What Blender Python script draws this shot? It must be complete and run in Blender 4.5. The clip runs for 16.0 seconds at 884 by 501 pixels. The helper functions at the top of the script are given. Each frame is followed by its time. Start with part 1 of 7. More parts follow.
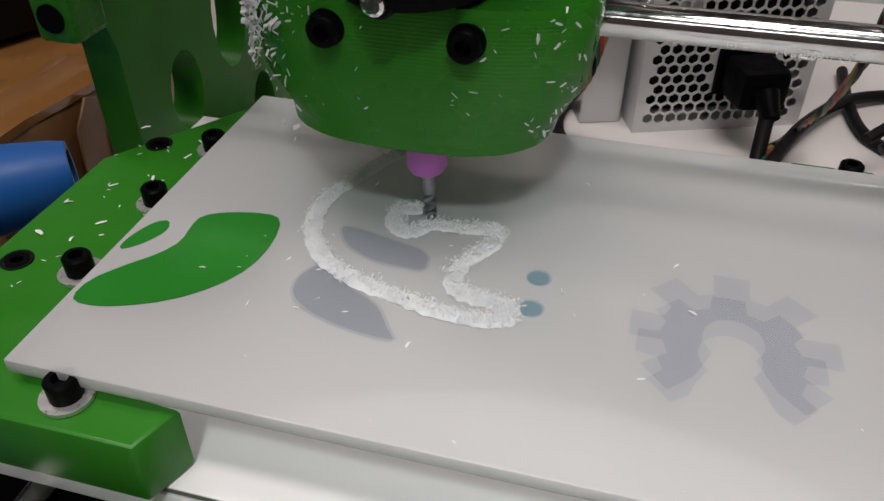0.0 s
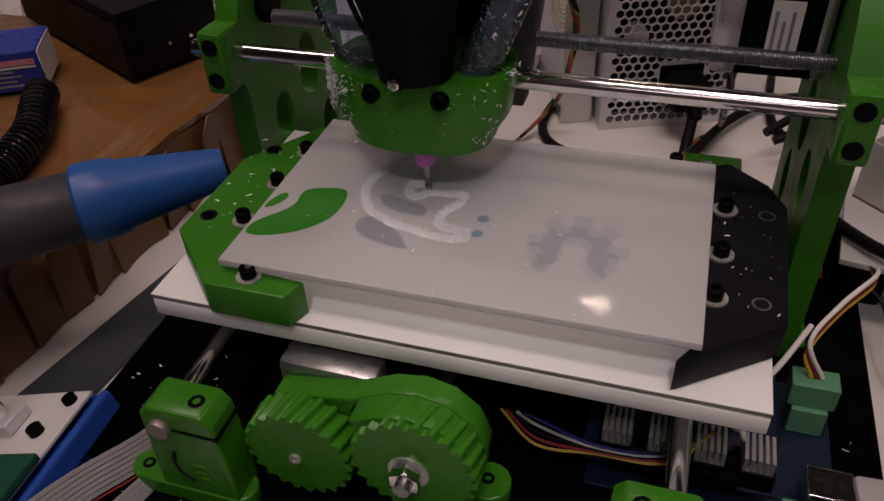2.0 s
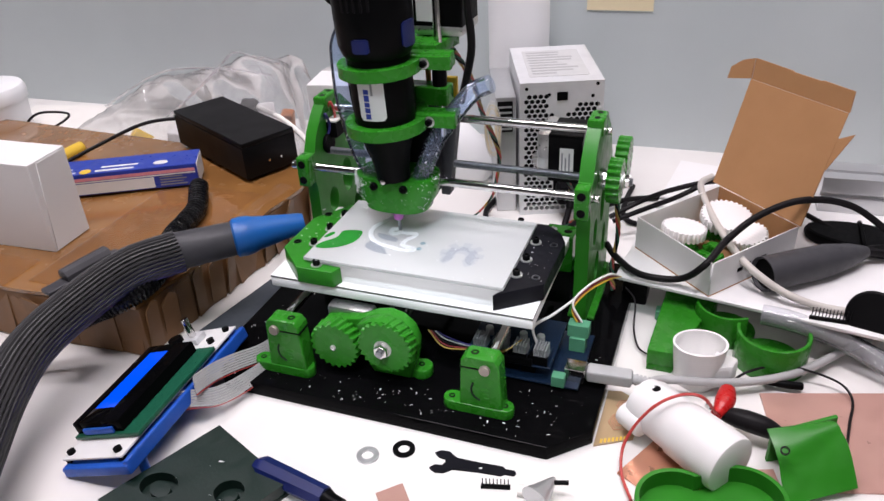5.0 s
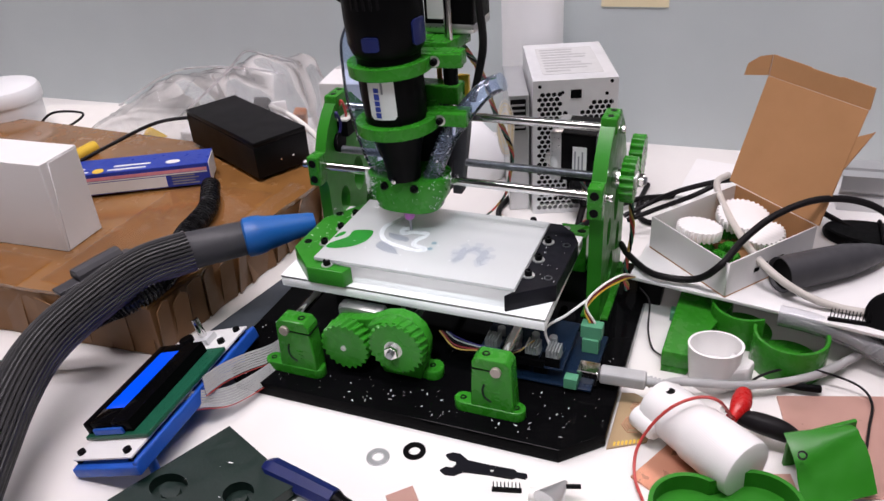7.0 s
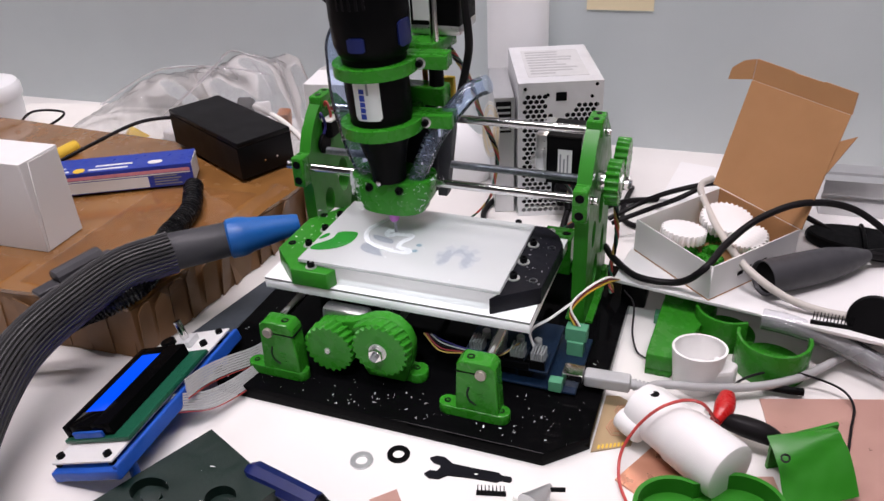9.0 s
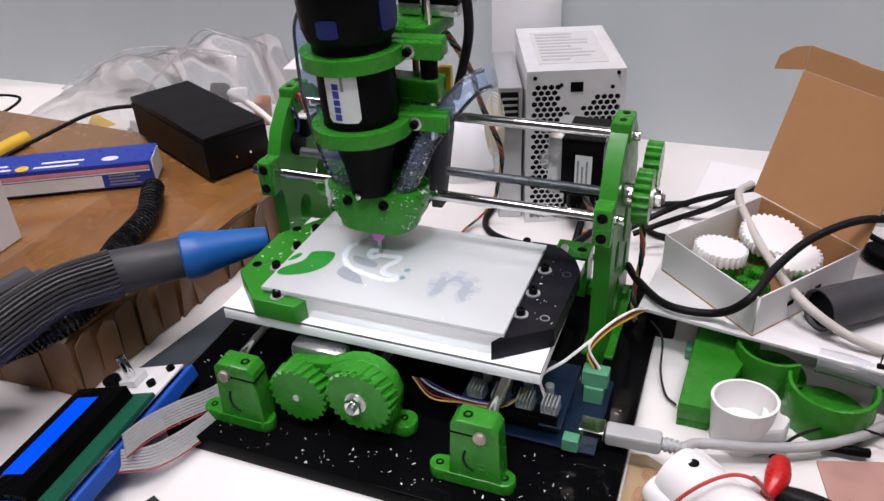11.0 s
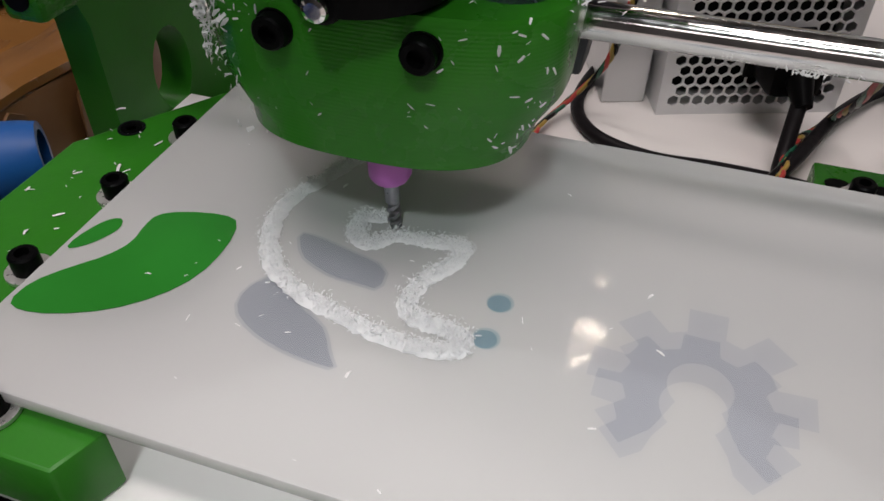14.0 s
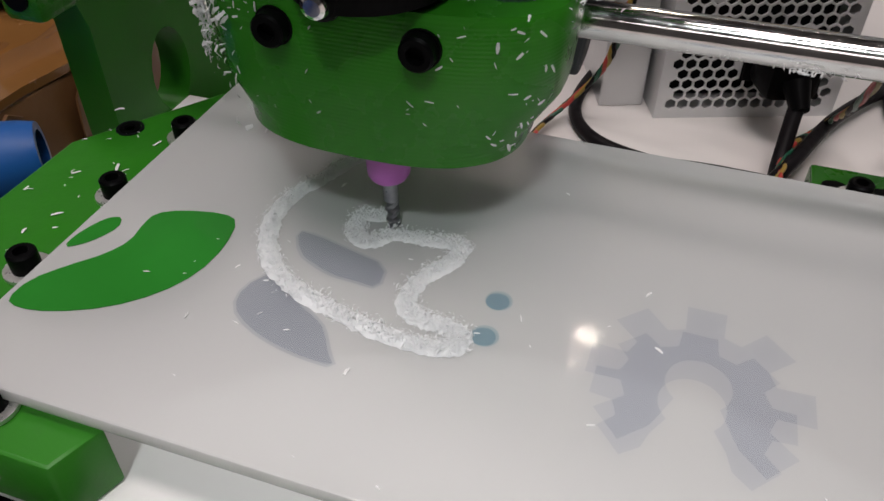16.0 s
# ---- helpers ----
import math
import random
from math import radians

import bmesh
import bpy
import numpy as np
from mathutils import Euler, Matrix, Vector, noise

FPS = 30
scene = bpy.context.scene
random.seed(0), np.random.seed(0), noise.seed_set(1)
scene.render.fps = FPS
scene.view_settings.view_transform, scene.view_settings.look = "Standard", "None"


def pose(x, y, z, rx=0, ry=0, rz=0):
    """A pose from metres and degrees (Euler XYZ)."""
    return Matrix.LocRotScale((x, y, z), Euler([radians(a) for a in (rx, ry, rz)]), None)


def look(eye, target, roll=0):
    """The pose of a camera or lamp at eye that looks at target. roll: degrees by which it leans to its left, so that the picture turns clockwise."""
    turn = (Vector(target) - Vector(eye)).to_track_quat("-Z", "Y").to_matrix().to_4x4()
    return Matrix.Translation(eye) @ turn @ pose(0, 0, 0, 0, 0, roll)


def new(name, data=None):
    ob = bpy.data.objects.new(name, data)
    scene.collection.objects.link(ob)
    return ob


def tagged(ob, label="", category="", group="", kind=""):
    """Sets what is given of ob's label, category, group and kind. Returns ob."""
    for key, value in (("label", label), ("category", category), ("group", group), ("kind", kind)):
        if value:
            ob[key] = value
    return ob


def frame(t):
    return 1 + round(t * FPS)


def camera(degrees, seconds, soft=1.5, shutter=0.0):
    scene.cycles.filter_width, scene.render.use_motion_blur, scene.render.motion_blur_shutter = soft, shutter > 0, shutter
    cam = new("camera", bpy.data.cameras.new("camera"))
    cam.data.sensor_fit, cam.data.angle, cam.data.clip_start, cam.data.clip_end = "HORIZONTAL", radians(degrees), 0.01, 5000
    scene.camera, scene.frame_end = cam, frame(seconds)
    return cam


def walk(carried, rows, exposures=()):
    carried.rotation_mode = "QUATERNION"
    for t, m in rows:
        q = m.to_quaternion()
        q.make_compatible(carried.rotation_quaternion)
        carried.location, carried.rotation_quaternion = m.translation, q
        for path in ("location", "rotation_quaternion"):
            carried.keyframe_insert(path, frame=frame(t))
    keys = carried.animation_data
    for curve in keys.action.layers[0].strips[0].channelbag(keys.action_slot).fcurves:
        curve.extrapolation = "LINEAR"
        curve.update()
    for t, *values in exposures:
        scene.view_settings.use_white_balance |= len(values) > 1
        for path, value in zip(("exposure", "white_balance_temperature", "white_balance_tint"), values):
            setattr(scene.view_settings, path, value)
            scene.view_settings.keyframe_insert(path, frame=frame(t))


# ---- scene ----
cam = camera(58.7, 16.0)
PATH = [
    (0, 0.0150, -0.0250, 0.1939, 52.21, -0.02, 15.03),
    (0.5, 0.0151, -0.0241, 0.1941, 52.18, 0.03, 14.95),
    (1, 0.0155, -0.0241, 0.1933, 52.09, -0.01, 14.96),
    (1.5, 0.0169, -0.0339, 0.2025, 51.24, -0.18, 14.92),
    (2, 0.0644, -0.1319, 0.2686, 51.34, 2.53, 17.25),
    (2.5, 0.1478, -0.2623, 0.3656, 54.04, 4.55, 19.74),
    (3, 0.2016, -0.3755, 0.4008, 58.98, 3.31, 21.59),
    (3.5, 0.2182, -0.4289, 0.4214, 60.13, 2.52, 20.50),
    (4, 0.2199, -0.4115, 0.4132, 59.72, 2.95, 19.80),
    (4.2, 0.2200, -0.4113, 0.4131, 59.38, 2.96, 19.81),
    (6.5, 0.2202, -0.4052, 0.4112, 59.54, 3.07, 21.06),
    (7, 0.2209, -0.4032, 0.4108, 59.28, 3.38, 21.16),
    (7.5, 0.2218, -0.4007, 0.4098, 59.34, 3.30, 20.99),
    (8, 0.2229, -0.4016, 0.4096, 59.32, 3.32, 21.00),
    (8.5, 0.2223, -0.4008, 0.4092, 59.33, 3.10, 20.91),
    (8.7, 0.2210, -0.4015, 0.4102, 59.47, 2.85, 20.42),
    (10.8, 0.2048, -0.3540, 0.3999, 57.87, 2.30, 20.14),
    (11, 0.1874, -0.2994, 0.3847, 57.65, 2.41, 20.64),
    (11.5, 0.0983, -0.1490, 0.3078, 53.13, 2.16, 21.97),
    (11.6, 0.0815, -0.1272, 0.2940, 52.53, 0.68, 20.37),
    (12, 0.0532, -0.0616, 0.2554, 50.40, 0.07, 21.30),
    (12.2, 0.0399, -0.0440, 0.2414, 49.04, -0.26, 20.13),
    (12.5, 0.0359, -0.0223, 0.2197, 48.56, 0.36, 20.50),
    (13, 0.0268, -0.0099, 0.2008, 48.79, -0.24, 19.29),
    (13.5, 0.0254, -0.0070, 0.1976, 48.73, -0.07, 18.99),
    (14, 0.0251, -0.0060, 0.1968, 48.89, -0.15, 18.88),
    (14.5, 0.0250, -0.0056, 0.1957, 49.03, -0.30, 18.77),
    (15, 0.0238, -0.0066, 0.1956, 49.16, -0.39, 18.78),
    (15.5, 0.0245, -0.0072, 0.1958, 49.22, -0.26, 18.73),
    (16, 0.0253, -0.0071, 0.1958, 49.34, -0.28, 18.77),
]
EXPOSURES = [(0, -1.2, 6950, 13), (1.5, -1.24, 7000, 14), (2.0, -2.0, 7900, 30), (2.5, -1.35, 7700, 25), (3.0, -0.42, 6900, 18), (3.5, -0.25, 6400, 14), (8.7, -0.35, 6500, 16), (11.0, -0.35, 6400, 15),
             (11.5, -0.32, 6250, 13), (12.0, -0.47, 6250, 13), (12.5, -0.68, 6400, 14), (13.0, -1.08, 6900, 14), (14.0, -1.2, 6950, 14), (16.0, -1.22, 6950, 14)]
walk(cam, [(t, pose(x, y, z, rx, ry, rz)) for t, x, y, z, rx, ry, rz in PATH], EXPOSURES)

# ---- world and lights ----
world = bpy.data.worlds.new("world")
scene.world = world
world.use_nodes = True
world.node_tree.nodes["Background"].inputs[0].default_value = (0.62, 0.66, 0.7, 1)
world.node_tree.nodes["Background"].inputs[1].default_value = 0.06


def ceiling_lamp(x, y, sx, sy, watts, colour=(1.0, 0.935, 0.965)):
    data = bpy.data.lights.new("ceiling_lamp", "AREA")
    data.shape, data.size, data.size_y, data.energy, data.color = "RECTANGLE", sx, sy, watts, colour
    ob = new("ceiling_lamp", data)
    ob.matrix_world = pose(x, y, 1.96)
    return ob


for lx, ly in ((-0.12, 1.74), (-0.09, 1.90), (-0.12, 2.11), (-0.41, 2.07)):
    ceiling_lamp(lx, ly, 0.095, 0.036, 3.0, (1.0, 0.88, 0.76))
ceiling_lamp(-0.9, 0.3, 0.6, 0.3, 20)
ceiling_lamp(0.10, -0.22, 1.2, 0.3, 42)
ceiling_lamp(0.5, -2.7, 1.4, 0.4, 26)
ceiling_lamp(0.9, 0.7, 0.6, 0.3, 12)
# Added fill lamp with no known fixture: brightens the sheet and the shoe.
spot = bpy.data.lights.new("ceiling_spotlight", "SPOT")
spot.energy, spot.color, spot.spot_size, spot.spot_blend, spot.shadow_soft_size = 200, (0.84, 0.97, 1.0), radians(9.6), 1.0, 0.14
new("ceiling_spotlight", spot).matrix_world = look((0.25, -1.0, 1.85), (0.028, 0.052, 0.09))


# ---- materials ----
def mat(name, colour, rough=0.5, metal=0.0, second=None, scale=60.0, spread=0.5, bump=0.0, bscale=400.0,
        layers=0.0, ior=1.45, coat=0.0, alpha=1.0, trans=0.0, rvar=0.1, detail=4.0, spec=0.5):
    m = bpy.data.materials.new(name)
    m.use_nodes = True
    t = m.node_tree
    b = t.nodes["Principled BSDF"]
    b.inputs["Metallic"].default_value = metal
    b.inputs["IOR"].default_value = ior
    b.inputs["Specular IOR Level"].default_value = spec
    b.inputs["Coat Weight"].default_value = coat
    b.inputs["Alpha"].default_value = alpha
    b.inputs["Transmission Weight"].default_value = trans
    co = t.nodes.new("ShaderNodeTexCoord").outputs["Object"]
    n = t.nodes.new("ShaderNodeTexNoise")
    n.inputs["Scale"].default_value, n.inputs["Detail"].default_value = scale, detail
    t.links.new(co, n.inputs["Vector"])
    ramp = t.nodes.new("ShaderNodeValToRGB")
    second = second or tuple(min(1, c * 0.78) for c in colour)
    ramp.color_ramp.elements[0].position, ramp.color_ramp.elements[1].position = 0.5 - spread / 2, 0.5 + spread / 2
    ramp.color_ramp.elements[0].color, ramp.color_ramp.elements[1].color = (*second, 1), (*colour, 1)
    t.links.new(n.outputs["Fac"], ramp.inputs["Fac"])
    t.links.new(ramp.outputs["Color"], b.inputs["Base Color"])
    r = t.nodes.new("ShaderNodeMapRange")
    r.inputs["From Min"].default_value, r.inputs["From Max"].default_value = 0.3, 0.7
    r.inputs["To Min"].default_value, r.inputs["To Max"].default_value = max(0.02, rough - rvar), min(1, rough + rvar)
    n2 = t.nodes.new("ShaderNodeTexNoise")
    n2.inputs["Scale"].default_value, n2.inputs["Detail"].default_value = scale * 3.7, 6
    t.links.new(co, n2.inputs["Vector"])
    t.links.new(n2.outputs["Fac"], r.inputs["Value"])
    t.links.new(r.outputs["Result"], b.inputs["Roughness"])
    height = None
    if bump:
        n3 = t.nodes.new("ShaderNodeTexNoise")
        n3.inputs["Scale"].default_value, n3.inputs["Detail"].default_value = bscale, 5
        t.links.new(co, n3.inputs["Vector"])
        height = n3.outputs["Fac"]
    if layers:
        w = t.nodes.new("ShaderNodeTexWave")
        w.wave_type, w.bands_direction = "BANDS", "Z"
        w.inputs["Scale"].default_value, w.inputs["Distortion"].default_value = layers, 0.6
        w.inputs["Detail Scale"].default_value = 2.0
        t.links.new(co, w.inputs["Vector"])
        height = w.outputs["Fac"]
    if height:
        bp = t.nodes.new("ShaderNodeBump")
        bp.inputs["Strength"].default_value = bump or 0.25
        bp.inputs["Distance"].default_value = 0.0004
        t.links.new(height, bp.inputs["Height"])
        t.links.new(bp.outputs["Normal"], b.inputs["Normal"])
    return m


def clear(name, colour, rough, glassy, ior=1.45, haze=(0.8, 0.82, 0.84), gloss=True):
    """Thin clear plastic: see-through, with a little haze and real gloss."""
    m = bpy.data.materials.new(name)
    m.use_nodes = True
    t = m.node_tree
    b = t.nodes["Principled BSDF"]
    b.inputs["Base Color"].default_value = (*haze, 1)
    b.inputs["Roughness"].default_value = rough
    b.inputs["IOR"].default_value = ior
    tr = t.nodes.new("ShaderNodeBsdfTransparent")
    tr.inputs[0].default_value = (*colour, 1)
    mix = t.nodes.new("ShaderNodeMixShader")
    n = t.nodes.new("ShaderNodeTexNoise")
    n.inputs["Scale"].default_value = 90
    t.links.new(t.nodes.new("ShaderNodeTexCoord").outputs["Object"], n.inputs["Vector"])
    r = t.nodes.new("ShaderNodeMapRange")
    r.inputs["From Min"].default_value, r.inputs["From Max"].default_value = 0.3, 0.7
    r.inputs["To Min"].default_value, r.inputs["To Max"].default_value = glassy * 0.75, min(1, glassy * 1.25)
    t.links.new(n.outputs["Fac"], r.inputs["Value"])
    t.links.new(r.outputs["Result"], mix.inputs[0])
    t.links.new(tr.outputs[0], mix.inputs[1])
    t.links.new(b.outputs[0], mix.inputs[2])
    if gloss:
        fr, gl, m3 = t.nodes.new("ShaderNodeFresnel"), t.nodes.new("ShaderNodeBsdfGlossy"), t.nodes.new("ShaderNodeMixShader")
        fr.inputs["IOR"].default_value, gl.inputs["Roughness"].default_value = ior, rough
        t.links.new(fr.outputs[0], m3.inputs[0])
        t.links.new(mix.outputs[0], m3.inputs[1])
        t.links.new(gl.outputs[0], m3.inputs[2])
        mix = m3
    t.links.new(mix.outputs[0], t.nodes["Material Output"].inputs[0])
    return m


GREEN = mat("green_printed_plastic", (0.024, 0.21, 0.014), 0.27, second=(0.019, 0.17, 0.010), scale=25, ior=1.36, layers=420.0, bump=0.09, rvar=0.06)
GREEN_SIDE = mat("green_printed_plastic_smooth", (0.024, 0.21, 0.014), 0.38, second=(0.019, 0.175, 0.011), scale=30, ior=1.36, bump=0.08, bscale=900)
BLACK_PLA = mat("black_printed_plastic", (0.009, 0.009, 0.0125), 0.45, second=(0.006, 0.006, 0.0085), scale=40, bump=0.15, bscale=700, ior=1.28, spec=0.22)
GLOSS_BLACK = mat("black_gloss_acrylic", (0.0018, 0.0018, 0.002), 0.08, second=(0.003, 0.003, 0.0034), scale=15, rvar=0.05, ior=1.25, spec=0.1)
BLACK = mat("black_rubber_plastic", (0.0022, 0.0022, 0.0026), 0.38, second=(0.0038, 0.0038, 0.0042), scale=50, bump=0.1, bscale=1200, ior=1.22, spec=0.22)
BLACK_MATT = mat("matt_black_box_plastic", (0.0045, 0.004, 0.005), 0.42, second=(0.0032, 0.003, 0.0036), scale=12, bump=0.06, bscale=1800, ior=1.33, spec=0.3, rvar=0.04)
STEEL = mat("bright_steel", (0.78, 0.77, 0.75), 0.13, 1.0, second=(0.62, 0.61, 0.6), scale=120, rvar=0.06)
DULL_STEEL = mat("dull_rod_end", (0.40, 0.35, 0.31), 0.45, 0.6, second=(0.3, 0.26, 0.23), scale=300)
ZINC = mat("zinc_thread", (0.36, 0.38, 0.4), 0.36, 1.0, second=(0.24, 0.25, 0.27), scale=300)
GALV = mat("galvanised_sheet", (0.76, 0.77, 0.78), 0.46, 0.35, second=(0.66, 0.67, 0.68), scale=45, bump=0.05, bscale=600)
WASHER = mat("washer_steel", (0.72, 0.72, 0.7), 0.34, 0.75, second=(0.62, 0.62, 0.6), scale=250)
WHITE_BED = mat("white_laminate_bed", (0.88, 0.88, 0.875), 0.42, second=(0.83, 0.83, 0.825), scale=20, rvar=0.06)
BED_EDGE = mat("grey_sheet_edge", (0.30, 0.30, 0.29), 0.35, second=(0.16, 0.15, 0.14), scale=150)
TABLE = mat("white_tabletop_laminate", (0.74, 0.725, 0.70), 0.38, second=(0.69, 0.67, 0.645), scale=9, bump=0.05, bscale=900)
WALL = mat("painted_partition", (0.58, 0.635, 0.64), 0.5, second=(0.49, 0.545, 0.555), scale=4, bump=0.2, bscale=300)
ROOM = mat("room_wall_paint", (0.24, 0.24, 0.235), 0.8, second=(0.21, 0.21, 0.205), scale=2)
FLOOR = mat("floor_covering", (0.09, 0.085, 0.08), 0.7, second=(0.06, 0.06, 0.06), scale=8, bump=0.2)
CARD = mat("brown_cardboard", (0.23, 0.115, 0.043), 0.45, second=(0.12, 0.056, 0.021), scale=14, bump=0.2, bscale=500)
CARD_TAPE = mat("taped_cardboard", (0.30, 0.145, 0.045), 0.20, second=(0.19, 0.085, 0.024), scale=14, bump=1.0, bscale=45, coat=0.8, rvar=0.14)
CARD_IN = mat("kraft_lid", (0.47, 0.245, 0.11), 0.75, second=(0.41, 0.21, 0.09), scale=20, bump=0.15, bscale=700)
CARD_WHITE = mat("white_carton", (0.78, 0.775, 0.77), 0.5, second=(0.74, 0.735, 0.73), scale=15, bump=0.06, bscale=500)
PAPER = mat("white_paper", (0.8, 0.78, 0.74), 0.7, second=(0.75, 0.73, 0.69), scale=30)
NOTE = mat("cream_paper_note", (0.85, 0.74, 0.5), 0.75, second=(0.8, 0.69, 0.46), scale=25)
WHITE_PLA = mat("white_printed_plastic", (0.8, 0.79, 0.78), 0.45, second=(0.74, 0.73, 0.72), scale=30, layers=380.0, bump=0.12)
WHITE_POLY = mat("white_bottle_plastic", (0.84, 0.85, 0.86), 0.38, second=(0.79, 0.80, 0.81), scale=12)
HOSE_GREY = mat("dark_grey_hose", (0.045, 0.045, 0.047), 0.40, second=(0.030, 0.030, 0.032), scale=80, bump=0.1, spec=0.25)
HOSE_BLACK = mat("glossy_black_hose", (0.006, 0.006, 0.007), 0.26, second=(0.009, 0.009, 0.010), scale=80, ior=1.4)
CUFF_GREY = mat("grey_cuff", (0.058, 0.058, 0.063), 0.45, second=(0.044, 0.044, 0.05), scale=60, spec=0.3)
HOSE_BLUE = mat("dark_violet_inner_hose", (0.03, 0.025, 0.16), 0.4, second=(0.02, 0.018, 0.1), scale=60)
BLUE = mat("blue_plastic_nozzle", (0.009, 0.115, 0.40), 0.42, second=(0.007, 0.085, 0.31), scale=30, bump=0.25, bscale=250)
NAVY = mat("navy_plastic", (0.006, 0.014, 0.10), 0.4, second=(0.005, 0.010, 0.075), scale=60)
BLUE_CASE = mat("blue_printed_case", (0.01, 0.09, 0.46), 0.45, second=(0.008, 0.065, 0.36), scale=40, layers=400.0, bump=0.1)
PINK_RING = mat("violet_bit_ring", (0.55, 0.16, 0.56), 0.4, second=(0.48, 0.13, 0.5), scale=200)
PCB_GREEN = mat("green_circuit_board", (0.01, 0.10, 0.055), 0.35, second=(0.007, 0.075, 0.04), scale=250)
PCB_BLUE = mat("blue_circuit_board", (0.003, 0.010, 0.026), 0.35, second=(0.005, 0.016, 0.04), scale=300)
TERMINAL = mat("green_terminal_block", (0.09, 0.30, 0.17), 0.45, second=(0.07, 0.25, 0.14), scale=90)
COPPER = mat("copper_clad_board", (0.62, 0.31, 0.2), 0.33, 0.55, second=(0.55, 0.27, 0.18), scale=25, rvar=0.1)
COPPER_PINK = mat("pale_copper_board", (0.6, 0.36, 0.3), 0.36, 0.4, second=(0.54, 0.31, 0.26), scale=20)
ETCHED = mat("etched_board", (0.42, 0.30, 0.17), 0.4, second=(0.36, 0.25, 0.14), scale=40)
WAX = mat("dark_green_wax_block", (0.006, 0.019, 0.014), 0.42, second=(0.004, 0.013, 0.010), scale=35, bump=0.3, bscale=400)
RED = mat("red_clip_plastic", (0.5, 0.015, 0.015), 0.3, second=(0.4, 0.01, 0.01), scale=80)
RED_WIRE = mat("red_wire", (0.5, 0.06, 0.05), 0.45, second=(0.42, 0.045, 0.04), scale=80)
YELLOW = mat("yellow_plastic", (0.75, 0.5, 0.05), 0.4, second=(0.68, 0.44, 0.04), scale=80)
MAROON = mat("dark_red_wire", (0.22, 0.02, 0.03), 0.45, second=(0.17, 0.015, 0.025), scale=80)
OCHRE = mat("dull_yellow_wire", (0.38, 0.26, 0.05), 0.45, second=(0.3, 0.2, 0.04), scale=80)
ORANGE = mat("orange_wire", (0.7, 0.22, 0.05), 0.45, scale=80)
GREY_CABLE = mat("light_grey_cable", (0.42, 0.42, 0.42), 0.42, second=(0.37, 0.37, 0.37), scale=100)
BEIGE_CABLE = mat("beige_cable", (0.55, 0.52, 0.48), 0.45, second=(0.5, 0.47, 0.43), scale=60)
BLACK_CABLE = mat("black_cable", (0.008, 0.007, 0.008), 0.4, second=(0.012, 0.011, 0.012), scale=100, ior=1.3, spec=0.22)
MOTOR_CAP = mat("motor_end_cap", (0.62, 0.62, 0.62), 0.35, 0.9, second=(0.5, 0.5, 0.5), scale=90)
LABEL = mat("white_label", (0.72, 0.72, 0.71), 0.45, second=(0.67, 0.67, 0.66), scale=60)
RATING = mat("grey_rating_label", (0.58, 0.585, 0.58), 0.4, second=(0.53, 0.535, 0.53), scale=60)
RATING_INK = mat("pale_grey_print", (0.36, 0.365, 0.37), 0.5, second=(0.45, 0.45, 0.45), scale=300)
LABEL_INK = mat("grey_print", (0.25, 0.26, 0.28), 0.5, scale=200)
BLUE_INK = mat("blue_print", (0.02, 0.05, 0.35), 0.45, scale=200)
PINK_INK = mat("pink_print", (0.75, 0.3, 0.36), 0.45, scale=200)
BLUE_CARTON = mat("blue_printed_carton", (0.015, 0.045, 0.36), 0.35, second=(0.012, 0.035, 0.3), scale=40, coat=0.2)
ALU = mat("aluminium_extrusion", (0.62, 0.63, 0.64), 0.34, 0.75, second=(0.59, 0.60, 0.61), scale=60, rvar=0.04)
CHIP = mat("white_plastic_swarf", (0.90, 0.905, 0.91), 0.5, second=(0.80, 0.81, 0.81), scale=300)
GROOVE = mat("packed_plastic_dust", (0.84, 0.86, 0.87), 0.6, second=(0.74, 0.765, 0.78), scale=400)


def snow(name, colour):
    """Fine plastic shavings: pale, and light shines through them."""
    m = mat(name, colour, 0.6, second=tuple(c * 0.9 for c in colour), scale=500)
    t = m.node_tree
    tl, mix, out = t.nodes.new("ShaderNodeBsdfTranslucent"), t.nodes.new("ShaderNodeMixShader"), t.nodes["Material Output"]
    tr, mix2 = t.nodes.new("ShaderNodeBsdfTransparent"), t.nodes.new("ShaderNodeMixShader")
    tl.inputs[0].default_value = (*colour, 1)
    mix.inputs[0].default_value, mix2.inputs[0].default_value = 0.3, 0.08
    t.links.new(t.nodes["Principled BSDF"].outputs[0], mix.inputs[1])
    t.links.new(tl.outputs[0], mix.inputs[2])
    t.links.new(mix.outputs[0], mix2.inputs[1])
    t.links.new(tr.outputs[0], mix2.inputs[2])
    t.links.new(mix2.outputs[0], out.inputs[0])
    return m


SNOW = snow("translucent_plastic_shavings", (0.86, 0.875, 0.88))
CLEAR = clear("clear_vinyl_tube", (0.80, 0.87, 0.99), 0.05, 0.09, 1.42, (0.48, 0.58, 0.80))
FILM = clear("clear_film_bag", (0.97, 0.975, 0.98), 0.10, 0.17, 1.25, (0.92, 0.92, 0.92))
SEAM = clear("folded_film_edge", (0.97, 0.97, 0.98), 0.2, 0.4, 1.3, (0.92, 0.92, 0.92), False)
PLATE_GREY = mat("dark_grey_plate", (0.06, 0.062, 0.07), 0.5, second=(0.045, 0.047, 0.054), scale=60)
BAR_GREY = mat("slate_grey_plastic", (0.055, 0.066, 0.08), 0.4, second=(0.045, 0.054, 0.066), scale=40)
TAPE_FILM = clear("loose_clear_tape", (0.97, 0.96, 0.94), 0.08, 0.025, 1.22, (0.8, 0.75, 0.68))
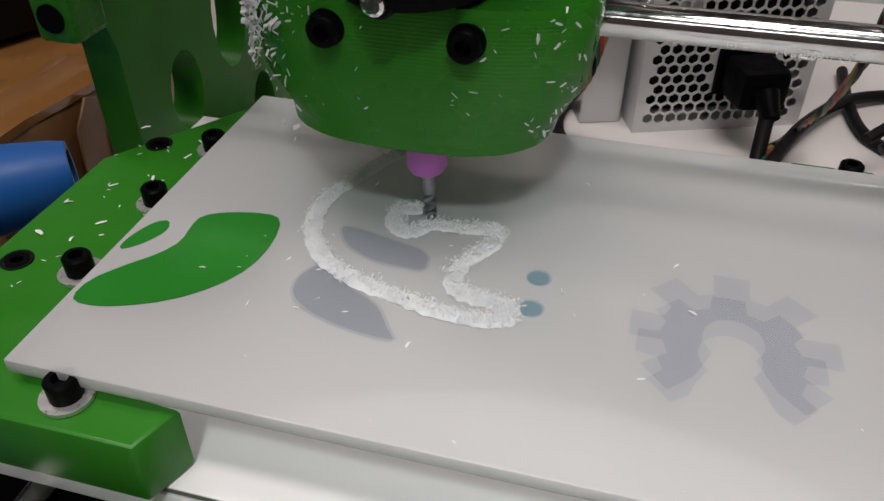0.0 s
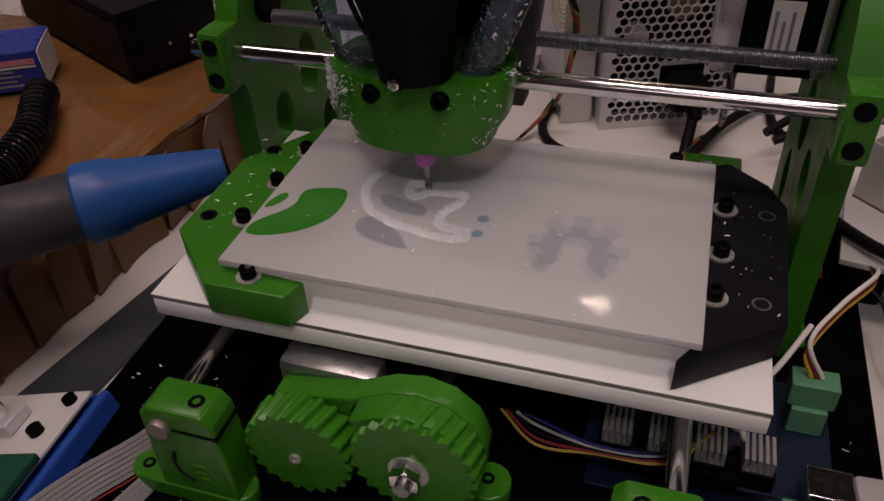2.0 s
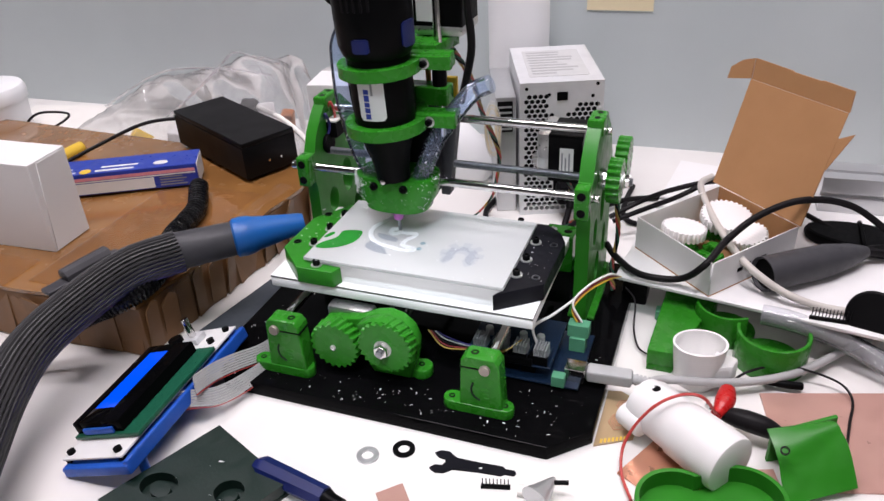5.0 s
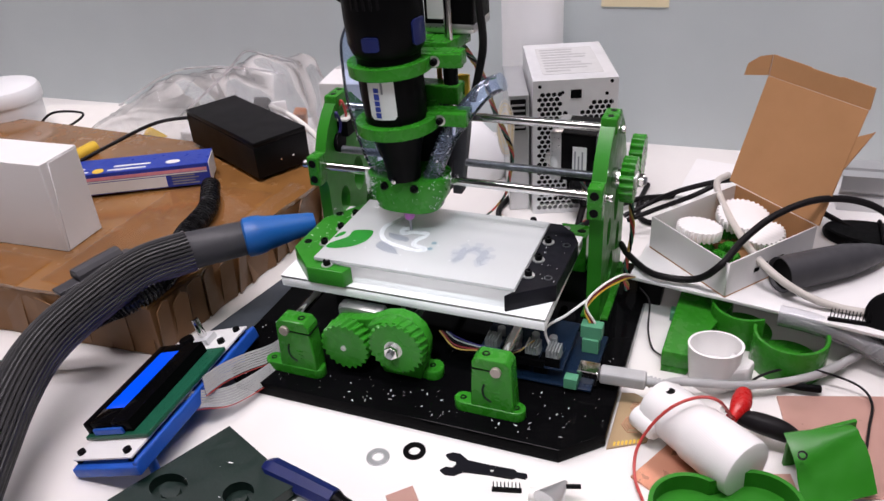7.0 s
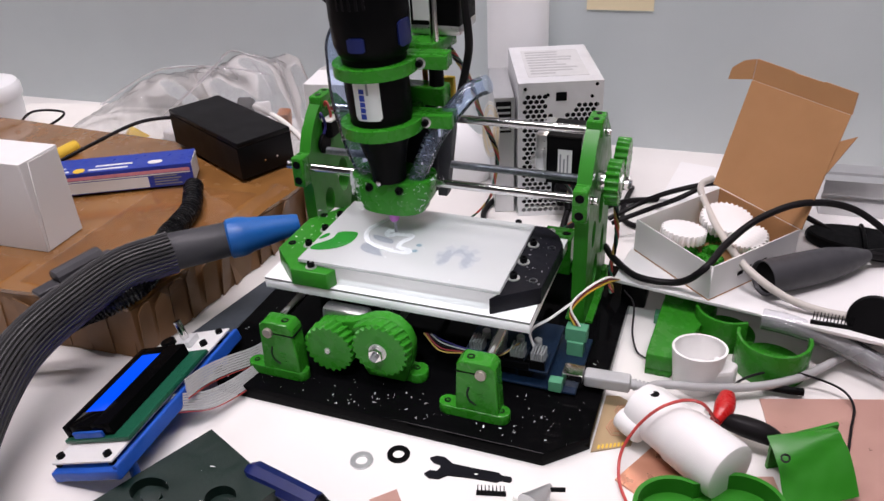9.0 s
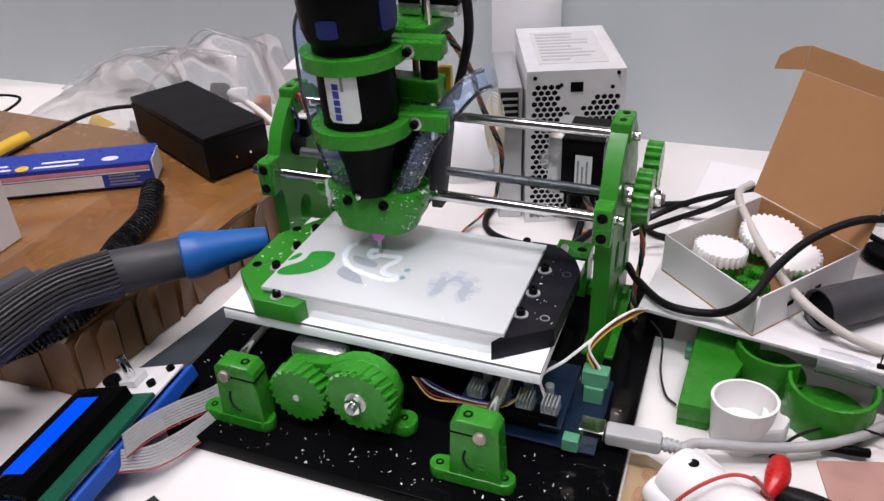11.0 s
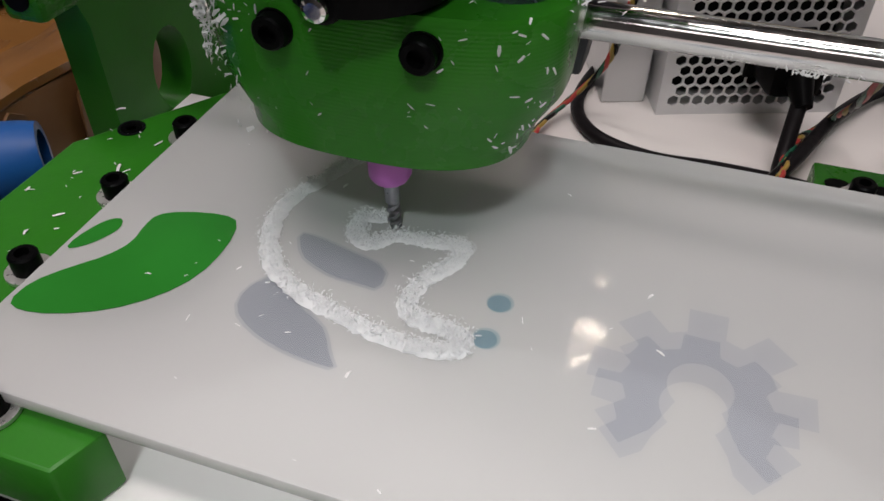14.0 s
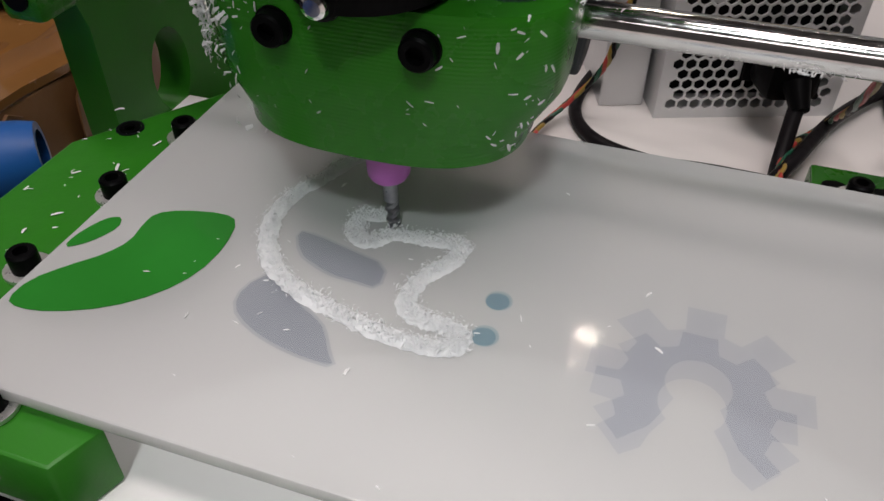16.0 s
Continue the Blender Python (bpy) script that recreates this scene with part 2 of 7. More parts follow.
TAPE_GLOSS = clear("glossy_packing_tape", (0.95, 0.92, 0.88), 0.06, 0.04, 1.5, (0.6, 0.45, 0.3))
CLEAR_PALE = clear("pale_clear_tube", (0.92, 0.93, 0.95), 0.07, 0.22, 1.45, (0.75, 0.77, 0.8))


# ---- building helpers ----
ORIGIN = {}


def thing(name, label, category, m=None, group="", kind="", at=None):
    """A top-level Empty. With m, parts are given in its own axes; with at, in world axes round that base point."""
    ob = new(name)
    ob.empty_display_size = 0.01
    if m is not None:
        ob.matrix_world = m
        ORIGIN[ob] = Vector((0, 0, 0))
    else:
        ob.location = at or (0, 0, 0)
        ORIGIN[ob] = Vector(at or (0, 0, 0))
    return tagged(ob, label, category, group, kind)


def finish(name, bm, material, smooth=None):
    bmesh.ops.recalc_face_normals(bm, faces=bm.faces)
    me = bpy.data.meshes.new(name)
    bm.to_mesh(me)
    bm.free()
    for mm in (material if isinstance(material, (list, tuple)) else [material]):
        me.materials.append(mm)
    for p in me.polygons:
        p.use_smooth = True
    me.set_sharp_from_angle(angle=radians(35))
    whole = sum(p.area for p in me.polygons)
    for p in me.polygons:
        p.use_smooth = p.area < 0.07 * whole
    return me


def part(name, bm, material, parent, label="", kind=""):
    o = ORIGIN[parent]
    bmesh.ops.translate(bm, verts=bm.verts, vec=-o)
    ob = new(name, finish(name, bm, material))
    ob.parent = parent
    ORIGIN[ob] = o
    return tagged(ob, label, kind=kind)


def solo(name, bm, material, label, category, kind="", group=""):
    """A thing that is one mesh, in world axes; its origin goes to the middle of its base."""
    lo = Vector([min(v.co[i] for v in bm.verts) for i in range(3)])
    hi = Vector([max(v.co[i] for v in bm.verts) for i in range(3)])
    base = Vector(((lo.x + hi.x) / 2, (lo.y + hi.y) / 2, lo.z))
    bmesh.ops.translate(bm, verts=bm.verts, vec=-base)
    ob = new(name, finish(name, bm, material))
    ob.location = base
    ORIGIN[ob] = base
    return tagged(ob, label, category, group, kind)


def bevel(bm, width, segments=2, angle=30):
    es = [e for e in bm.edges if len(e.link_faces) == 2 and e.calc_face_angle(0) > radians(angle)]
    bmesh.ops.bevel(bm, geom=es, offset=width, segments=segments, profile=0.5, affect="EDGES", clamp_overlap=True)
    return bm


def join(*bms):
    out = bms[0]
    for b in bms[1:]:
        me = bpy.data.meshes.new("tmp")
        b.to_mesh(me)
        b.free()
        out.from_mesh(me)
        bpy.data.meshes.remove(me)
    return out


def moved(bm, m):
    bmesh.ops.transform(bm, matrix=m, verts=bm.verts)
    return bm


def box(x0, x1, y0, y1, z0, z1, r=0.0, seg=2):
    bm = bmesh.new()
    bmesh.ops.create_cube(bm, size=1.0)
    moved(bm, Matrix.Translation(((x0 + x1) / 2, (y0 + y1) / 2, (z0 + z1) / 2)) @ Matrix.Diagonal((x1 - x0, y1 - y0, z1 - z0, 1)))
    return bevel(bm, r, seg) if r else bm


def cyl(p, q, r0, r1=None, n=24, r=0.0):
    """A cylinder or cone from p to q."""
    p, q = Vector(p), Vector(q)
    bm = bmesh.new()
    bmesh.ops.create_cone(bm, cap_ends=True, segments=n, radius1=r0, radius2=r0 if r1 is None else r1, depth=(q - p).length)
    moved(bm, Matrix.Translation((p + q) / 2) @ (q - p).to_track_quat("Z", "Y").to_matrix().to_4x4())
    return bevel(bm, r, 2, 50) if r else bm


def prism(points, z0, z1, r=0.0, m=None):
    """A flat outline raised from z0 to z1."""
    bm = bmesh.new()
    lo = [bm.verts.new((x, y, z0)) for x, y in points]
    f = bm.faces.new(lo)
    g = bmesh.ops.extrude_face_region(bm, geom=[f])
    bmesh.ops.translate(bm, verts=[v for v in g["geom"] if isinstance(v, bmesh.types.BMVert)], vec=(0, 0, z1 - z0))
    bmesh.ops.recalc_face_normals(bm, faces=bm.faces)
    if r:
        bevel(bm, r, 2, 40)
    return moved(bm, m) if m is not None else bm


def lathe(profile, n=40, m=None, closed=False):
    """Radius and height pairs turned about z."""
    bm = bmesh.new()
    rings = []
    for rad, z in profile:
        rings.append([bm.verts.new((rad * math.cos(2 * math.pi * i / n), rad * math.sin(2 * math.pi * i / n), z)) for i in range(n)])
    for a, b in zip(rings, rings[1:] + ([rings[0]] if closed else [])):
        for i in range(n):
            bm.faces.new((a[i], a[(i + 1) % n], b[(i + 1) % n], b[i]))
    if not closed:
        bm.faces.new(list(reversed(rings[0])))
        bm.faces.new(rings[-1])
    return moved(bm, m) if m is not None else bm


def spline(points, steps=8):
    """Points on a smooth line through the given ones."""
    ps = [Vector(p) for p in points]
    ps = [ps[0] * 2 - ps[1]] + ps + [ps[-1] * 2 - ps[-2]]
    out = []
    for a, b, c, d in zip(ps, ps[1:], ps[2:], ps[3:]):
        for k in range(steps):
            t = k / steps
            out.append(0.5 * (2 * b + (c - a) * t + (2 * a - 5 * b + 4 * c - d) * t * t + (3 * b - a - 3 * c + d) * t ** 3))
    return out + [ps[-2]]


def tube(points, r, n=12, steps=8, caps=True, radius=None):
    """A round cable or hose along a smooth line; radius(k) may vary r from 0 to 1 along it."""
    line = spline(points, steps)
    bm = bmesh.new()
    rings, side = [], None
    for i, p in enumerate(line):
        d = (line[min(i + 1, len(line) - 1)] - line[max(i - 1, 0)]).normalized()
        side = (side - d * side.dot(d)).normalized() if side else d.orthogonal().normalized()
        up = d.cross(side)
        rr = r * (radius(i / (len(line) - 1)) if radius else 1)
        rings.append([bm.verts.new(p + rr * (math.cos(2 * math.pi * k / n) * side + math.sin(2 * math.pi * k / n) * up)) for k in range(n)])
    for a, b in zip(rings, rings[1:]):
        for k in range(n):
            bm.faces.new((a[k], a[(k + 1) % n], b[(k + 1) % n], b[k]))
    if caps:
        bm.faces.new(list(reversed(rings[0])))
        bm.faces.new(rings[-1])
    return bm


def ribbon(points, width, thick, across, steps=8):
    """A flat band along a smooth line; across is its width's direction."""
    line, bm, rows = spline(points, steps), bmesh.new(), []
    a = Vector(across).normalized()
    for i, p in enumerate(line):
        d = (line[min(i + 1, len(line) - 1)] - line[max(i - 1, 0)]).normalized()
        s = (a - d * a.dot(d)).normalized()
        nrm = d.cross(s)
        rows.append([bm.verts.new(p + s * width * u + nrm * thick * v) for u, v in ((-0.5, -0.5), (0.5, -0.5), (0.5, 0.5), (-0.5, 0.5))])
    for q, w in zip(rows, rows[1:]):
        for k in range(4):
            bm.faces.new((q[k], q[(k + 1) % 4], w[(k + 1) % 4], w[k]))
    bm.faces.new(list(reversed(rows[0])))
    bm.faces.new(rows[-1])
    return bm


def arc(cx, cy, r, a0, a1, n=12):
    return [(cx + r * math.cos(radians(a0 + (a1 - a0) * i / n)), cy + r * math.sin(radians(a0 + (a1 - a0) * i / n))) for i in range(n + 1)]


YZ = Matrix(((0, 0, 1, 0), (1, 0, 0, 0), (0, 1, 0, 0), (0, 0, 0, 1)))   # outline (y, z) raised along x
XZ = Matrix(((1, 0, 0, 0), (0, 0, 1, 0), (0, 1, 0, 0), (0, 0, 0, 1)))   # outline (x, z) raised along y


def gear_outline(r, teeth, depth):
    pts = []
    for i in range(teeth):
        for u, f in ((-0.42, 1.0), (-0.28, 0.62), (-0.16, 0.12), (0.0, 0.0), (0.16, 0.12), (0.28, 0.62), (0.42, 1.0)):
            a, rr = 2 * math.pi * (i + u) / teeth, r - depth * f
            pts.append((rr * math.cos(a), rr * math.sin(a)))
    return pts


def socket_screw(parent, p, way, r=0.0028, h=0.003, washer=0.0, name="socket_screw"):
    """A black hexagon socket head at p that points along way, with a washer under it."""
    p, d = Vector(p), Vector(way).normalized()
    turn = Matrix.Translation(p) @ d.to_track_quat("Z", "Y").to_matrix().to_4x4()
    head = lathe([(r, 0), (r, h - 0.0004), (r - 0.0004, h), (r * 0.52, h), (r * 0.5, h - 0.0017), (0.0002, h - 0.0017)], 18, turn)
    ob = part(name, head, BLACK, parent, "black socket head screw")
    if washer:
        w = lathe([(r * 0.6, -0.0008), (washer, -0.0008), (washer, 0.0), (r * 0.6, 0.0)], 24, turn, True)
        part("washer", w, WASHER, ob if ob.parent is None or ob.parent.parent is None else parent, "bright steel washer")
    return ob


def hex_nut(parent, p, way, r, h, mate=None):
    p, d = Vector(p), Vector(way).normalized()
    return part("hex_nut", cyl(p, p + d * h, r, n=6, r=0.0003), mate or STEEL, parent, "bright steel nut")


def flakes(name, places, size, material, parent=None, label="", seed=3, lift=0.3):
    """Thin curled slivers lying at the given places: (point, normal)."""
    rnd = random.Random(seed)
    bm = bmesh.new()
    for p, nrm in places:
        nrm = Vector(nrm).normalized()
        u = nrm.orthogonal().normalized()
        u.rotate(Matrix.Rotation(rnd.uniform(0, 6.283), 3, nrm))
        v = nrm.cross(u)
        s = size * rnd.choice((rnd.uniform(0.3, 0.8), rnd.uniform(0.5, 1.2), rnd.uniform(0.8, 1.9)))
        w = s * rnd.uniform(0.14, 0.42)
        up = s * rnd.uniform(0.02, lift)
        th = s * 0.06
        c = Vector(p) + nrm * th
        rows = []
        for k in (-0.5, 0.0, 0.5):
            mid = c + u * s * k + nrm * up * (1 - 4 * k * k) * rnd.uniform(0.4, 1) + nrm * up * (k + 0.5) * rnd.uniform(0, 0.8)
            ww = w * (1 - rnd.uniform(0.6, 2.6) * k * k)
            rows.append([bm.verts.new(mid + v * ww / 2), bm.verts.new(mid - v * ww / 2), bm.verts.new(mid + nrm * th)])
        for a, b in zip(rows, rows[1:]):
            for i in range(3):
                bm.faces.new((a[i], a[(i + 1) % 3], b[(i + 1) % 3], b[i]))
        bm.faces.new(rows[0])
        bm.faces.new(list(reversed(rows[-1])))
    if parent is not None:
        return part(name, bm, material, parent, label, "stuff")
    return solo(name, bm, material, label, "swarf", "stuff")


# ---- the setting ----
tagged(solo("table", box(-1.1, 0.95, -0.5, 0.575, -0.03, 0.0, 0.002), TABLE, "white laminate office table top", "table"), kind="structure")
for lx_, ly_ in ((-1.04, -0.44), (0.89, -0.44), (-1.04, 0.51), (0.89, 0.51)):
    tagged(solo("table_leg", cyl((lx_, ly_, -0.75), (lx_, ly_, -0.0302), 0.02, n=20), ALU, "plain metal leg under the table top", "table leg"), kind="structure")
tagged(solo("floor", box(-4, 4, -4, 4, -0.78, -0.75), FLOOR, "dark office floor", "floor"), kind="structure")
tagged(solo("ceiling", box(-4, 4, -4, 4, 2.0, 2.05), ROOM, "plain light ceiling", "ceiling"), kind="structure")
for nm, b in (("wall_north", box(-4, 4, 4.0, 4.1, -0.75, 2.0)), ("wall_south", box(-4, 4, -4.1, -4.0, -0.75, 2.0)),
              ("wall_west", box(-4.1, -4.0, -4, 4, -0.75, 2.0)), ("wall_east", box(4.0, 4.1, -4, 4, -0.75, 2.0))):
    tagged(solo(nm, b, ROOM, "plain painted office wall", "wall"), kind="structure")
wm = Matrix.Translation((0.12, 0.5545, 0)) @ Matrix.Rotation(radians(1.9), 4, "Z")
tagged(solo("wall_partition", moved(box(-1.6, 1.4, 0.0, 0.03, -0.7, 0.42, 0.002), wm), WALL, "blue-grey painted desk partition behind the table", "partition"), kind="structure")
tagged(solo("paper_note", moved(box(-0.078, 0.0, -0.0015, -0.0005, 0.172, 0.250), wm @ Matrix.Rotation(radians(-0.5), 4, "Y")), NOTE, "cream paper note stuck on the grey partition", "note"))

# ---- the milling machine ----
cnc = thing("cnc_milling_machine", "small green 3D-printed desktop milling machine on a black base plate", "milling machine", at=(0, 0.12, 0))
base_pts = [(-0.134, -0.0146), (0.1315, -0.0146), (0.159, 0.0110), (0.159, 0.242), (-0.157, 0.242), (-0.157, 0.008)]
part("base_plate", prism(base_pts, 0.0, 0.012, 0.0006), GLOSS_BLACK, cnc, "glossy black acrylic base plate")


def oval2(cx, cy, rx, ry, n=14):
    return [(cx + rx * math.cos(2 * math.pi * i / n), cy + ry * math.sin(2 * math.pi * i / n)) for i in range(n)]


def rod_clamp(bx, rx, screws, side):
    """A printed foot that holds the front end of a Y rod; side is where the slit opens."""
    body = prism([(-0.0170, 0.012), (0.0165, 0.012), (0.0160, 0.0205), (0.0140, 0.0600), (0.0105, 0.0645), (-0.0110, 0.0645), (-0.0145, 0.0605)], 0.003, 0.018, 0.0012, XZ)
    c = part("rod_clamp", moved(body, Matrix.Translation((bx, 0, 0))), GREEN, cnc)
    a, b = screws
    foot = prism(arc(a, 0.0090, 0.0066, 90, 270, 8) + arc(b, 0.0090, 0.0066, -90, 90, 8), 0.012, 0.0205, 0.0008)
    part("foot", foot, GREEN, c)
    s0, s1 = (rx, bx + 0.0152) if side > 0 else (bx - 0.0152, rx)
    part("clamp_slit", box(s0, s1, 0.0026, 0.0184, 0.0545, 0.0555), BLACK, c, "dark clamping slit")
    for sx in (a, b):
        socket_screw(c, (sx, 0.0088, 0.0198), (0, 0, 1), 0.0025, 0.0012, 0.0038)
    socket_screw(c, (bx + 0.0055 * side, 0.0100, 0.0642), (0, 0, 1), 0.0030, 0.0007)
    part("rod_end", cyl((rx, 0.003, 0.0560), (rx, 0.0, 0.0560), 0.0040, n=20, r=0.0004), DULL_STEEL, c, "dull steel rod end")
    hook = [(bx - 0.0055, 0.042), (bx - 0.0070, 0.036), (bx - 0.0055, 0.030), (bx - 0.0005, 0.0265)]
    part("emblem", tube([(p, 0.0032, q) for p, q in hook], 0.0009, 6, 4), BLACK_PLA, c, "dark engraved hook")
    for k in range(3):
        part("emblem_bar", box(bx + 0.0005 + 0.001 * k, bx + 0.0060, 0.0024, 0.0032, 0.0362 - 0.0036 * k, 0.0372 - 0.0036 * k, 0.0003), GREEN_SIDE, c)
    part("smooth_rod", cyl((rx, 0.0181, 0.0560), (rx, 0.213, 0.0560), 0.0036, n=24), STEEL, c, "polished steel Y rod")
    part("rear_block", moved(box(-0.014, 0.014, 0.214, 0.238, 0.006, 0.0485, 0.0012), Matrix.Translation((rx + 0.004, 0, 0))), GREEN, c)
    part("rear_arm", moved(box(0.0142, 0.046, 0.218, 0.230, 0.006, 0.0200, 0.0012), Matrix.Translation((rx + 0.004, 0, 0))), GREEN, c)
    for dx in (-0.007, 0.007):
        part("slot_hole", prism(oval2(rx + 0.004 + dx, 0.226, 0.004, 0.003), 0.0484, 0.0489), BLACK, c, "dark slotted hole")


rod_clamp(-0.0825, -0.0890, (-0.1090, -0.0693), 1)
rod_clamp(0.0780, 0.0820, (0.0537, 0.0947), -1)

# Y drive: bracket, motor, two spur gears, lead screw
drive = part("y_drive_bracket", prism([(-0.058, 0.026), (-0.026, 0.026), (-0.020, 0.012), (0.012, 0.012), (0.0195, 0.036), (0.0205, 0.050), (0.0165, 0.0610), (0.0080, 0.0685), (-0.0020, 0.0710),
                                       (-0.0130, 0.0690), (-0.0280, 0.0615), (-0.058, 0.056)], 0.0270, 0.0365, 0.001, XZ), GREEN, cnc)
rim = prism([(0.0160, 0.036), (0.0195, 0.036), (0.0205, 0.050), (0.0165, 0.0610), (0.0080, 0.0685), (-0.0020, 0.0710), (-0.0130, 0.0690), (-0.0240, 0.0635), (-0.0220, 0.0605),
             (-0.0115, 0.0655), (-0.0020, 0.0675), (0.0065, 0.0655), (0.0135, 0.0590), (0.0170, 0.0500)], 0.0165, 0.0269, 0.0006, XZ)
part("gear_guard", rim, GREEN, drive)
part("bracket_foot", prism(arc(0.0190, 0.0360, 0.0085, -120, 120, 10) + [(0.006, 0.045), (0.006, 0.0275)], 0.012, 0.0205, 0.0008), GREEN, drive)
socket_screw(drive, (0.0185, 0.0365, 0.0200), (0, 0, 1), 0.0025, 0.0012, 0.0038)
socket_screw(drive, (-0.0245, 0.0270, 0.0570), (0, -1, 0), 0.0027, 0.0020)
part("motor", box(-0.0610, -0.0225, 0.0500, 0.074, 0.0195, 0.0610, 0.002), BLACK, drive, "black stepper motor body")
part("motor_cap", box(-0.0612, -0.0222, 0.0368, 0.0500, 0.0192, 0.0615, 0.003), MOTOR_CAP, drive, "silver motor end cap")
part("motor_cap", box(-0.0612, -0.0222, 0.0742, 0.0820, 0.0192, 0.0615, 0.003), MOTOR_CAP, drive, "silver motor end cap")


def spur_gear(x, z, r, teeth, turn, y0, y1, parent):
    g = prism(gear_outline(r, teeth, 0.0022), 0.0, y1 - y0, 0.0004)
    for v in g.verts:
        v.co.xy = Matrix.Rotation(14.0 * v.co.z, 2) @ v.co.xy
    moved(g, Matrix.Translation((x, y1, z)) @ Matrix.Rotation(radians(90), 4, "X") @ Matrix.Rotation(radians(turn), 4, "Z"))
    return part("spur_gear", g, GREEN, parent, "green printed spur gear")


ga = spur_gear(-0.0450, 0.0410, 0.0208, 22, 4, 0.0135, 0.0258, drive)
part("shaft_end", lathe([(0.0023, 0), (0.0023, 0.0012), (0.0012, 0.0012), (0.0010, 0.0004), (0.0002, 0.0004)], 18,
                        Matrix.Translation((-0.0456, 0.0135, 0.0400)) @ Matrix.Rotation(radians(90), 4, "X")), WASHER, ga, "brass shaft end")
gb = spur_gear(-0.0015, 0.0485, 0.0228, 24, 0, 0.0135, 0.0258, drive)
part("washer", cyl((-0.0025, 0.0135, 0.0482), (-0.0025, 0.0126, 0.0482), 0.0072, n=28), WASHER, gb, "bright steel washer")
hex_nut(gb, (-0.0025, 0.0126, 0.0482), (0, -1, 0), 0.0058, 0.005)
part("lead_screw", cyl((-0.0025, 0.0050, 0.0482), (-0.0025, 0.215, 0.0482), 0.0029, n=16), ZINC, drive, "threaded Y rod")

# the bed
bed = part("bed", box(-0.1128, 0.1062, 0.0440, 0.168, 0.0675, 0.0750, 0.0009), WHITE_BED, cnc, "white laminated machine bed")
part("bed_sheet", box(-0.1128, 0.1062, 0.0444, 0.168, 0.0752, 0.0770, 0.0004), BED_EDGE, bed, "grey edge of the bed sheet")
part("bed_top", box(-0.1128, 0.1062, 0.0441, 0.168, 0.0771, 0.0776, 0.0002), WHITE_BED, bed, "white bed top")
for bx in (-0.0800, 0.0780):
    part("bearing_block", box(bx - 0.012, bx + 0.012, 0.09, 0.15, 0.054, 0.0674, 0.001), GREEN, bed)

L = [(-0.1105, 0.0665), (-0.0845, 0.0405), (-0.0535, 0.0405), (-0.0500, 0.0500), (-0.0690, 0.0512), (-0.0830, 0.0525), (-0.0830, 0.1495), (-0.0880, 0.1510), (-0.1105, 0.1180)]
cl = part("work_clamp", prism(L, 0.0778, 0.0920, 0.0008), GREEN_SIDE, cnc, "green printed L-shaped work clamp")
part("clamp_ledge", prism([(-0.0829, 0.0560), (-0.0790, 0.0580), (-0.0790, 0.1440), (-0.0829, 0.1480)], 0.0778, 0.0928, 0.0006), GREEN_SIDE, cl)
for px, py in ((-0.1035, 0.0772), (-0.1005, 0.1275)):
    part("countersunk_screw", lathe([(0.0026, 0), (0.0026, 0.0005), (0.0014, 0.0005), (0.0012, 0.0001), (0.0002, 0.0001)], 18, Matrix.Translation((px, py, 0.0919))), BLACK, cl, "black countersunk screw")
    part("screw_recess", lathe([(0.0027, 0.0), (0.0034, 0.0), (0.0034, 0.0004), (0.0027, 0.0004)], 20, Matrix.Translation((px, py, 0.0919)), True), BLACK_PLA, cl)
for px, py in ((-0.0698, 0.0472), (-0.0876, 0.0767), (-0.0862, 0.1030), (-0.0847, 0.1281)):
    s = socket_screw(cl, (px, py, 0.0930), (0, 0, 1), 0.0029, 0.0042, 0.0046)
R = [(0.0755, 0.0450), (0.0800, 0.0525), (0.0812, 0.0525), (0.0812, 0.1500), (0.0500, 0.1530), (0.0500, 0.1580), (0.0900, 0.1590), (0.1030, 0.1480), (0.1095, 0.1340), (0.1080, 0.0690)]
cr = part("work_clamp", prism(R, 0.0778, 0.0920, 0.0008), BLACK_PLA, cnc, "black printed work clamp dusted with chips")
for px, py in ((0.0872, 0.1265), (0.0866, 0.0992), (0.0852, 0.0756)):
    socket_screw(cr, (px, py, 0.0930), (0, 0, 1), 0.0029, 0.0042, 0.0046)
socket_screw(cr, (0.0672, 0.1545, 0.0930), (0, 0, 1), 0.0027, 0.0040, 0.0044)
for px, py in ((0.1000, 0.0763), (0.1020, 0.1262)):
    part("countersunk_screw", lathe([(0.0024, 0), (0.0024, 0.0006), (0.0031, 0.0006), (0.0031, 0.0)], 20, Matrix.Translation((px, py, 0.0920)), True), ZINC, cr, "dull steel screw ring")

# side frames
side_profile = [(0.134, 0.006), (0.232, 0.006), (0.232, 0.070), (0.229, 0.130), (0.212, 0.162), (0.194, 0.178), (0.186, 0.180), (0.165, 0.180),
                (0.155, 0.172), (0.144, 0.160), (0.139, 0.150), (0.136, 0.144), (0.124, 0.144), (0.122, 0.142), (0.122, 0.121), (0.125, 0.119), (0.132, 0.1185), (0.134, 0.112)]


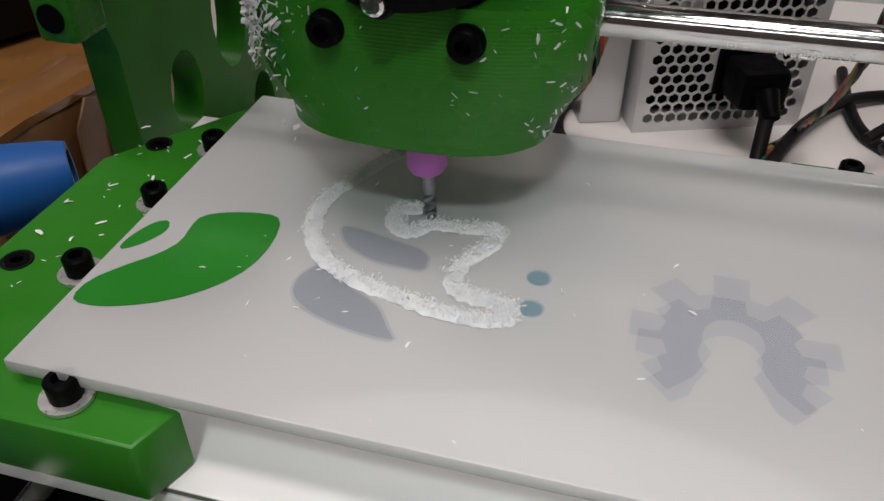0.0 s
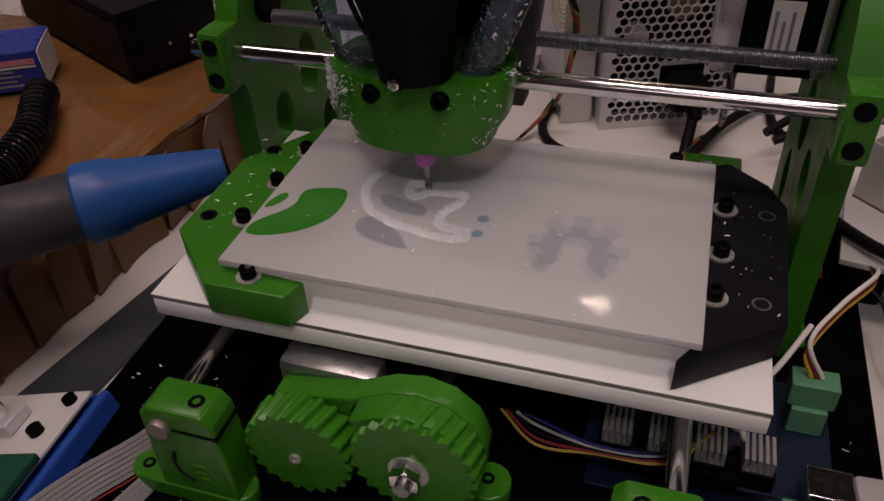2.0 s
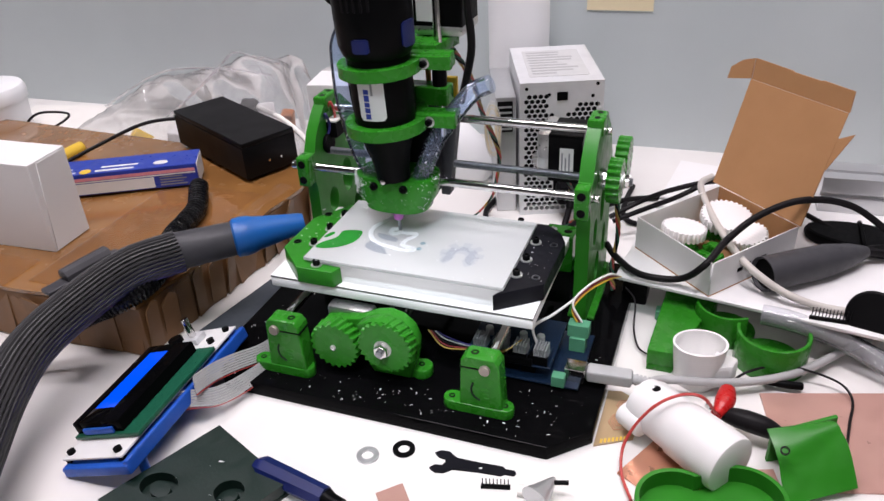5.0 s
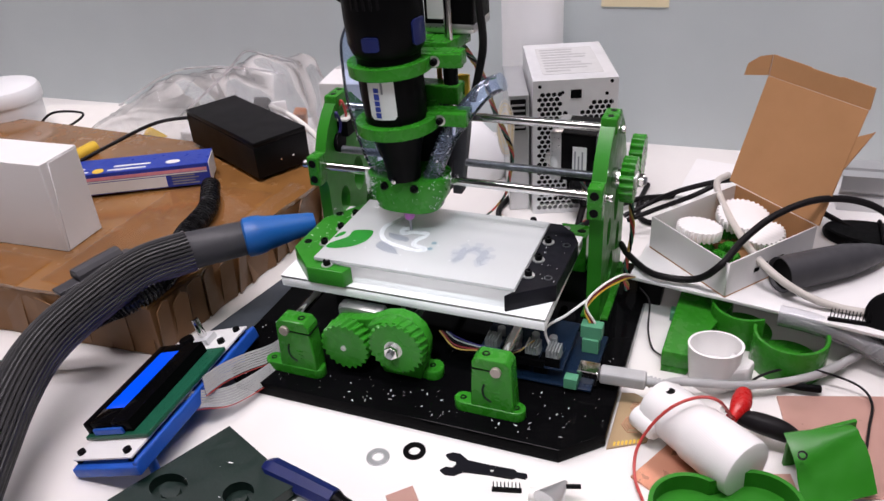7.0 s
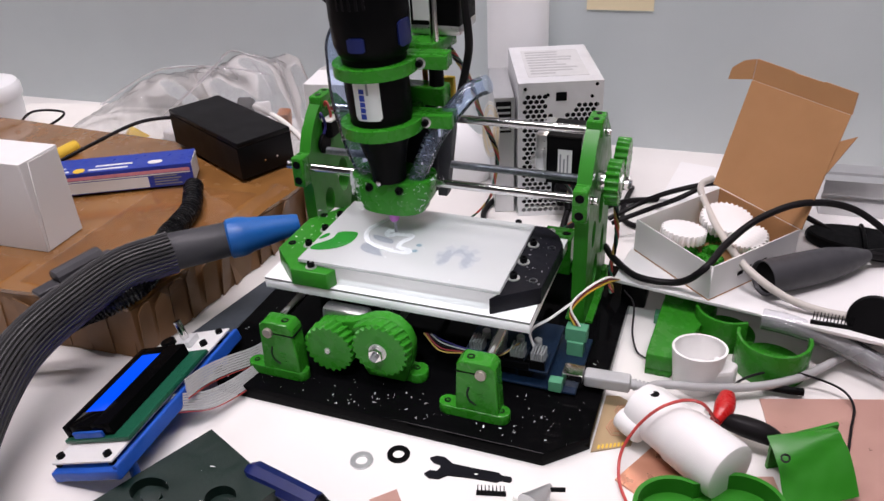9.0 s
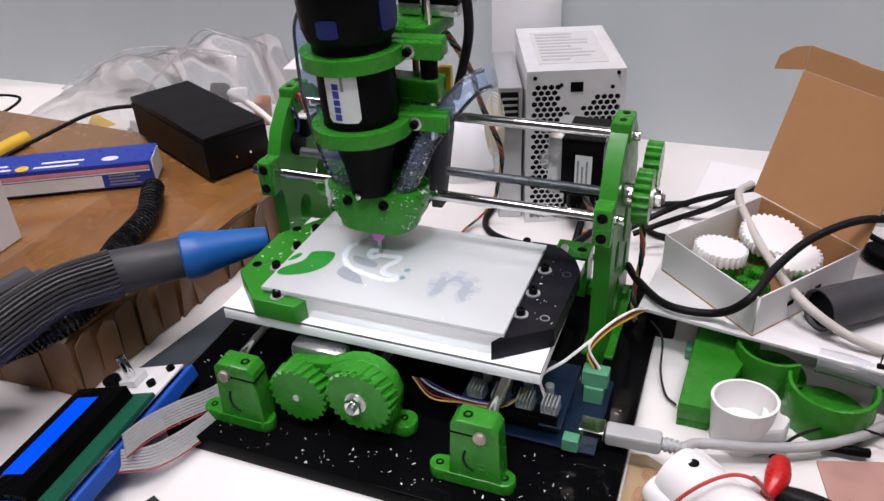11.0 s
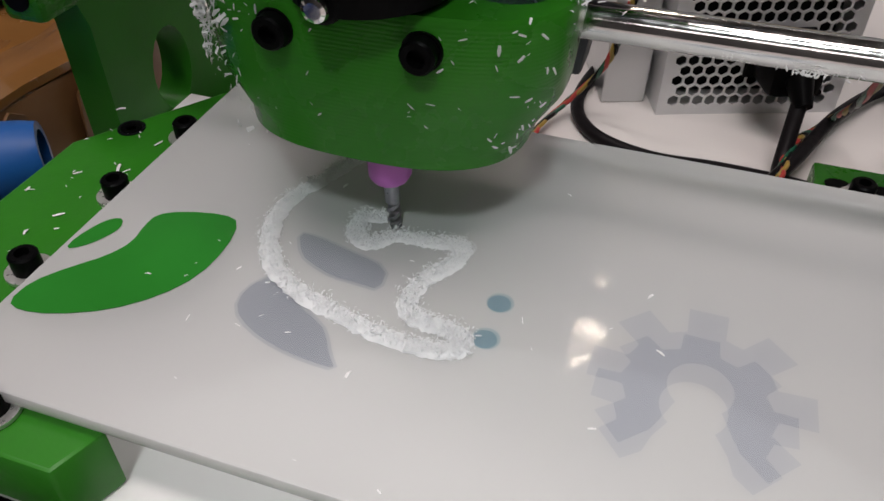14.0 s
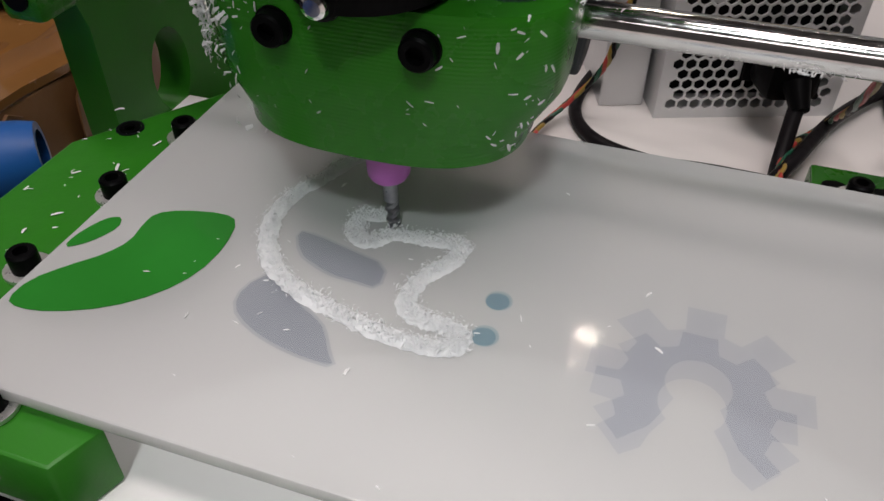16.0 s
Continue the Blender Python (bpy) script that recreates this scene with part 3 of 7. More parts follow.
def with_holes(profile, holes, z0, z1, m):
    """A plate with round or long holes through it."""
    bm = bmesh.new()
    def loop(pts):
        vs = [bm.verts.new((x, y, z0)) for x, y in pts]
        return [bm.edges.new((vs[i], vs[(i + 1) % len(vs)])) for i in range(len(vs))]
    edges = loop(profile)
    for h in holes:
        edges += loop(h)
    bmesh.ops.triangle_fill(bm, use_beauty=True, use_dissolve=False, edges=edges, normal=(0, 0, 1))
    g = bmesh.ops.extrude_face_region(bm, geom=list(bm.faces))
    bmesh.ops.translate(bm, verts=[v for v in g["geom"] if isinstance(v, bmesh.types.BMVert)], vec=(0, 0, z1 - z0))
    bmesh.ops.recalc_face_normals(bm, faces=bm.faces)
    return moved(bm, m)


def oval(cx, cy, rx, ry, turn=0, n=20):
    c, s = math.cos(radians(turn)), math.sin(radians(turn))
    return [(cx + rx * math.cos(a) * c - ry * math.sin(a) * s, cy + rx * math.cos(a) * s + ry * math.sin(a) * c) for a in [2 * math.pi * i / n for i in range(n)]]


holes = [oval(0.160, 0.088, 0.0085, 0.0125), oval(0.190, 0.100, 0.010, 0.017), oval(0.176, 0.046, 0.010, 0.014), oval(0.205, 0.060, 0.008, 0.014)]
for nm, x0, x1 in (("left", -0.1238, -0.1135), ("right", 0.1170, 0.1282)):
    fr = part("side_frame", with_holes(side_profile, holes, x0, x1, YZ), GREEN_SIDE, cnc, "green printed gantry side frame")
    xm, w = (x0 + x1) / 2, x1 - x0
    part("rod_block", box(x0 - 0.0004, x1 + 0.0004, 0.1205, 0.1335, 0.1180, 0.1450, 0.0018), GREEN, fr)
    part("top_block", box(x0 - 0.0004, x1 + 0.0015, 0.1625, 0.187, 0.1705, 0.1845, 0.0018), GREEN, fr)
    for z in (0.1390, 0.1245):
        part("screw_hole", cyl((xm, 0.1206, z), (xm, 0.1200, z), 0.0035, n=20), BLACK, fr, "dark recessed screw")
    for y in (0.1690, 0.1810):
        part("screw_hole", cyl((xm + 0.001, y, 0.1844), (xm + 0.001, y, 0.1848), 0.0024, n=16), BLACK, fr, "dark recessed screw")
    part("frame_foot", box(x0 - 0.006, x1 + 0.006, 0.142, 0.232, 0.006, 0.014, 0.001), GREEN, fr)
part("bearing", cyl((-0.1100, 0.160, 0.1440), (-0.1134, 0.160, 0.1440), 0.0092, n=28, r=0.0006), BLACK, cnc, "black lead screw bearing")
part("bearing", cyl((0.1290, 0.160, 0.1370), (0.1365, 0.160, 0.1370), 0.0085, n=28, r=0.0006), STEEL, cnc, "dark steel bearing")
part("rod_end", cyl((0.1302, 0.131, 0.1335), (0.1345, 0.131, 0.1335), 0.0034, n=18, r=0.0006), STEEL, cnc, "steel rod end")
part("rod_end", cyl((0.1295, 0.175, 0.1718), (0.1345, 0.175, 0.1718), 0.0034, n=18, r=0.0006), STEEL, cnc, "steel rod end")

# X rods and lead screw
part("x_rod", cyl((-0.133, 0.131, 0.1335), (0.1302, 0.131, 0.1335), 0.0036, n=32), STEEL, cnc, "polished steel X rod")
part("x_rod", cyl((-0.127, 0.175, 0.1718), (0.1300, 0.175, 0.1718), 0.0036, n=32), STEEL, cnc, "polished steel X rod")


def threaded(p0, x1, r, pitch):
    """A screw thread as stacked ridges along x."""
    x0, y, z = p0
    n = int((x1 - x0) / pitch)
    prof = []
    for i in range(n):
        prof += [(r - 0.0006, i * pitch), (r, (i + 0.5) * pitch)]
    return lathe(prof, 16, Matrix.Translation((x0, y, z)) @ Matrix.Rotation(radians(90), 4, "Y"))


part("x_lead_screw", threaded((-0.128, 0.160, 0.1370), 0.156, 0.0034, 0.0011), ZINC, cnc, "zinc plated threaded X rod")
# X drive gears outside the right frame
for y, z, r, t, x0 in ((0.160, 0.1370, 0.0185, 18, 0.1365), (0.1940, 0.1415, 0.0185, 17, 0.1372)):
    g = prism(gear_outline(r, t, 0.0028), 0.0, 0.0105, 0.0004)
    moved(g, Matrix.Translation((x0, y, z)) @ Matrix.Rotation(radians(90), 4, "Y") @ Matrix.Rotation(radians(5), 4, "Z"))
    part("spur_gear", g, GREEN, cnc, "green printed spur gear")
part("washer", cyl((0.1470, 0.160, 0.1370), (0.1482, 0.160, 0.1370), 0.0070, n=24), WASHER, cnc, "bright steel washer")
hex_nut(cnc, (0.1482, 0.160, 0.1370), (1, 0, 0), 0.0060, 0.005)
xm = part("x_motor", box(0.0770, 0.1165, 0.1765, 0.2185, 0.1215, 0.1635, 0.002), BLACK, cnc, "black stepper motor with a paper label")
part("motor_cap", box(0.0735, 0.0852, 0.1760, 0.2190, 0.1210, 0.1640, 0.003), MOTOR_CAP, xm, "silver motor end cap")
part("motor_cap", box(0.1100, 0.1167, 0.1760, 0.2190, 0.1210, 0.1640, 0.003), MOTOR_CAP, xm, "silver motor end cap")
part("label", box(0.0930, 0.1045, 0.1755, 0.1761, 0.1260, 0.1530, 0.0002), LABEL, xm, "white motor label with grey print")
for k in range(3):
    part("print_bar", box(0.0945 + 0.003 * k, 0.0958 + 0.003 * k, 0.1752, 0.1754, 0.1290, 0.149 - 0.004 * (k % 2)), LABEL_INK, xm)

# X carriage and Z slide
car = part("x_carriage", box(-0.052, 0.0000, 0.1365, 0.148, 0.120, 0.196, 0.002), BLACK_PLA, cnc, "black carriage plate")
part("carriage_edge", prism([(-0.0060, 0.1080), (0.0020, 0.1080), (0.0100, 0.1680), (0.0100, 0.1920), (-0.0060, 0.1920)], 0.1560, 0.1670, 0.001, XZ), PLATE_GREY, car, "grey edge of the carriage")
part("bushing", box(-0.052, -0.004, 0.1250, 0.1364, 0.128, 0.140, 0.002), BLACK_PLA, car)
part("bushing", box(-0.052, 0.006, 0.168, 0.182, 0.165, 0.180, 0.002), GREEN, car)
zs = part("z_slide", box(-0.048, 0.012, 0.133, 0.150, 0.197, 0.212, 0.0015), GREEN, cnc)
for zx in (-0.040, 0.0040):
    part("z_rod", cyl((zx, 0.1405, 0.170), (zx, 0.1405, 0.335), 0.0032, n=20), STEEL, zs, "polished steel Z rod")
part("z_bearing", cyl((0.0040, 0.1405, 0.212), (0.0040, 0.1405, 0.236), 0.0058, n=24), BLACK, zs, "dark linear bearing")
part("z_plate", prism([(-0.05, 0.130), (0.006, 0.131), (0.012, 0.168), (-0.04, 0.178)], 0.237, 0.246, 0.001), GREEN, zs)
zmot = part("z_motor", box(-0.020, 0.020, 0.152, 0.192, 0.250, 0.296, 0.002), BLACK, zs, "black stepper motor")
part("motor_cap", box(-0.0205, 0.0205, 0.1515, 0.1925, 0.2465, 0.2560, 0.003), MOTOR_CAP, zmot, "silver motor end cap")
part("motor_cap", box(-0.0205, 0.0205, 0.1515, 0.1925, 0.290, 0.298, 0.003), MOTOR_CAP, zmot, "silver motor end cap")
part("label", box(-0.0165, -0.002, 0.1508, 0.1514, 0.258, 0.287), LABEL, zmot, "pale motor label")
part("yellow_bracket", box(-0.006, 0.0035, 0.180, 0.185, 0.181, 0.205, 0.001), YELLOW, zs, "yellow plastic part")
part("orange_wire", cyl((-0.009, 0.150, 0.206), (-0.009, 0.150, 0.237), 0.0022, n=10), ORANGE, zs)
part("power_lead", tube([(0.024, 0.150, 0.300), (0.025, 0.152, 0.270), (0.026, 0.155, 0.240), (0.020, 0.160, 0.215), (0.012, 0.165, 0.190)], 0.0032, 10), BLACK_CABLE, zs, "black cable")

# the rotary tool, leaning very slightly
AX = Matrix.Translation((-0.0232, 0.1035, 0.0960)) @ Matrix.Rotation(radians(-2.2), 4, "Y")


def tool_clamp(z, sx):
    ring = lathe([(0.0238, 0), (0.0312, 0), (0.0312, 0.0088), (0.0238, 0.0088)], 56, AX @ Matrix.Translation((0, 0, z)), True)
    c = part("tool_clamp", ring, GREEN, cnc, "green printed ring clamp")
    ear = moved(box(0.014, 0.054, 0.004, 0.010, z, z + 0.0105, 0.001), AX)
    part("ear", ear, GREEN, c)
    part("ear", moved(box(0.014, 0.052, 0.0115, 0.022, z - 0.0005, z + 0.0105, 0.001), AX), GREEN, c)
    part("arm", moved(box(-0.020, 0.022, 0.024, 0.034, z - 0.001, z + 0.0115, 0.001), AX), GREEN, c)
    p = AX @ Vector((0.0335, 0.0038, z + 0.0050))
    socket_screw(c, p, (0, -1, 0), 0.0027, 0.003, 0.0043)


tool_clamp(0.0920, 1)
tool_clamp(0.1370, 1)
tool = thing("rotary_tool", "black rotary tool with a white label, clamped upright in the machine", "rotary tool", AX)
part("body", lathe([(0.0002, 0.0505), (0.0132, 0.0505), (0.0140, 0.060), (0.0158, 0.072), (0.0190, 0.084), (0.0218, 0.094), (0.0234, 0.103), (0.0238, 0.112),
                    (0.0238, 0.150), (0.0262, 0.153), (0.0283, 0.160), (0.0289, 0.178), (0.0285, 0.205), (0.0266, 0.225), (0.0222, 0.240), (0.012, 0.246), (0.0002, 0.247)], 64), BLACK, tool, "black rubbery housing")
part("nose", cyl((0, 0, 0.0215), (0, 0, 0.052), 0.0046, 0.0054, 24), BLACK, tool)
part("collet", cyl((0, 0, 0.0196), (0, 0, 0.0225), 0.0048, 0.0050, n=24, r=0.0004), BLACK_MATT, tool, "dark collet nut")
bit = part("bit_shank", cyl((0, 0, 0.0080), (0, 0, 0.0197), 0.0015, n=16), ZINC, tool, "steel cutter shank")
part("bit_ring", lathe([(0.0012, 0.0133), (0.0034, 0.0133), (0.0041, 0.0145), (0.0041, 0.0181), (0.0038, 0.0196), (0.0012, 0.0196)], 28, None, True), PINK_RING, bit, "violet plastic depth ring")
flute = bmesh.new()
rows = []
for k in range(21):
    a, z = k * 0.55, 0.0003 + 0.0083 * k / 20
    rows.append([flute.verts.new((rr * math.cos(a + ph), rr * math.sin(a + ph), z)) for rr, ph in ((0.0015, 0), (0.0010, 0.9), (0.0014, math.pi / 2 + 0.5), (0.0015, math.pi), (0.0010, math.pi + 0.9), (0.0014, math.pi * 1.5 + 0.5))])
for a, b in zip(rows, rows[1:]):
    for k in range(6):
        flute.faces.new((a[k], a[(k + 1) % 6], b[(k + 1) % 6], b[k]))
flute.faces.new(list(reversed(rows[0])))
flute.faces.new(rows[-1])
part("cutter", flute, ZINC, bit, "fluted steel end mill")


def on_drum(r, a0, a1, z0, z1, thick, n=10, cut=0.0):
    """A curved plate on a drum, with clipped corners."""
    bm, rows = bmesh.new(), []
    for i in range(n + 1):
        a = radians(a0 + (a1 - a0) * i / n)
        e = cut if i in (0, n) else 0.0
        rows.append([bm.verts.new((rr * math.cos(a), rr * math.sin(a), z)) for rr, z in ((r, z0 + e), (r + thick, z0 + e), (r + thick, z1 - e), (r, z1 - e))])
    for q, w in zip(rows, rows[1:]):
        for k in range(4):
            bm.faces.new((q[k], q[(k + 1) % 4], w[(k + 1) % 4], w[k]))
    bm.faces.new(list(reversed(rows[0])))
    bm.faces.new(rows[-1])
    return bm


lab = part("label_plate", on_drum(0.0239, -112, -62, 0.1065, 0.1372, 0.0003, 10, 0.0025), LABEL, tool, "white name plate")
for k, (za, zb) in enumerate(((0.108, 0.112), (0.1128, 0.1165), (0.1173, 0.1208), (0.1216, 0.1262), (0.127, 0.1305))):
    part("blue_mark", on_drum(0.02425, -100, -90, za, zb, 0.0002, 4), BLUE_INK, lab)
part("grey_mark", on_drum(0.02425, -86, -82, 0.126, 0.136, 0.0002, 3), LABEL_INK, lab)
part("blue_button", on_drum(0.0277, -100, -75, 0.158, 0.168, 0.0022, 6, 0.001), NAVY, tool, "dark blue spindle lock button")
part("blue_button", on_drum(0.0277, -25, 5, 0.158, 0.176, 0.0022, 6, 0.002), NAVY, tool, "dark blue side panel")
for k in range(5):
    part("vent_slot", on_drum(0.0284, -112 + 10 * k, -108 + 10 * k, 0.186, 0.200, 0.0010, 3, 0.001), BLACK_MATT, tool)
part("hanger", tube([(-0.0280, 0, 0.205), (-0.035, 0, 0.202), (-0.036, 0, 0.190), (-0.0285, 0, 0.184)], 0.0014, 8), BLACK, tool, "black wire hanger loop")

# suction shoe with two hoses
def stadium(cx, cy, a, b, n=56, p=3.4):
    return [(cx + a * math.copysign(abs(math.cos(t)) ** (2 / p), math.cos(t)), cy + b * math.copysign(abs(math.sin(t)) ** (2 / p), math.sin(t))) for t in [2 * math.pi * i / n for i in range(n)]]


def loft(loops, cap=True):
    bm, rings = bmesh.new(), []
    for pts, z in loops:
        rings.append([bm.verts.new((x, y, z)) for x, y in pts])
    for a, b in zip(rings, rings[1:]):
        for i in range(len(a)):
            j = (i + 1) % len(a)
            bm.faces.new((a[i], a[j], b[j], b[i]))
    if cap:
        bm.faces.new(list(reversed(rings[0])))
        bm.faces.new(rings[-1])
    return bm


SX, SY = -0.0270, 0.1170
shoe = part("suction_shoe", loft([(stadium(SX, SY - 0.001, 0.0264, 0.0190, p=2.7), 0.1168), (stadium(SX, SY - 0.001, 0.0272, 0.0198, p=2.7), 0.1174), (stadium(SX, SY - 0.0005, 0.0276, 0.0202, p=2.7), 0.1202), (stadium(SX, SY, 0.0326, 0.0205, p=2.9), 0.1278),
                                  (stadium(SX, SY, 0.0340, 0.0205, p=3.1), 0.1440), (stadium(SX, SY, 0.0334, 0.0200, p=3.1), 0.1455)]), GREEN, cnc, "green printed suction shoe dusted with white chips")
for sx in (-0.0400, -0.0145):
    socket_screw(shoe, (sx, SY - 0.0203, 0.1400), (0, -1, 0), 0.0030, 0.0028)
    # flush black disc paints the shadow ring of the recess round the head
    part("screw_boss", cyl((sx, SY - 0.0190, 0.1400), (sx, SY - 0.0206, 0.1400), 0.0034, n=24), BLACK, shoe)
part("plunger_boss", cyl((-0.0282, 0.0975, 0.1492), (-0.0282, 0.0900, 0.1482), 0.0036, n=24, r=0.0008), BLACK, shoe, "black boss round the steel screw")
part("ball_plunger", cyl((-0.0282, 0.0902, 0.1482), (-0.0282, 0.0882, 0.1480), 0.0023, n=20, r=0.0009), STEEL, shoe, "small steel screw end")
part("suction_hose", tube([(-0.0060, 0.113, 0.1430), (0.001, 0.113, 0.160), (0.0093, 0.116, 0.1786), (0.0215, 0.124, 0.197), (0.0324, 0.138, 0.2095), (0.0420, 0.150, 0.2125)], 0.0074, 20, 8, False), CLEAR, shoe, "clear vinyl suction hose")
part("suction_hose", tube([(-0.0495, 0.114, 0.1430), (-0.0590, 0.114, 0.165), (-0.0670, 0.115, 0.2008), (-0.0695, 0.118, 0.232), (-0.0695, 0.122, 0.2478), (-0.0640, 0.132, 0.2585), (-0.050, 0.148, 0.262)], 0.0072, 20, 8, False), CLEAR, shoe, "clear vinyl suction hose")

# the frosted sheet and what shows through it
def frosted(name):
    """Frosted plastic: scatters most of the light, lets soft shapes through, and keeps a glossy skin."""
    m = bpy.data.materials.new(name)
    m.use_nodes = True
    t = m.node_tree
    b = t.nodes["Principled BSDF"]
    co = t.nodes.new("ShaderNodeTexCoord").outputs["Object"]
    n = t.nodes.new("ShaderNodeTexNoise")
    n.inputs["Scale"].default_value, n.inputs["Detail"].default_value = 13, 2.5
    t.links.new(co, n.inputs["Vector"])
    ramp = t.nodes.new("ShaderNodeValToRGB")
    ramp.color_ramp.elements[0].color, ramp.color_ramp.elements[1].color = (0.82, 0.84, 0.85, 1), (0.91, 0.92, 0.915, 1)
    t.links.new(n.outputs["Fac"], ramp.inputs[0])
    t.links.new(ramp.outputs[0], b.inputs["Base Color"])
    b.inputs["Roughness"].default_value, b.inputs["Specular IOR Level"].default_value = 0.6, 0.0
    tr = t.nodes.new("ShaderNodeBsdfTransparent")
    tl = t.nodes.new("ShaderNodeBsdfTranslucent")
    tl.inputs[0].default_value = (0.93, 0.943, 0.935, 1)
    m1, m2, m3, m4 = (t.nodes.new("ShaderNodeMixShader") for _ in range(4))
    m1.inputs[0].default_value, m2.inputs[0].default_value, m3.inputs[0].default_value = 0.24, 0.42, 0.62
    sharp, haze = t.nodes.new("ShaderNodeBsdfGlossy"), t.nodes.new("ShaderNodeBsdfGlossy")
    sharp.inputs["Roughness"].default_value, haze.inputs["Roughness"].default_value = 0.055, 0.42
    fr = t.nodes.new("ShaderNodeFresnel")
    fr.inputs["IOR"].default_value = 1.49
    t.links.new(b.outputs[0], m1.inputs[1])
    t.links.new(tl.outputs[0], m1.inputs[2])
    t.links.new(m1.outputs[0], m2.inputs[1])
    t.links.new(tr.outputs[0], m2.inputs[2])
    t.links.new(sharp.outputs[0], m3.inputs[1])
    t.links.new(haze.outputs[0], m3.inputs[2])
    t.links.new(fr.outputs[0], m4.inputs[0])
    t.links.new(m2.outputs[0], m4.inputs[1])
    t.links.new(m3.outputs[0], m4.inputs[2])
    t.links.new(m4.outputs[0], t.nodes["Material Output"].inputs[0])
    return m


FROST = frosted("frosted_acrylic_sheet")
LEAF = mat("green_tinted_window", (0.022, 0.24, 0.030), 0.16, second=(0.017, 0.19, 0.022), scale=40, rvar=0.04)
sheet = thing("acrylic_sheet", "frosted clear acrylic sheet with milled outlines, clamped over the bed", "acrylic sheet", at=(0, 0.1, 0.0945))
part("plate", box(-0.0815, 0.0825, 0.0480, 0.1500, 0.0945, 0.0975, 0.0004), FROST, sheet)


def flat_mark(name, pts, material, label, z=0.0976, rounds=1, h=0.0001):
    """A smooth-edged flat window in the sheet."""
    for _ in range(rounds):
        pts = [q for a, b in zip(pts, pts[1:] + pts[:1]) for q in ((a[0] * 0.75 + b[0] * 0.25, a[1] * 0.75 + b[1] * 0.25), (a[0] * 0.25 + b[0] * 0.75, a[1] * 0.25 + b[1] * 0.75))]
    return part(name, prism(pts, z, z + h), material, sheet, label)


flat_mark("leaf_window", [(-0.0524, 0.0980), (-0.0565, 0.0993), (-0.0651, 0.0974), (-0.0695, 0.0948), (-0.0698, 0.0910), (-0.0690, 0.0857), (-0.0712, 0.0808), (-0.0757, 0.0759), (-0.0798, 0.0703), (-0.0801, 0.0648), (-0.0768, 0.0636), (-0.0705, 0.0647), (-0.0618, 0.0688), (-0.0554, 0.0748), (-0.0516, 0.0818), (-0.0508, 0.0902)], LEAF, "bright green leaf-shaped window")
flat_mark("leaf_window", [(-0.0750, 0.0915), (-0.0737, 0.0886), (-0.0753, 0.0845), (-0.0775, 0.0815), (-0.0800, 0.0799), (-0.0803, 0.0834), (-0.0788, 0.0883), (-0.0772, 0.0908)], LEAF, "bright green leaf-shaped window")


def tint(name, colour):
    """A thin tinted film: lets light through with its colour."""
    m = bpy.data.materials.new(name)
    m.use_nodes = True
    t = m.node_tree
    tr = t.nodes.new("ShaderNodeBsdfTransparent")
    tr.inputs[0].default_value = (*colour, 1)
    t.links.new(tr.outputs[0], t.nodes["Material Output"].inputs[0])
    return m


# These tints paint the shaded bed as it shows in the clear windows.
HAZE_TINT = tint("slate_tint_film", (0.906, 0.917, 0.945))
DARK_TINT = tint("dark_slate_shade_film", (0.868, 0.882, 0.908))
TEAL_TINT = tint("teal_shade_film", (0.77, 0.86, 0.90))


def tint_film(name, pts, material, label, z):
    bm = bmesh.new()
    bm.faces.new([bm.verts.new((x, y, z)) for x, y in pts])
    return part(name, bm, material, sheet, label)


def rounded(pts, rounds=2, grow=0.0):
    """The outline with its corners cut round and moved outwards by grow."""
    for _ in range(rounds):
        pts = [q for a, b in zip(pts, pts[1:] + pts[:1]) for q in ((a[0] * 0.75 + b[0] * 0.25, a[1] * 0.75 + b[1] * 0.25), (a[0] * 0.25 + b[0] * 0.75, a[1] * 0.25 + b[1] * 0.75))]
    area = sum(a[0] * b[1] - b[0] * a[1] for a, b in zip(pts, pts[1:] + pts[:1]))
    out = []
    for a, b, c in zip(pts[-1:] + pts[:-1], pts, pts[1:] + pts[:1]):
        way = Vector((c[0] - a[0], c[1] - a[1])).normalized() * (grow if area > 0 else -grow)
        out.append((b[0] + way.y, b[1] - way.x))
    return out


CRESCENTS = ([(-0.0388, 0.0868), (-0.0420, 0.0815), (-0.0410, 0.0760), (-0.0358, 0.0724), (-0.0298, 0.0704), (-0.0239, 0.0694), (-0.0180, 0.0692), (-0.0206, 0.0722), (-0.0224, 0.0752), (-0.0245, 0.0778), (-0.0311, 0.0812), (-0.0352, 0.0842)],
             [(-0.0400, 0.0992), (-0.0355, 0.0992), (-0.0276, 0.0972), (-0.0192, 0.0952), (-0.0184, 0.0888), (-0.0232, 0.0892), (-0.0282, 0.0894), (-0.0327, 0.0910), (-0.0365, 0.0930)])
# Crescent windows: the shade under them is painted as two nested tints.
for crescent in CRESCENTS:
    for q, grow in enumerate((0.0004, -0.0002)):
        tint_film("crescent_window", rounded(crescent, 1, grow), DARK_TINT, "crescent window, tinted slate for the shaded bed below", 0.09764 + 0.00010 * q)


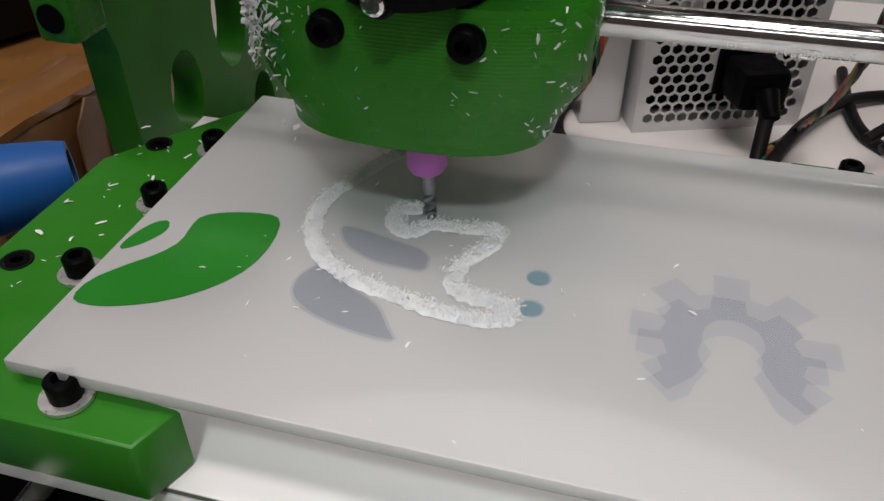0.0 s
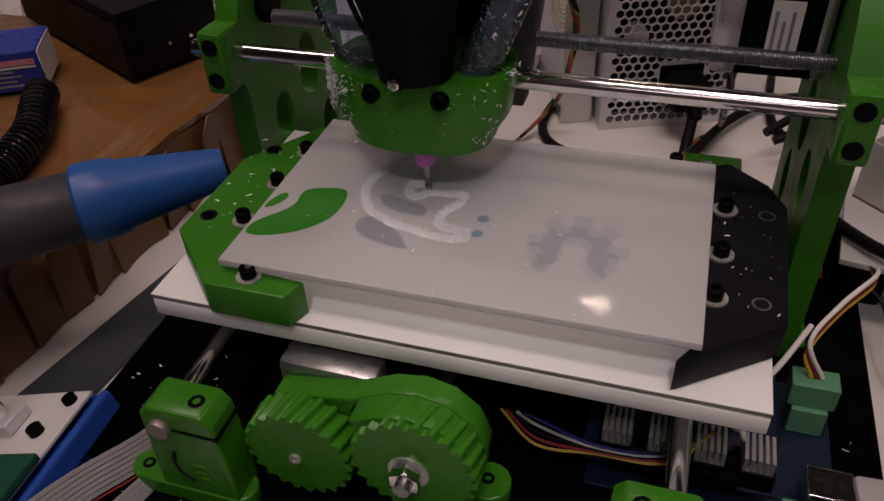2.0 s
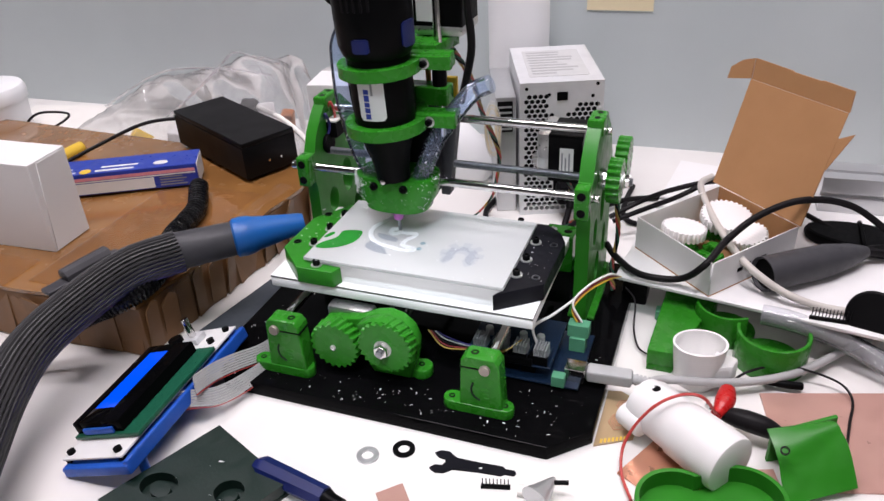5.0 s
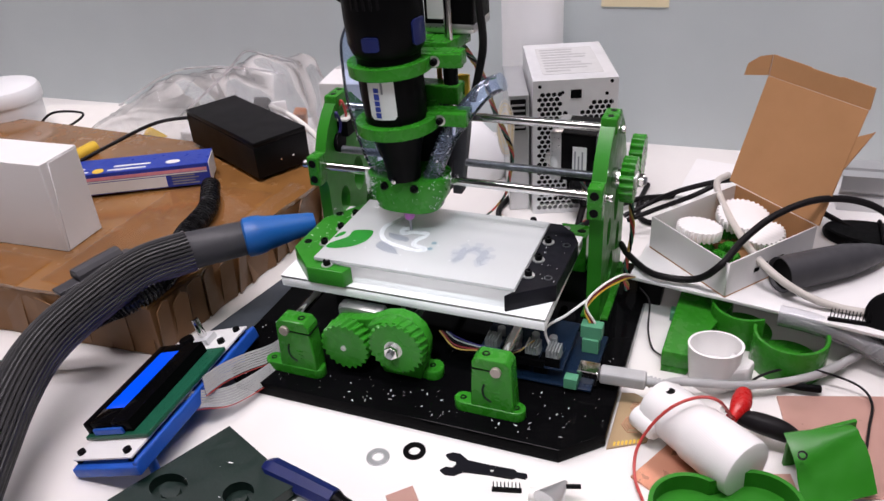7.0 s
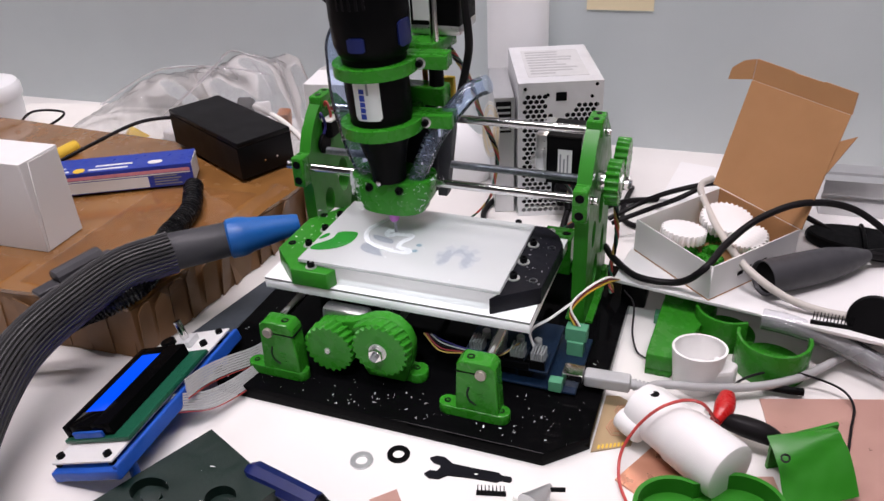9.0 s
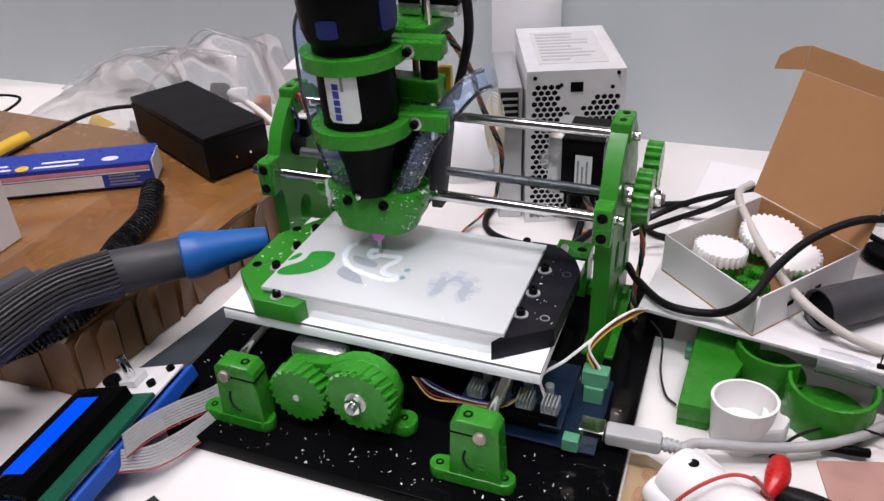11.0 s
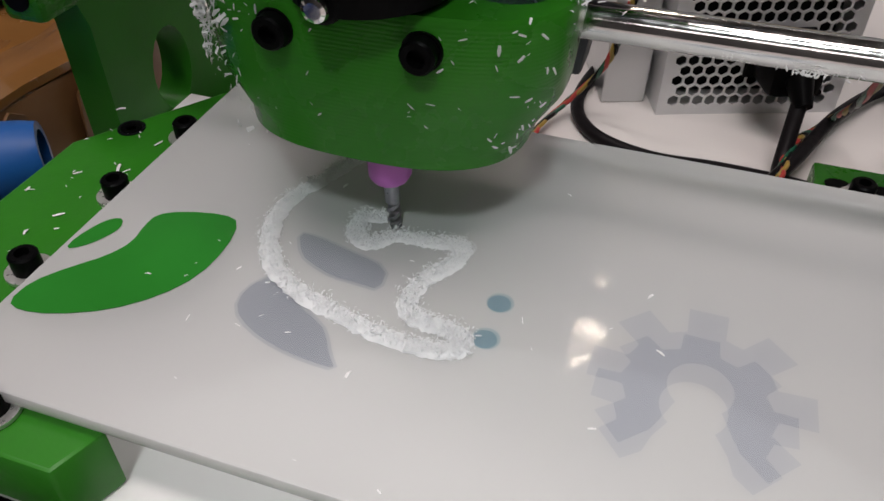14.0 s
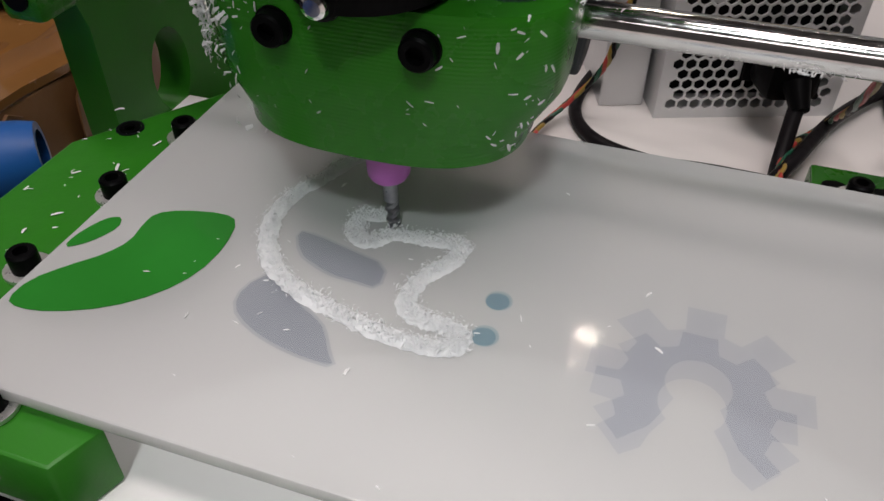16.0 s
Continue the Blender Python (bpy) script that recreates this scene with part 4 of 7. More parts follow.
def gear_mark(cx, cy, k, grow=0.0):
    """A toothed ring with a round eye that opens downwards."""
    hole, body, top = 0.0055 - grow, 0.0122 + grow, 0.0157 * k + grow
    pts = arc(cx, cy, hole, -48, 228, 26)[::-1]
    pts.append((cx + 0.0058 - grow, cy - 0.0072 * k - grow))
    for q in range(7):
        mid = -43 + 44.3 * q
        for a, r in ((-15.0, body), (-10.7, top), (10.7, top), (15.0, body)):
            pts.append((cx + r * math.cos(radians(mid + a)), cy + r * math.sin(radians(mid + a))))
    pts.append((cx - 0.0058 + grow, cy - 0.0072 * k - grow))
    return pts


# Two offset gears: the window and its cast shadow, both painted as tint.
tint_film("gear_window", gear_mark(0.0385, 0.0848, 1.14, 0.0002), HAZE_TINT, "slate tint for the gear-shaped window and its shadow", 0.09764)
tint_film("gear_window", gear_mark(0.0378, 0.0803, 1.0, 0.0002), HAZE_TINT, "slate tint for the gear-shaped window and its shadow", 0.09776)
# Round windows: their shade is painted on as two offset teal tints.
for cx, cy in ((0.0030, 0.0930), (0.0030, 0.0840)):
    tint_film("round_window", arc(cx, cy, 0.0025, 0, 345, 23), TEAL_TINT, "round window, tinted blue-grey for the shade in it", 0.09765)
    tint_film("round_window", arc(cx - 0.0001, cy - 0.0003, 0.0021, 0, 345, 23), TEAL_TINT, "round window, tinted blue-grey for the shade in it", 0.09776)

# the groove that is being milled: a roughened ridge of swarf along a curl
curl = [(-0.0345, 0.1330), (-0.0395, 0.1245), (-0.0428, 0.1165), (-0.0462, 0.1078), (-0.0455, 0.0984), (-0.0406, 0.0896), (-0.0330, 0.0842), (-0.0240, 0.0812), (-0.0146, 0.0789), (-0.0060, 0.0783), (-0.0012, 0.0796),
        (-0.0008, 0.0824), (-0.0046, 0.0838), (-0.0097, 0.0842), (-0.0126, 0.0880), (-0.0117, 0.0940), (-0.0080, 0.1008), (-0.0082, 0.1052), (-0.0144, 0.1046), (-0.0212, 0.1040), (-0.0254, 0.1003), (-0.0292, 0.1028), (-0.0294, 0.1076), (-0.0248, 0.1090)]
line = spline([(x, y, 0.0977) for x, y in curl], 10)
rnd = random.Random(11)
bm, rings = bmesh.new(), []
for i, p in enumerate(line):
    d = (line[min(i + 1, len(line) - 1)] - line[max(i - 1, 0)]).normalized()
    s = Vector((-d.y, d.x, 0))
    prof = ((-1.0, 0.0), (-0.75, 0.55), (-0.3, 0.85), (0.2, 0.8), (0.7, 0.5), (1.0, 0.0))
    rings.append([bm.verts.new(p + s * 0.0019 * (u + rnd.uniform(-0.18, 0.18)) + Vector((0, 0, 0.0008 * v * rnd.uniform(0.6, 1.4)))) for u, v in prof])
for a, b in zip(rings, rings[1:]):
    for k in range(5):
        bm.faces.new((a[k], a[k + 1], b[k + 1], b[k]))
    bm.faces.new((a[5], a[0], b[0], b[5]))
bm.faces.new(list(reversed(rings[0])))
bm.faces.new(rings[-1])
part("milled_groove", bm, GROOVE, sheet, "milled groove heaped with white swarf")
spots = []
for p in line:
    for _ in range(36):
        q = p + Vector((rnd.gauss(0, 0.0010), rnd.gauss(0, 0.0010), 0.0004 + 0.0006 * rnd.random()))
        spots.append((q, (rnd.uniform(-0.7, 0.7), rnd.uniform(-0.7, 0.7), 1)))
flakes("swarf", spots, 0.00058, GROOVE, sheet, "fine curls of white swarf", 5, 0.9)
spots = [((rnd.uniform(-0.078, 0.07), rnd.uniform(0.05, 0.148), 0.0976), (0, 0, 1)) for _ in range(22)]
spots += [((rnd.gauss(-0.045, 0.012), rnd.gauss(0.083, 0.008), 0.0977), (0, 0, 1)) for _ in range(14)]
flakes("loose_chip", spots, 0.0010, CHIP, sheet, "loose white chips on the sheet", 6, 0.2)

# swarf on the machine
spots = []
for _ in range(620):
    a = radians(rnd.gauss(205, 15))
    z = 0.146 - abs(rnd.gauss(0, 0.008))
    x = SX + 0.0340 * math.copysign(abs(math.cos(a)) ** (2 / 3.4), math.cos(a))
    y = SY + 0.0205 * math.copysign(abs(math.sin(a)) ** (2 / 3.4), math.sin(a))
    spots.append(((x, y, z), (math.cos(a), math.sin(a) * 1.2, 0.3)))
flakes("swarf", spots, 0.0016, SNOW, shoe, "white swarf clinging to the shoe", 7, 0.6)
spots = []
for _ in range(75):
    a = radians(rnd.choice((rnd.gauss(325, 12), rnd.uniform(215, 335), rnd.uniform(215, 335))))
    z = rnd.uniform(0.121, 0.1445)
    k = min(1.0, 0.86 + (z - 0.120) * 11)
    x = SX + 0.0341 * k * math.copysign(abs(math.cos(a)) ** (2 / 3.4), math.cos(a))
    y = SY + 0.0207 * math.copysign(abs(math.sin(a)) ** (2 / 3.4), math.sin(a))
    spots.append(((x, y, z), (math.cos(a) * 0.7, math.sin(a) * 1.2, 0)))
flakes("swarf", spots, 0.0010, SNOW, shoe, "white chips stuck to the shoe", 8, 0.12)
spots = [((rnd.gauss(0.0, 0.008), rnd.gauss(0.112, 0.005), 0.1458), (0, 0, 1)) for _ in range(70)]
spots += [((rnd.gauss(-0.048, 0.005), rnd.gauss(0.112, 0.004), 0.1458), (0, 0, 1)) for _ in range(60)]
flakes("swarf", spots, 0.0015, CHIP, shoe, "white swarf on top of the shoe", 9, 0.8)
spots = [((rnd.gauss(0.046, 0.003), 0.1274 + rnd.uniform(-0.001, 0.001), 0.1312), (0, -0.6, 0.1)) for _ in range(40)]
spots += [((rnd.uniform(0.02, 0.11), 0.1274, 0.1318), (0, -1, 0.1)) for _ in range(12)]
flakes("rod_swarf", spots, 0.0009, CHIP, cnc, "white swarf on the X rod", 10, 0.3)
spots = [((rnd.uniform(-0.109, -0.084), rnd.uniform(0.068, 0.135), 0.0921), (0, 0, 1)) for _ in range(34)]
flakes("swarf", spots, 0.0017, CHIP, cl, "white chips on the green clamp", 12, 0.2)
spots = [((rnd.uniform(0.086, 0.106), rnd.uniform(0.07, 0.145), 0.0921), (0, 0, 1)) for _ in range(20)]
flakes("swarf", spots, 0.0012, CHIP, cr, "white chips on the black clamp", 13, 0.3)
spots = [((rnd.uniform(-0.13, 0.135), rnd.uniform(-0.013, 0.02), 0.0121), (0, 0, 1)) for _ in range(55)]
spots += [((rnd.gauss(0.02, 0.05), rnd.gauss(-0.002, 0.01), 0.0121), (0, 0, 1)) for _ in range(45)]
spots += [((rnd.uniform(0.09, 0.155), rnd.uniform(0.0, 0.10), 0.0121), (0, 0, 1)) for _ in range(40)]
spots += [((rnd.uniform(-0.15, -0.10), rnd.uniform(0.03, 0.14), 0.0121), (0, 0, 1)) for _ in range(24)]
flakes("swarf", [q for q in spots if q[0][1] > -0.0145], 0.0014, CHIP, cnc, "white chips on the black base plate", 14, 0.2)

# chips stuck along the clear suction hoses
for nm_, way_, seed_ in (("right", [(-0.0060, 0.113, 0.1430), (0.001, 0.113, 0.160), (0.0093, 0.116, 0.1786), (0.0215, 0.124, 0.197)], 31), ("left", [(-0.0495, 0.114, 0.1430), (-0.0590, 0.114, 0.165), (-0.0670, 0.115, 0.2008)], 32)):
    pts_ = spline(way_, 14)
    spots = []
    for _ in range(95):
        i = min(len(pts_) - 1, int(abs(rnd.gauss(0, 0.55)) * len(pts_)))
        a = rnd.uniform(0, 6.283)
        nrm = Vector((math.cos(a), math.sin(a), 0.2))
        spots.append((pts_[i] + Vector((math.cos(a), math.sin(a), 0)) * 0.0073, nrm))
    flakes("swarf", spots, 0.0014, CHIP, shoe, "white chips clinging to the clear hose", seed_, 0.3)

# electronics under the bed
board = part("controller_board", box(0.052, 0.140, 0.048, 0.118, 0.014, 0.0156, 0.0003), PCB_BLUE, cnc, "blue controller board")
for bx, by in ((0.056, 0.052), (0.136, 0.052), (0.056, 0.114), (0.136, 0.114)):
    part("standoff", cyl((bx, by, 0.012), (bx, by, 0.014), 0.002, n=8), BLACK, board)
part("shield_board", box(0.050, 0.118, 0.050, 0.112, 0.027, 0.0286, 0.0003), PCB_BLUE, board, "blue driver shield board")
for k in range(4):
    sx = 0.056 + 0.016 * k
    part("driver_carrier", box(sx, sx + 0.0115, 0.054, 0.070, 0.0330, 0.0345), PCB_BLUE, board)
    hsp = [(sx + 0.0005, 0.0346), (sx + 0.0110, 0.0346)]
    for j in range(4, -1, -1):
        fx = sx + 0.0005 + 0.0022 * j
        hsp += [(fx + 0.0012, 0.0370), (fx + 0.0012, 0.0430), (fx, 0.0430), (fx, 0.0370)]
    part("heat_sink", prism(hsp, 0.052, 0.064, 0, XZ), ALU, board, "finned aluminium heat sink")
    part("pin_socket", box(sx, sx + 0.0115, 0.051, 0.0535, 0.0287, 0.0365), BLACK, board, "black pin socket")
for k in range(4):
    px = 0.062 + 0.014 * k
    part("capacitor", cyl((px, 0.078, 0.0287), (px, 0.078, 0.037), 0.0032, n=16, r=0.0005), ALU, board, "small electrolytic capacitor")
part("pin_header", box(0.060, 0.104, 0.0485, 0.051, 0.0287, 0.0345), BLACK, board, "black pin header")
for bp, bw, bh, bmat, bl_ in (((0.0992, 0.0565, 0.0157), 0.0110, 0.0170, BLACK, "black plug on the board edge"), ((0.0833, 0.0572, 0.0157), 0.0150, 0.0160, BLACK, "black plug on the board edge"),
                              ((0.1089, 0.0636, 0.0157), 0.0085, 0.0125, LABEL, "white plug on the board edge"), ((0.0691, 0.0587, 0.0157), 0.0100, 0.0140, BLACK, "black plug on the board edge")):
    part("board_plug", box(bp[0] - bw / 2, bp[0] + bw / 2, bp[1], bp[1] + 0.0065, 0.0157, 0.0157 + bh, 0.0006), bmat, board, bl_)
part("usb_socket", box(0.128, 0.1435, 0.055, 0.068, 0.0157, 0.0275, 0.0006), STEEL, board, "bright metal USB socket")
part("terminal_block", box(0.1215, 0.1385, 0.094, 0.104, 0.0287, 0.0400, 0.0006), TERMINAL, board, "green screw terminal plug")
part("terminal_base", box(0.1235, 0.1365, 0.092, 0.102, 0.0157, 0.0286, 0.0006), TERMINAL, board, "green terminal socket")
part("small_terminal", box(0.120, 0.130, 0.0455, 0.0535, 0.0157, 0.0250, 0.0006), TERMINAL, board, "small green screw terminal")
for k, (mm, dz) in enumerate(((YELLOW, 0), (MAROON, 0.0025), (PAPER, 0.005))):
    part("wire", tube([(0.128 + 0.002 * k, 0.099, 0.0405), (0.124, 0.100, 0.052 + dz), (0.133, 0.112, 0.062 + dz), (0.146, 0.130, 0.064 + dz), (0.152, 0.160, 0.050)], 0.0009, 8), mm, cnc, "thin coloured wire")
part("wire", tube([(0.105, 0.062, 0.040), (0.100, 0.070, 0.050), (0.112, 0.085, 0.054), (0.125, 0.110, 0.056)], 0.0011, 8), LABEL, cnc, "thin white wire")
for k, mm in enumerate((OCHRE, MAROON, BLACK_CABLE, GREY_CABLE, HOSE_BLUE)):
    part("wire", tube([(0.020 + 0.002 * k, 0.050, 0.045), (0.034, 0.046 + 0.002 * k, 0.034 + 0.001 * k), (0.055, 0.046, 0.036 + 0.0012 * k), (0.080, 0.047 + 0.001 * k, 0.038), (0.094, 0.060, 0.044)], 0.0006, 6), mm, cnc, "thin coloured wire")
for k, mm in enumerate((BLACK_CABLE, MAROON, BLACK_CABLE, HOSE_BLUE)):
    part("wire", tube([(-0.030 - 0.002 * k, 0.062, 0.05), (-0.052, 0.066 + 0.002 * k, 0.044), (-0.064, 0.074, 0.034 + 0.003 * k), (-0.052, 0.088, 0.028), (-0.03, 0.095, 0.03)], 0.0012, 6), mm, cnc, "thin coloured wire")
part("wire_loom", tube([(-0.1165, 0.165, 0.160), (-0.1110, 0.158, 0.172), (-0.1100, 0.162, 0.160), (-0.1120, 0.158, 0.148)], 0.0012, 8), HOSE_BLUE, cnc, "blue and red switch wires")
part("wire_loom", tube([(-0.1165, 0.172, 0.168), (-0.1090, 0.166, 0.180), (-0.1080, 0.170, 0.168), (-0.1110, 0.172, 0.158)], 0.0012, 8), RED_WIRE, cnc, "blue and red switch wires")
part("limit_switch", box(-0.1172, -0.104, 0.162, 0.180, 0.148, 0.162, 0.001), BLACK, cnc, "small black limit switch")
part("switch_lever", box(-0.1168, -0.104, 0.163, 0.179, 0.1622, 0.1640, 0.0003), PAPER, cnc, "white paper tag")

# ---- things on the table, round the machine ----
# power supply, standing on end
PM = Matrix.Translation((0.0166, 0.3335, 0)) @ Matrix.Rotation(radians(20.8), 4, "Z")
psu = thing("power_supply", "bare galvanised computer power supply standing on end behind the machine", "power supply", PM)
hexes = []
for row in range(26):
    for col in range(14):
        hx, hz = 0.0070 + col * 0.0058 + (0.0029 if row % 2 else 0), 0.0075 + row * 0.0051
        if hx > 0.0815 or hz > 0.136 or (hz > 0.118 and 0.030 < hx < 0.058) or (hz > 0.126 and hx > 0.052) or (0.034 < hx < 0.066 and 0.018 < hz < 0.046) or (hz > 0.108 and 0.036 < hx < 0.050):
            continue
        hexes.append([(hx + 0.00278 * math.cos(radians(60 * k + 30)), hz + 0.00278 * math.sin(radians(60 * k + 30))) for k in range(6)])
part("front_panel", with_holes([(0, 0), (0.086, 0), (0.086, 0.15), (0, 0.15)], hexes, 0.0, 0.001, XZ), GALV, psu, "galvanised panel with a honeycomb vent")
part("casing", join(box(0, 0.001, 0.001, 0.125, 0, 0.15), box(0.085, 0.086, 0.001, 0.125, 0, 0.15), box(0.001, 0.085, 0.001, 0.125, 0.149, 0.15), box(0.001, 0.085, 0.001, 0.125, 0, 0.001), box(0.001, 0.085, 0.124, 0.125, 0.001, 0.149)), GALV, psu)
# Added black block: stands in for the shade behind the vent holes.
part("inside", box(0.002, 0.084, 0.020, 0.120, 0.002, 0.148), BLACK_MATT, psu, "black block standing in for the unlit inside")
part("coil", cyl((0.05, 0.012, 0.078), (0.05, 0.018, 0.078), 0.010, n=20), ETCHED, psu, "copper coil behind the vent")
part("capacitor", cyl((0.022, 0.008, 0.060), (0.022, 0.018, 0.060), 0.007, n=16), LABEL, psu)
part("switch", box(0.038, 0.049, -0.0012, 0.0, 0.1305, 0.1395, 0.0004), BLACK, psu, "black rocker switch")
part("mains_socket", box(0.036, 0.064, -0.0022, 0.0, 0.020, 0.044, 0.001), BLACK, psu, "black mains socket")
for sx, sz in ((0.007, 0.144), (0.079, 0.1465), (0.0745, 0.134), (0.0745, 0.011), (0.030, 0.137)):
    part("screw", cyl((sx, -0.0008, sz), (sx, 0.0, sz), 0.0018, n=12), BLACK, psu)
part("rating_label", box(0.012, 0.074, 0.018, 0.108, 0.1501, 0.1504), RATING, psu, "pale rating label with grey print")
for k in range(9):
    part("print_bar", box(0.016, 0.016 + 0.05 * (0.5 + 0.5 * abs(math.sin(k * 2.3))), 0.026 + 0.009 * k, 0.0295 + 0.009 * k, 0.1505, 0.1507), RATING_INK, psu)
part("mains_plug", join(box(0.038, 0.062, -0.026, -0.0023, 0.022, 0.042, 0.004), cyl((0.050, -0.026, 0.032), (0.050, -0.036, 0.024), 0.006, 0.004, 14)), BLACK, psu, "black mains plug")
drive_case = thing("drive_case", "grey metal drive case standing beside the power supply", "drive case", PM @ Matrix.Translation((-0.024, 0.012, 0)))
part("case", box(0, 0.0215, 0, 0.10, 0, 0.132, 0.001), ALU, drive_case)
part("dark_panel", box(0.002, 0.018, -0.0012, 0, 0.094, 0.128, 0.0005), BLACK_MATT, drive_case, "dark vented panel")
for k in range(5):
    part("slat", box(0.003, 0.017, -0.002, -0.0013, 0.097 + 0.006 * k, 0.099 + 0.006 * k), ALU, drive_case)

# bottle and small carton behind
bottle = thing("bottle", "white plastic bottle standing behind the power supply", "bottle", at=(-0.030, 0.500, 0))
part("body", lathe([(0.034, 0), (0.0362, 0.003), (0.0362, 0.196), (0.034, 0.210), (0.026, 0.222), (0.014, 0.230), (0.0135, 0.262), (0.0002, 0.262)], 48, Matrix.Translation((-0.030, 0.500, 0))), WHITE_POLY, bottle)
part("cap", cyl((-0.03, 0.5, 0.250), (-0.03, 0.5, 0.285), 0.016, 0.0155, 32, 0.001), WHITE_POLY, bottle)
carton = thing("small_carton", "small white carton standing behind the machine", "carton", Matrix.Translation((-0.262, 0.385, 0)) @ Matrix.Rotation(radians(8), 4, "Z"))
part("carton_body", box(0, 0.075, 0, 0.055, 0, 0.112, 0.001), CARD_WHITE, carton)
part("flap", prism([(0.0, 0.112), (0.075, 0.112), (0.072, 0.132), (0.040, 0.132)], 0.053, 0.055, 0, XZ), CARD_WHITE, carton)

# cardboard box
cb_pts = [(-0.2220, 0.0030), (-0.1960, 0.2620), (-0.2150, 0.3100), (-0.8200, 0.3300), (-0.8200, -0.0300)]
cbox = thing("cardboard_box", "flat brown cardboard box with shiny tape and torn edges", "cardboard box", at=(-0.5, 0.15, 0))
part("box_body", prism(cb_pts, 0.0, 0.048, 0.0015), CARD, cbox)
top_pts = []
rnd = random.Random(4)
for a, b in zip(cb_pts, cb_pts[1:] + cb_pts[:1]):
    for k in range(14):
        t = k / 14
        top_pts.append((a[0] + (b[0] - a[0]) * t + rnd.uniform(-0.0016, 0.0016), a[1] + (b[1] - a[1]) * t + rnd.uniform(-0.0016, 0.0016)))
bm = prism(top_pts, 0.0485, 0.0520)
part("top_sheet", bm, CARD_TAPE, cbox, "brown top under glossy packing tape")
for k in range(13):
    t = (k + 0.5) / 13
    x, y = -0.2220 + 0.026 * t, 0.003 + 0.259 * t
    wr = moved(prism([(-0.0085, 0.001), (0.0085, 0.001), (0.008, 0.046 + rnd.uniform(-0.006, 0.002)), (0.001, 0.050), (-0.0078, 0.045 + rnd.uniform(-0.006, 0.002))], 0, 0.0012, 0, XZ),
               Matrix.Translation((x + 0.001, y, 0)) @ Matrix.Rotation(radians(84 + rnd.uniform(-16, 16)), 4, "Z") @ Matrix.Rotation(radians(rnd.uniform(-8, 8)), 4, "X"))
    part("torn_flap", wr, CARD, cbox)
for k in range(9):
    t = (k + 0.5) / 9
    part("torn_flap", moved(prism([(-0.013, 0.001), (0.013, 0.001), (0.012, 0.044 + rnd.uniform(-0.008, 0.004)), (-0.011, 0.046)], 0, 0.0012, 0, XZ),
                            Matrix.Translation((-0.228 - 0.2 * t, 0.0005 - 0.0135 * t, 0)) @ Matrix.Rotation(radians(rnd.uniform(-9, 9)), 4, "Z") @ Matrix.Rotation(radians(rnd.uniform(-10, 4)), 4, "X")), CARD, cbox)
# loose film at the edge of the box
bm = bmesh.new()
N = 36
g = [[bm.verts.new((-0.226 + 0.022 * i / N + 0.004 * noise.noise((i * 0.14, j * 0.2, 1)), 0.030 + 0.21 * j / N, 0.0535 - 0.014 * max(0, i / N - 0.55) + 0.0016 * abs(noise.noise((i * 0.25, j * 0.3, 5))))) for j in range(N + 1)] for i in range(N + 1)]
for i in range(N):
    for j in range(N):
        bm.faces.new((g[i][j], g[i + 1][j], g[i + 1][j + 1], g[i][j + 1]))
part("loose_tape", bm, TAPE_FILM, cbox, "loose clear tape along the edge")
for x0_, x1_, y0_, y1_, seed_ in ((-0.345, -0.232, 0.008, 0.215, 2.0), (-0.520, -0.360, -0.015, 0.040, 8.0)):
    bm = bmesh.new()
    g = [[bm.verts.new((x0_ + (x1_ - x0_) * i / 60 + 0.003 * noise.noise((j * 0.3, 2, seed_)), y0_ + (y1_ - y0_) * j / 60 + 0.003 * noise.noise((i * 0.3, 5, seed_)),
                        0.0526 + 0.0009 * abs(noise.noise((i * 0.20 + j * 0.26, (i - j) * 0.05, seed_))) + 0.0004 * abs(noise.noise((i * 0.5, j * 0.16, seed_ + 3))))) for j in range(61)] for i in range(61)]
    for i in range(60):
        for j in range(60):
            bm.faces.new((g[i][j], g[i + 1][j], g[i + 1][j + 1], g[i][j + 1]))
    part("packing_tape", bm, TAPE_GLOSS, cbox, "wrinkled clear packing tape")

wb = thing("white_carton", "plain white folding carton on the cardboard box", "carton", Matrix.Translation((-0.358, 0.0560, 0.0521)) @ Matrix.Rotation(radians(3), 4, "Z"))
part("carton_body", box(-0.10, 0, 0, 0.0475, 0, 0.0890, 0.0008), CARD_WHITE, wb)
part("tuck_flap", prism([(0.002, 0.001), (0.0463, 0.001), (0.0455, 0.0872), (0.0100, 0.0872)], 0.0002, 0.0010, 0, YZ), CARD_WHITE, wb, "white end flap")

bl = thing("blue_carton", "long blue printed carton with a pink stripe and a grey panel", "carton", Matrix.Translation((-0.3080, 0.2150, 0.0548)) @ Matrix.Rotation(radians(28.5), 4, "Z"))
part("carton_body", box(-0.200, 0, 0, 0.040, 0, 0.0245, 0.0008), BLUE_CARTON, bl)
part("grey_panel", box(-0.185, -0.046, -0.0004, 0, 0.0015, 0.0135), LABEL, bl, "silver grey panel")
part("pink_stripe", box(-0.199, -0.002, -0.0004, 0, 0.0165, 0.0200), PINK_INK, bl, "pink stripe")
part("pale_stripe", box(-0.199, -0.002, -0.0004, 0, 0.0145, 0.0158), LABEL, bl)
part("white_badge", moved(cyl((0, 0, 0), (0, 0, 0.0004), 0.006, n=20), Matrix.Translation((-0.038, 0.012, 0.0245)) @ Matrix.Diagonal((1.3, 0.8, 1, 1))), LABEL, bl, "white round badge")
part("yellow_badge", cyl((-0.115, 0.006, 0.0245), (-0.115, 0.006, 0.0249), 0.006, n=18), YELLOW, bl, "yellow round badge")
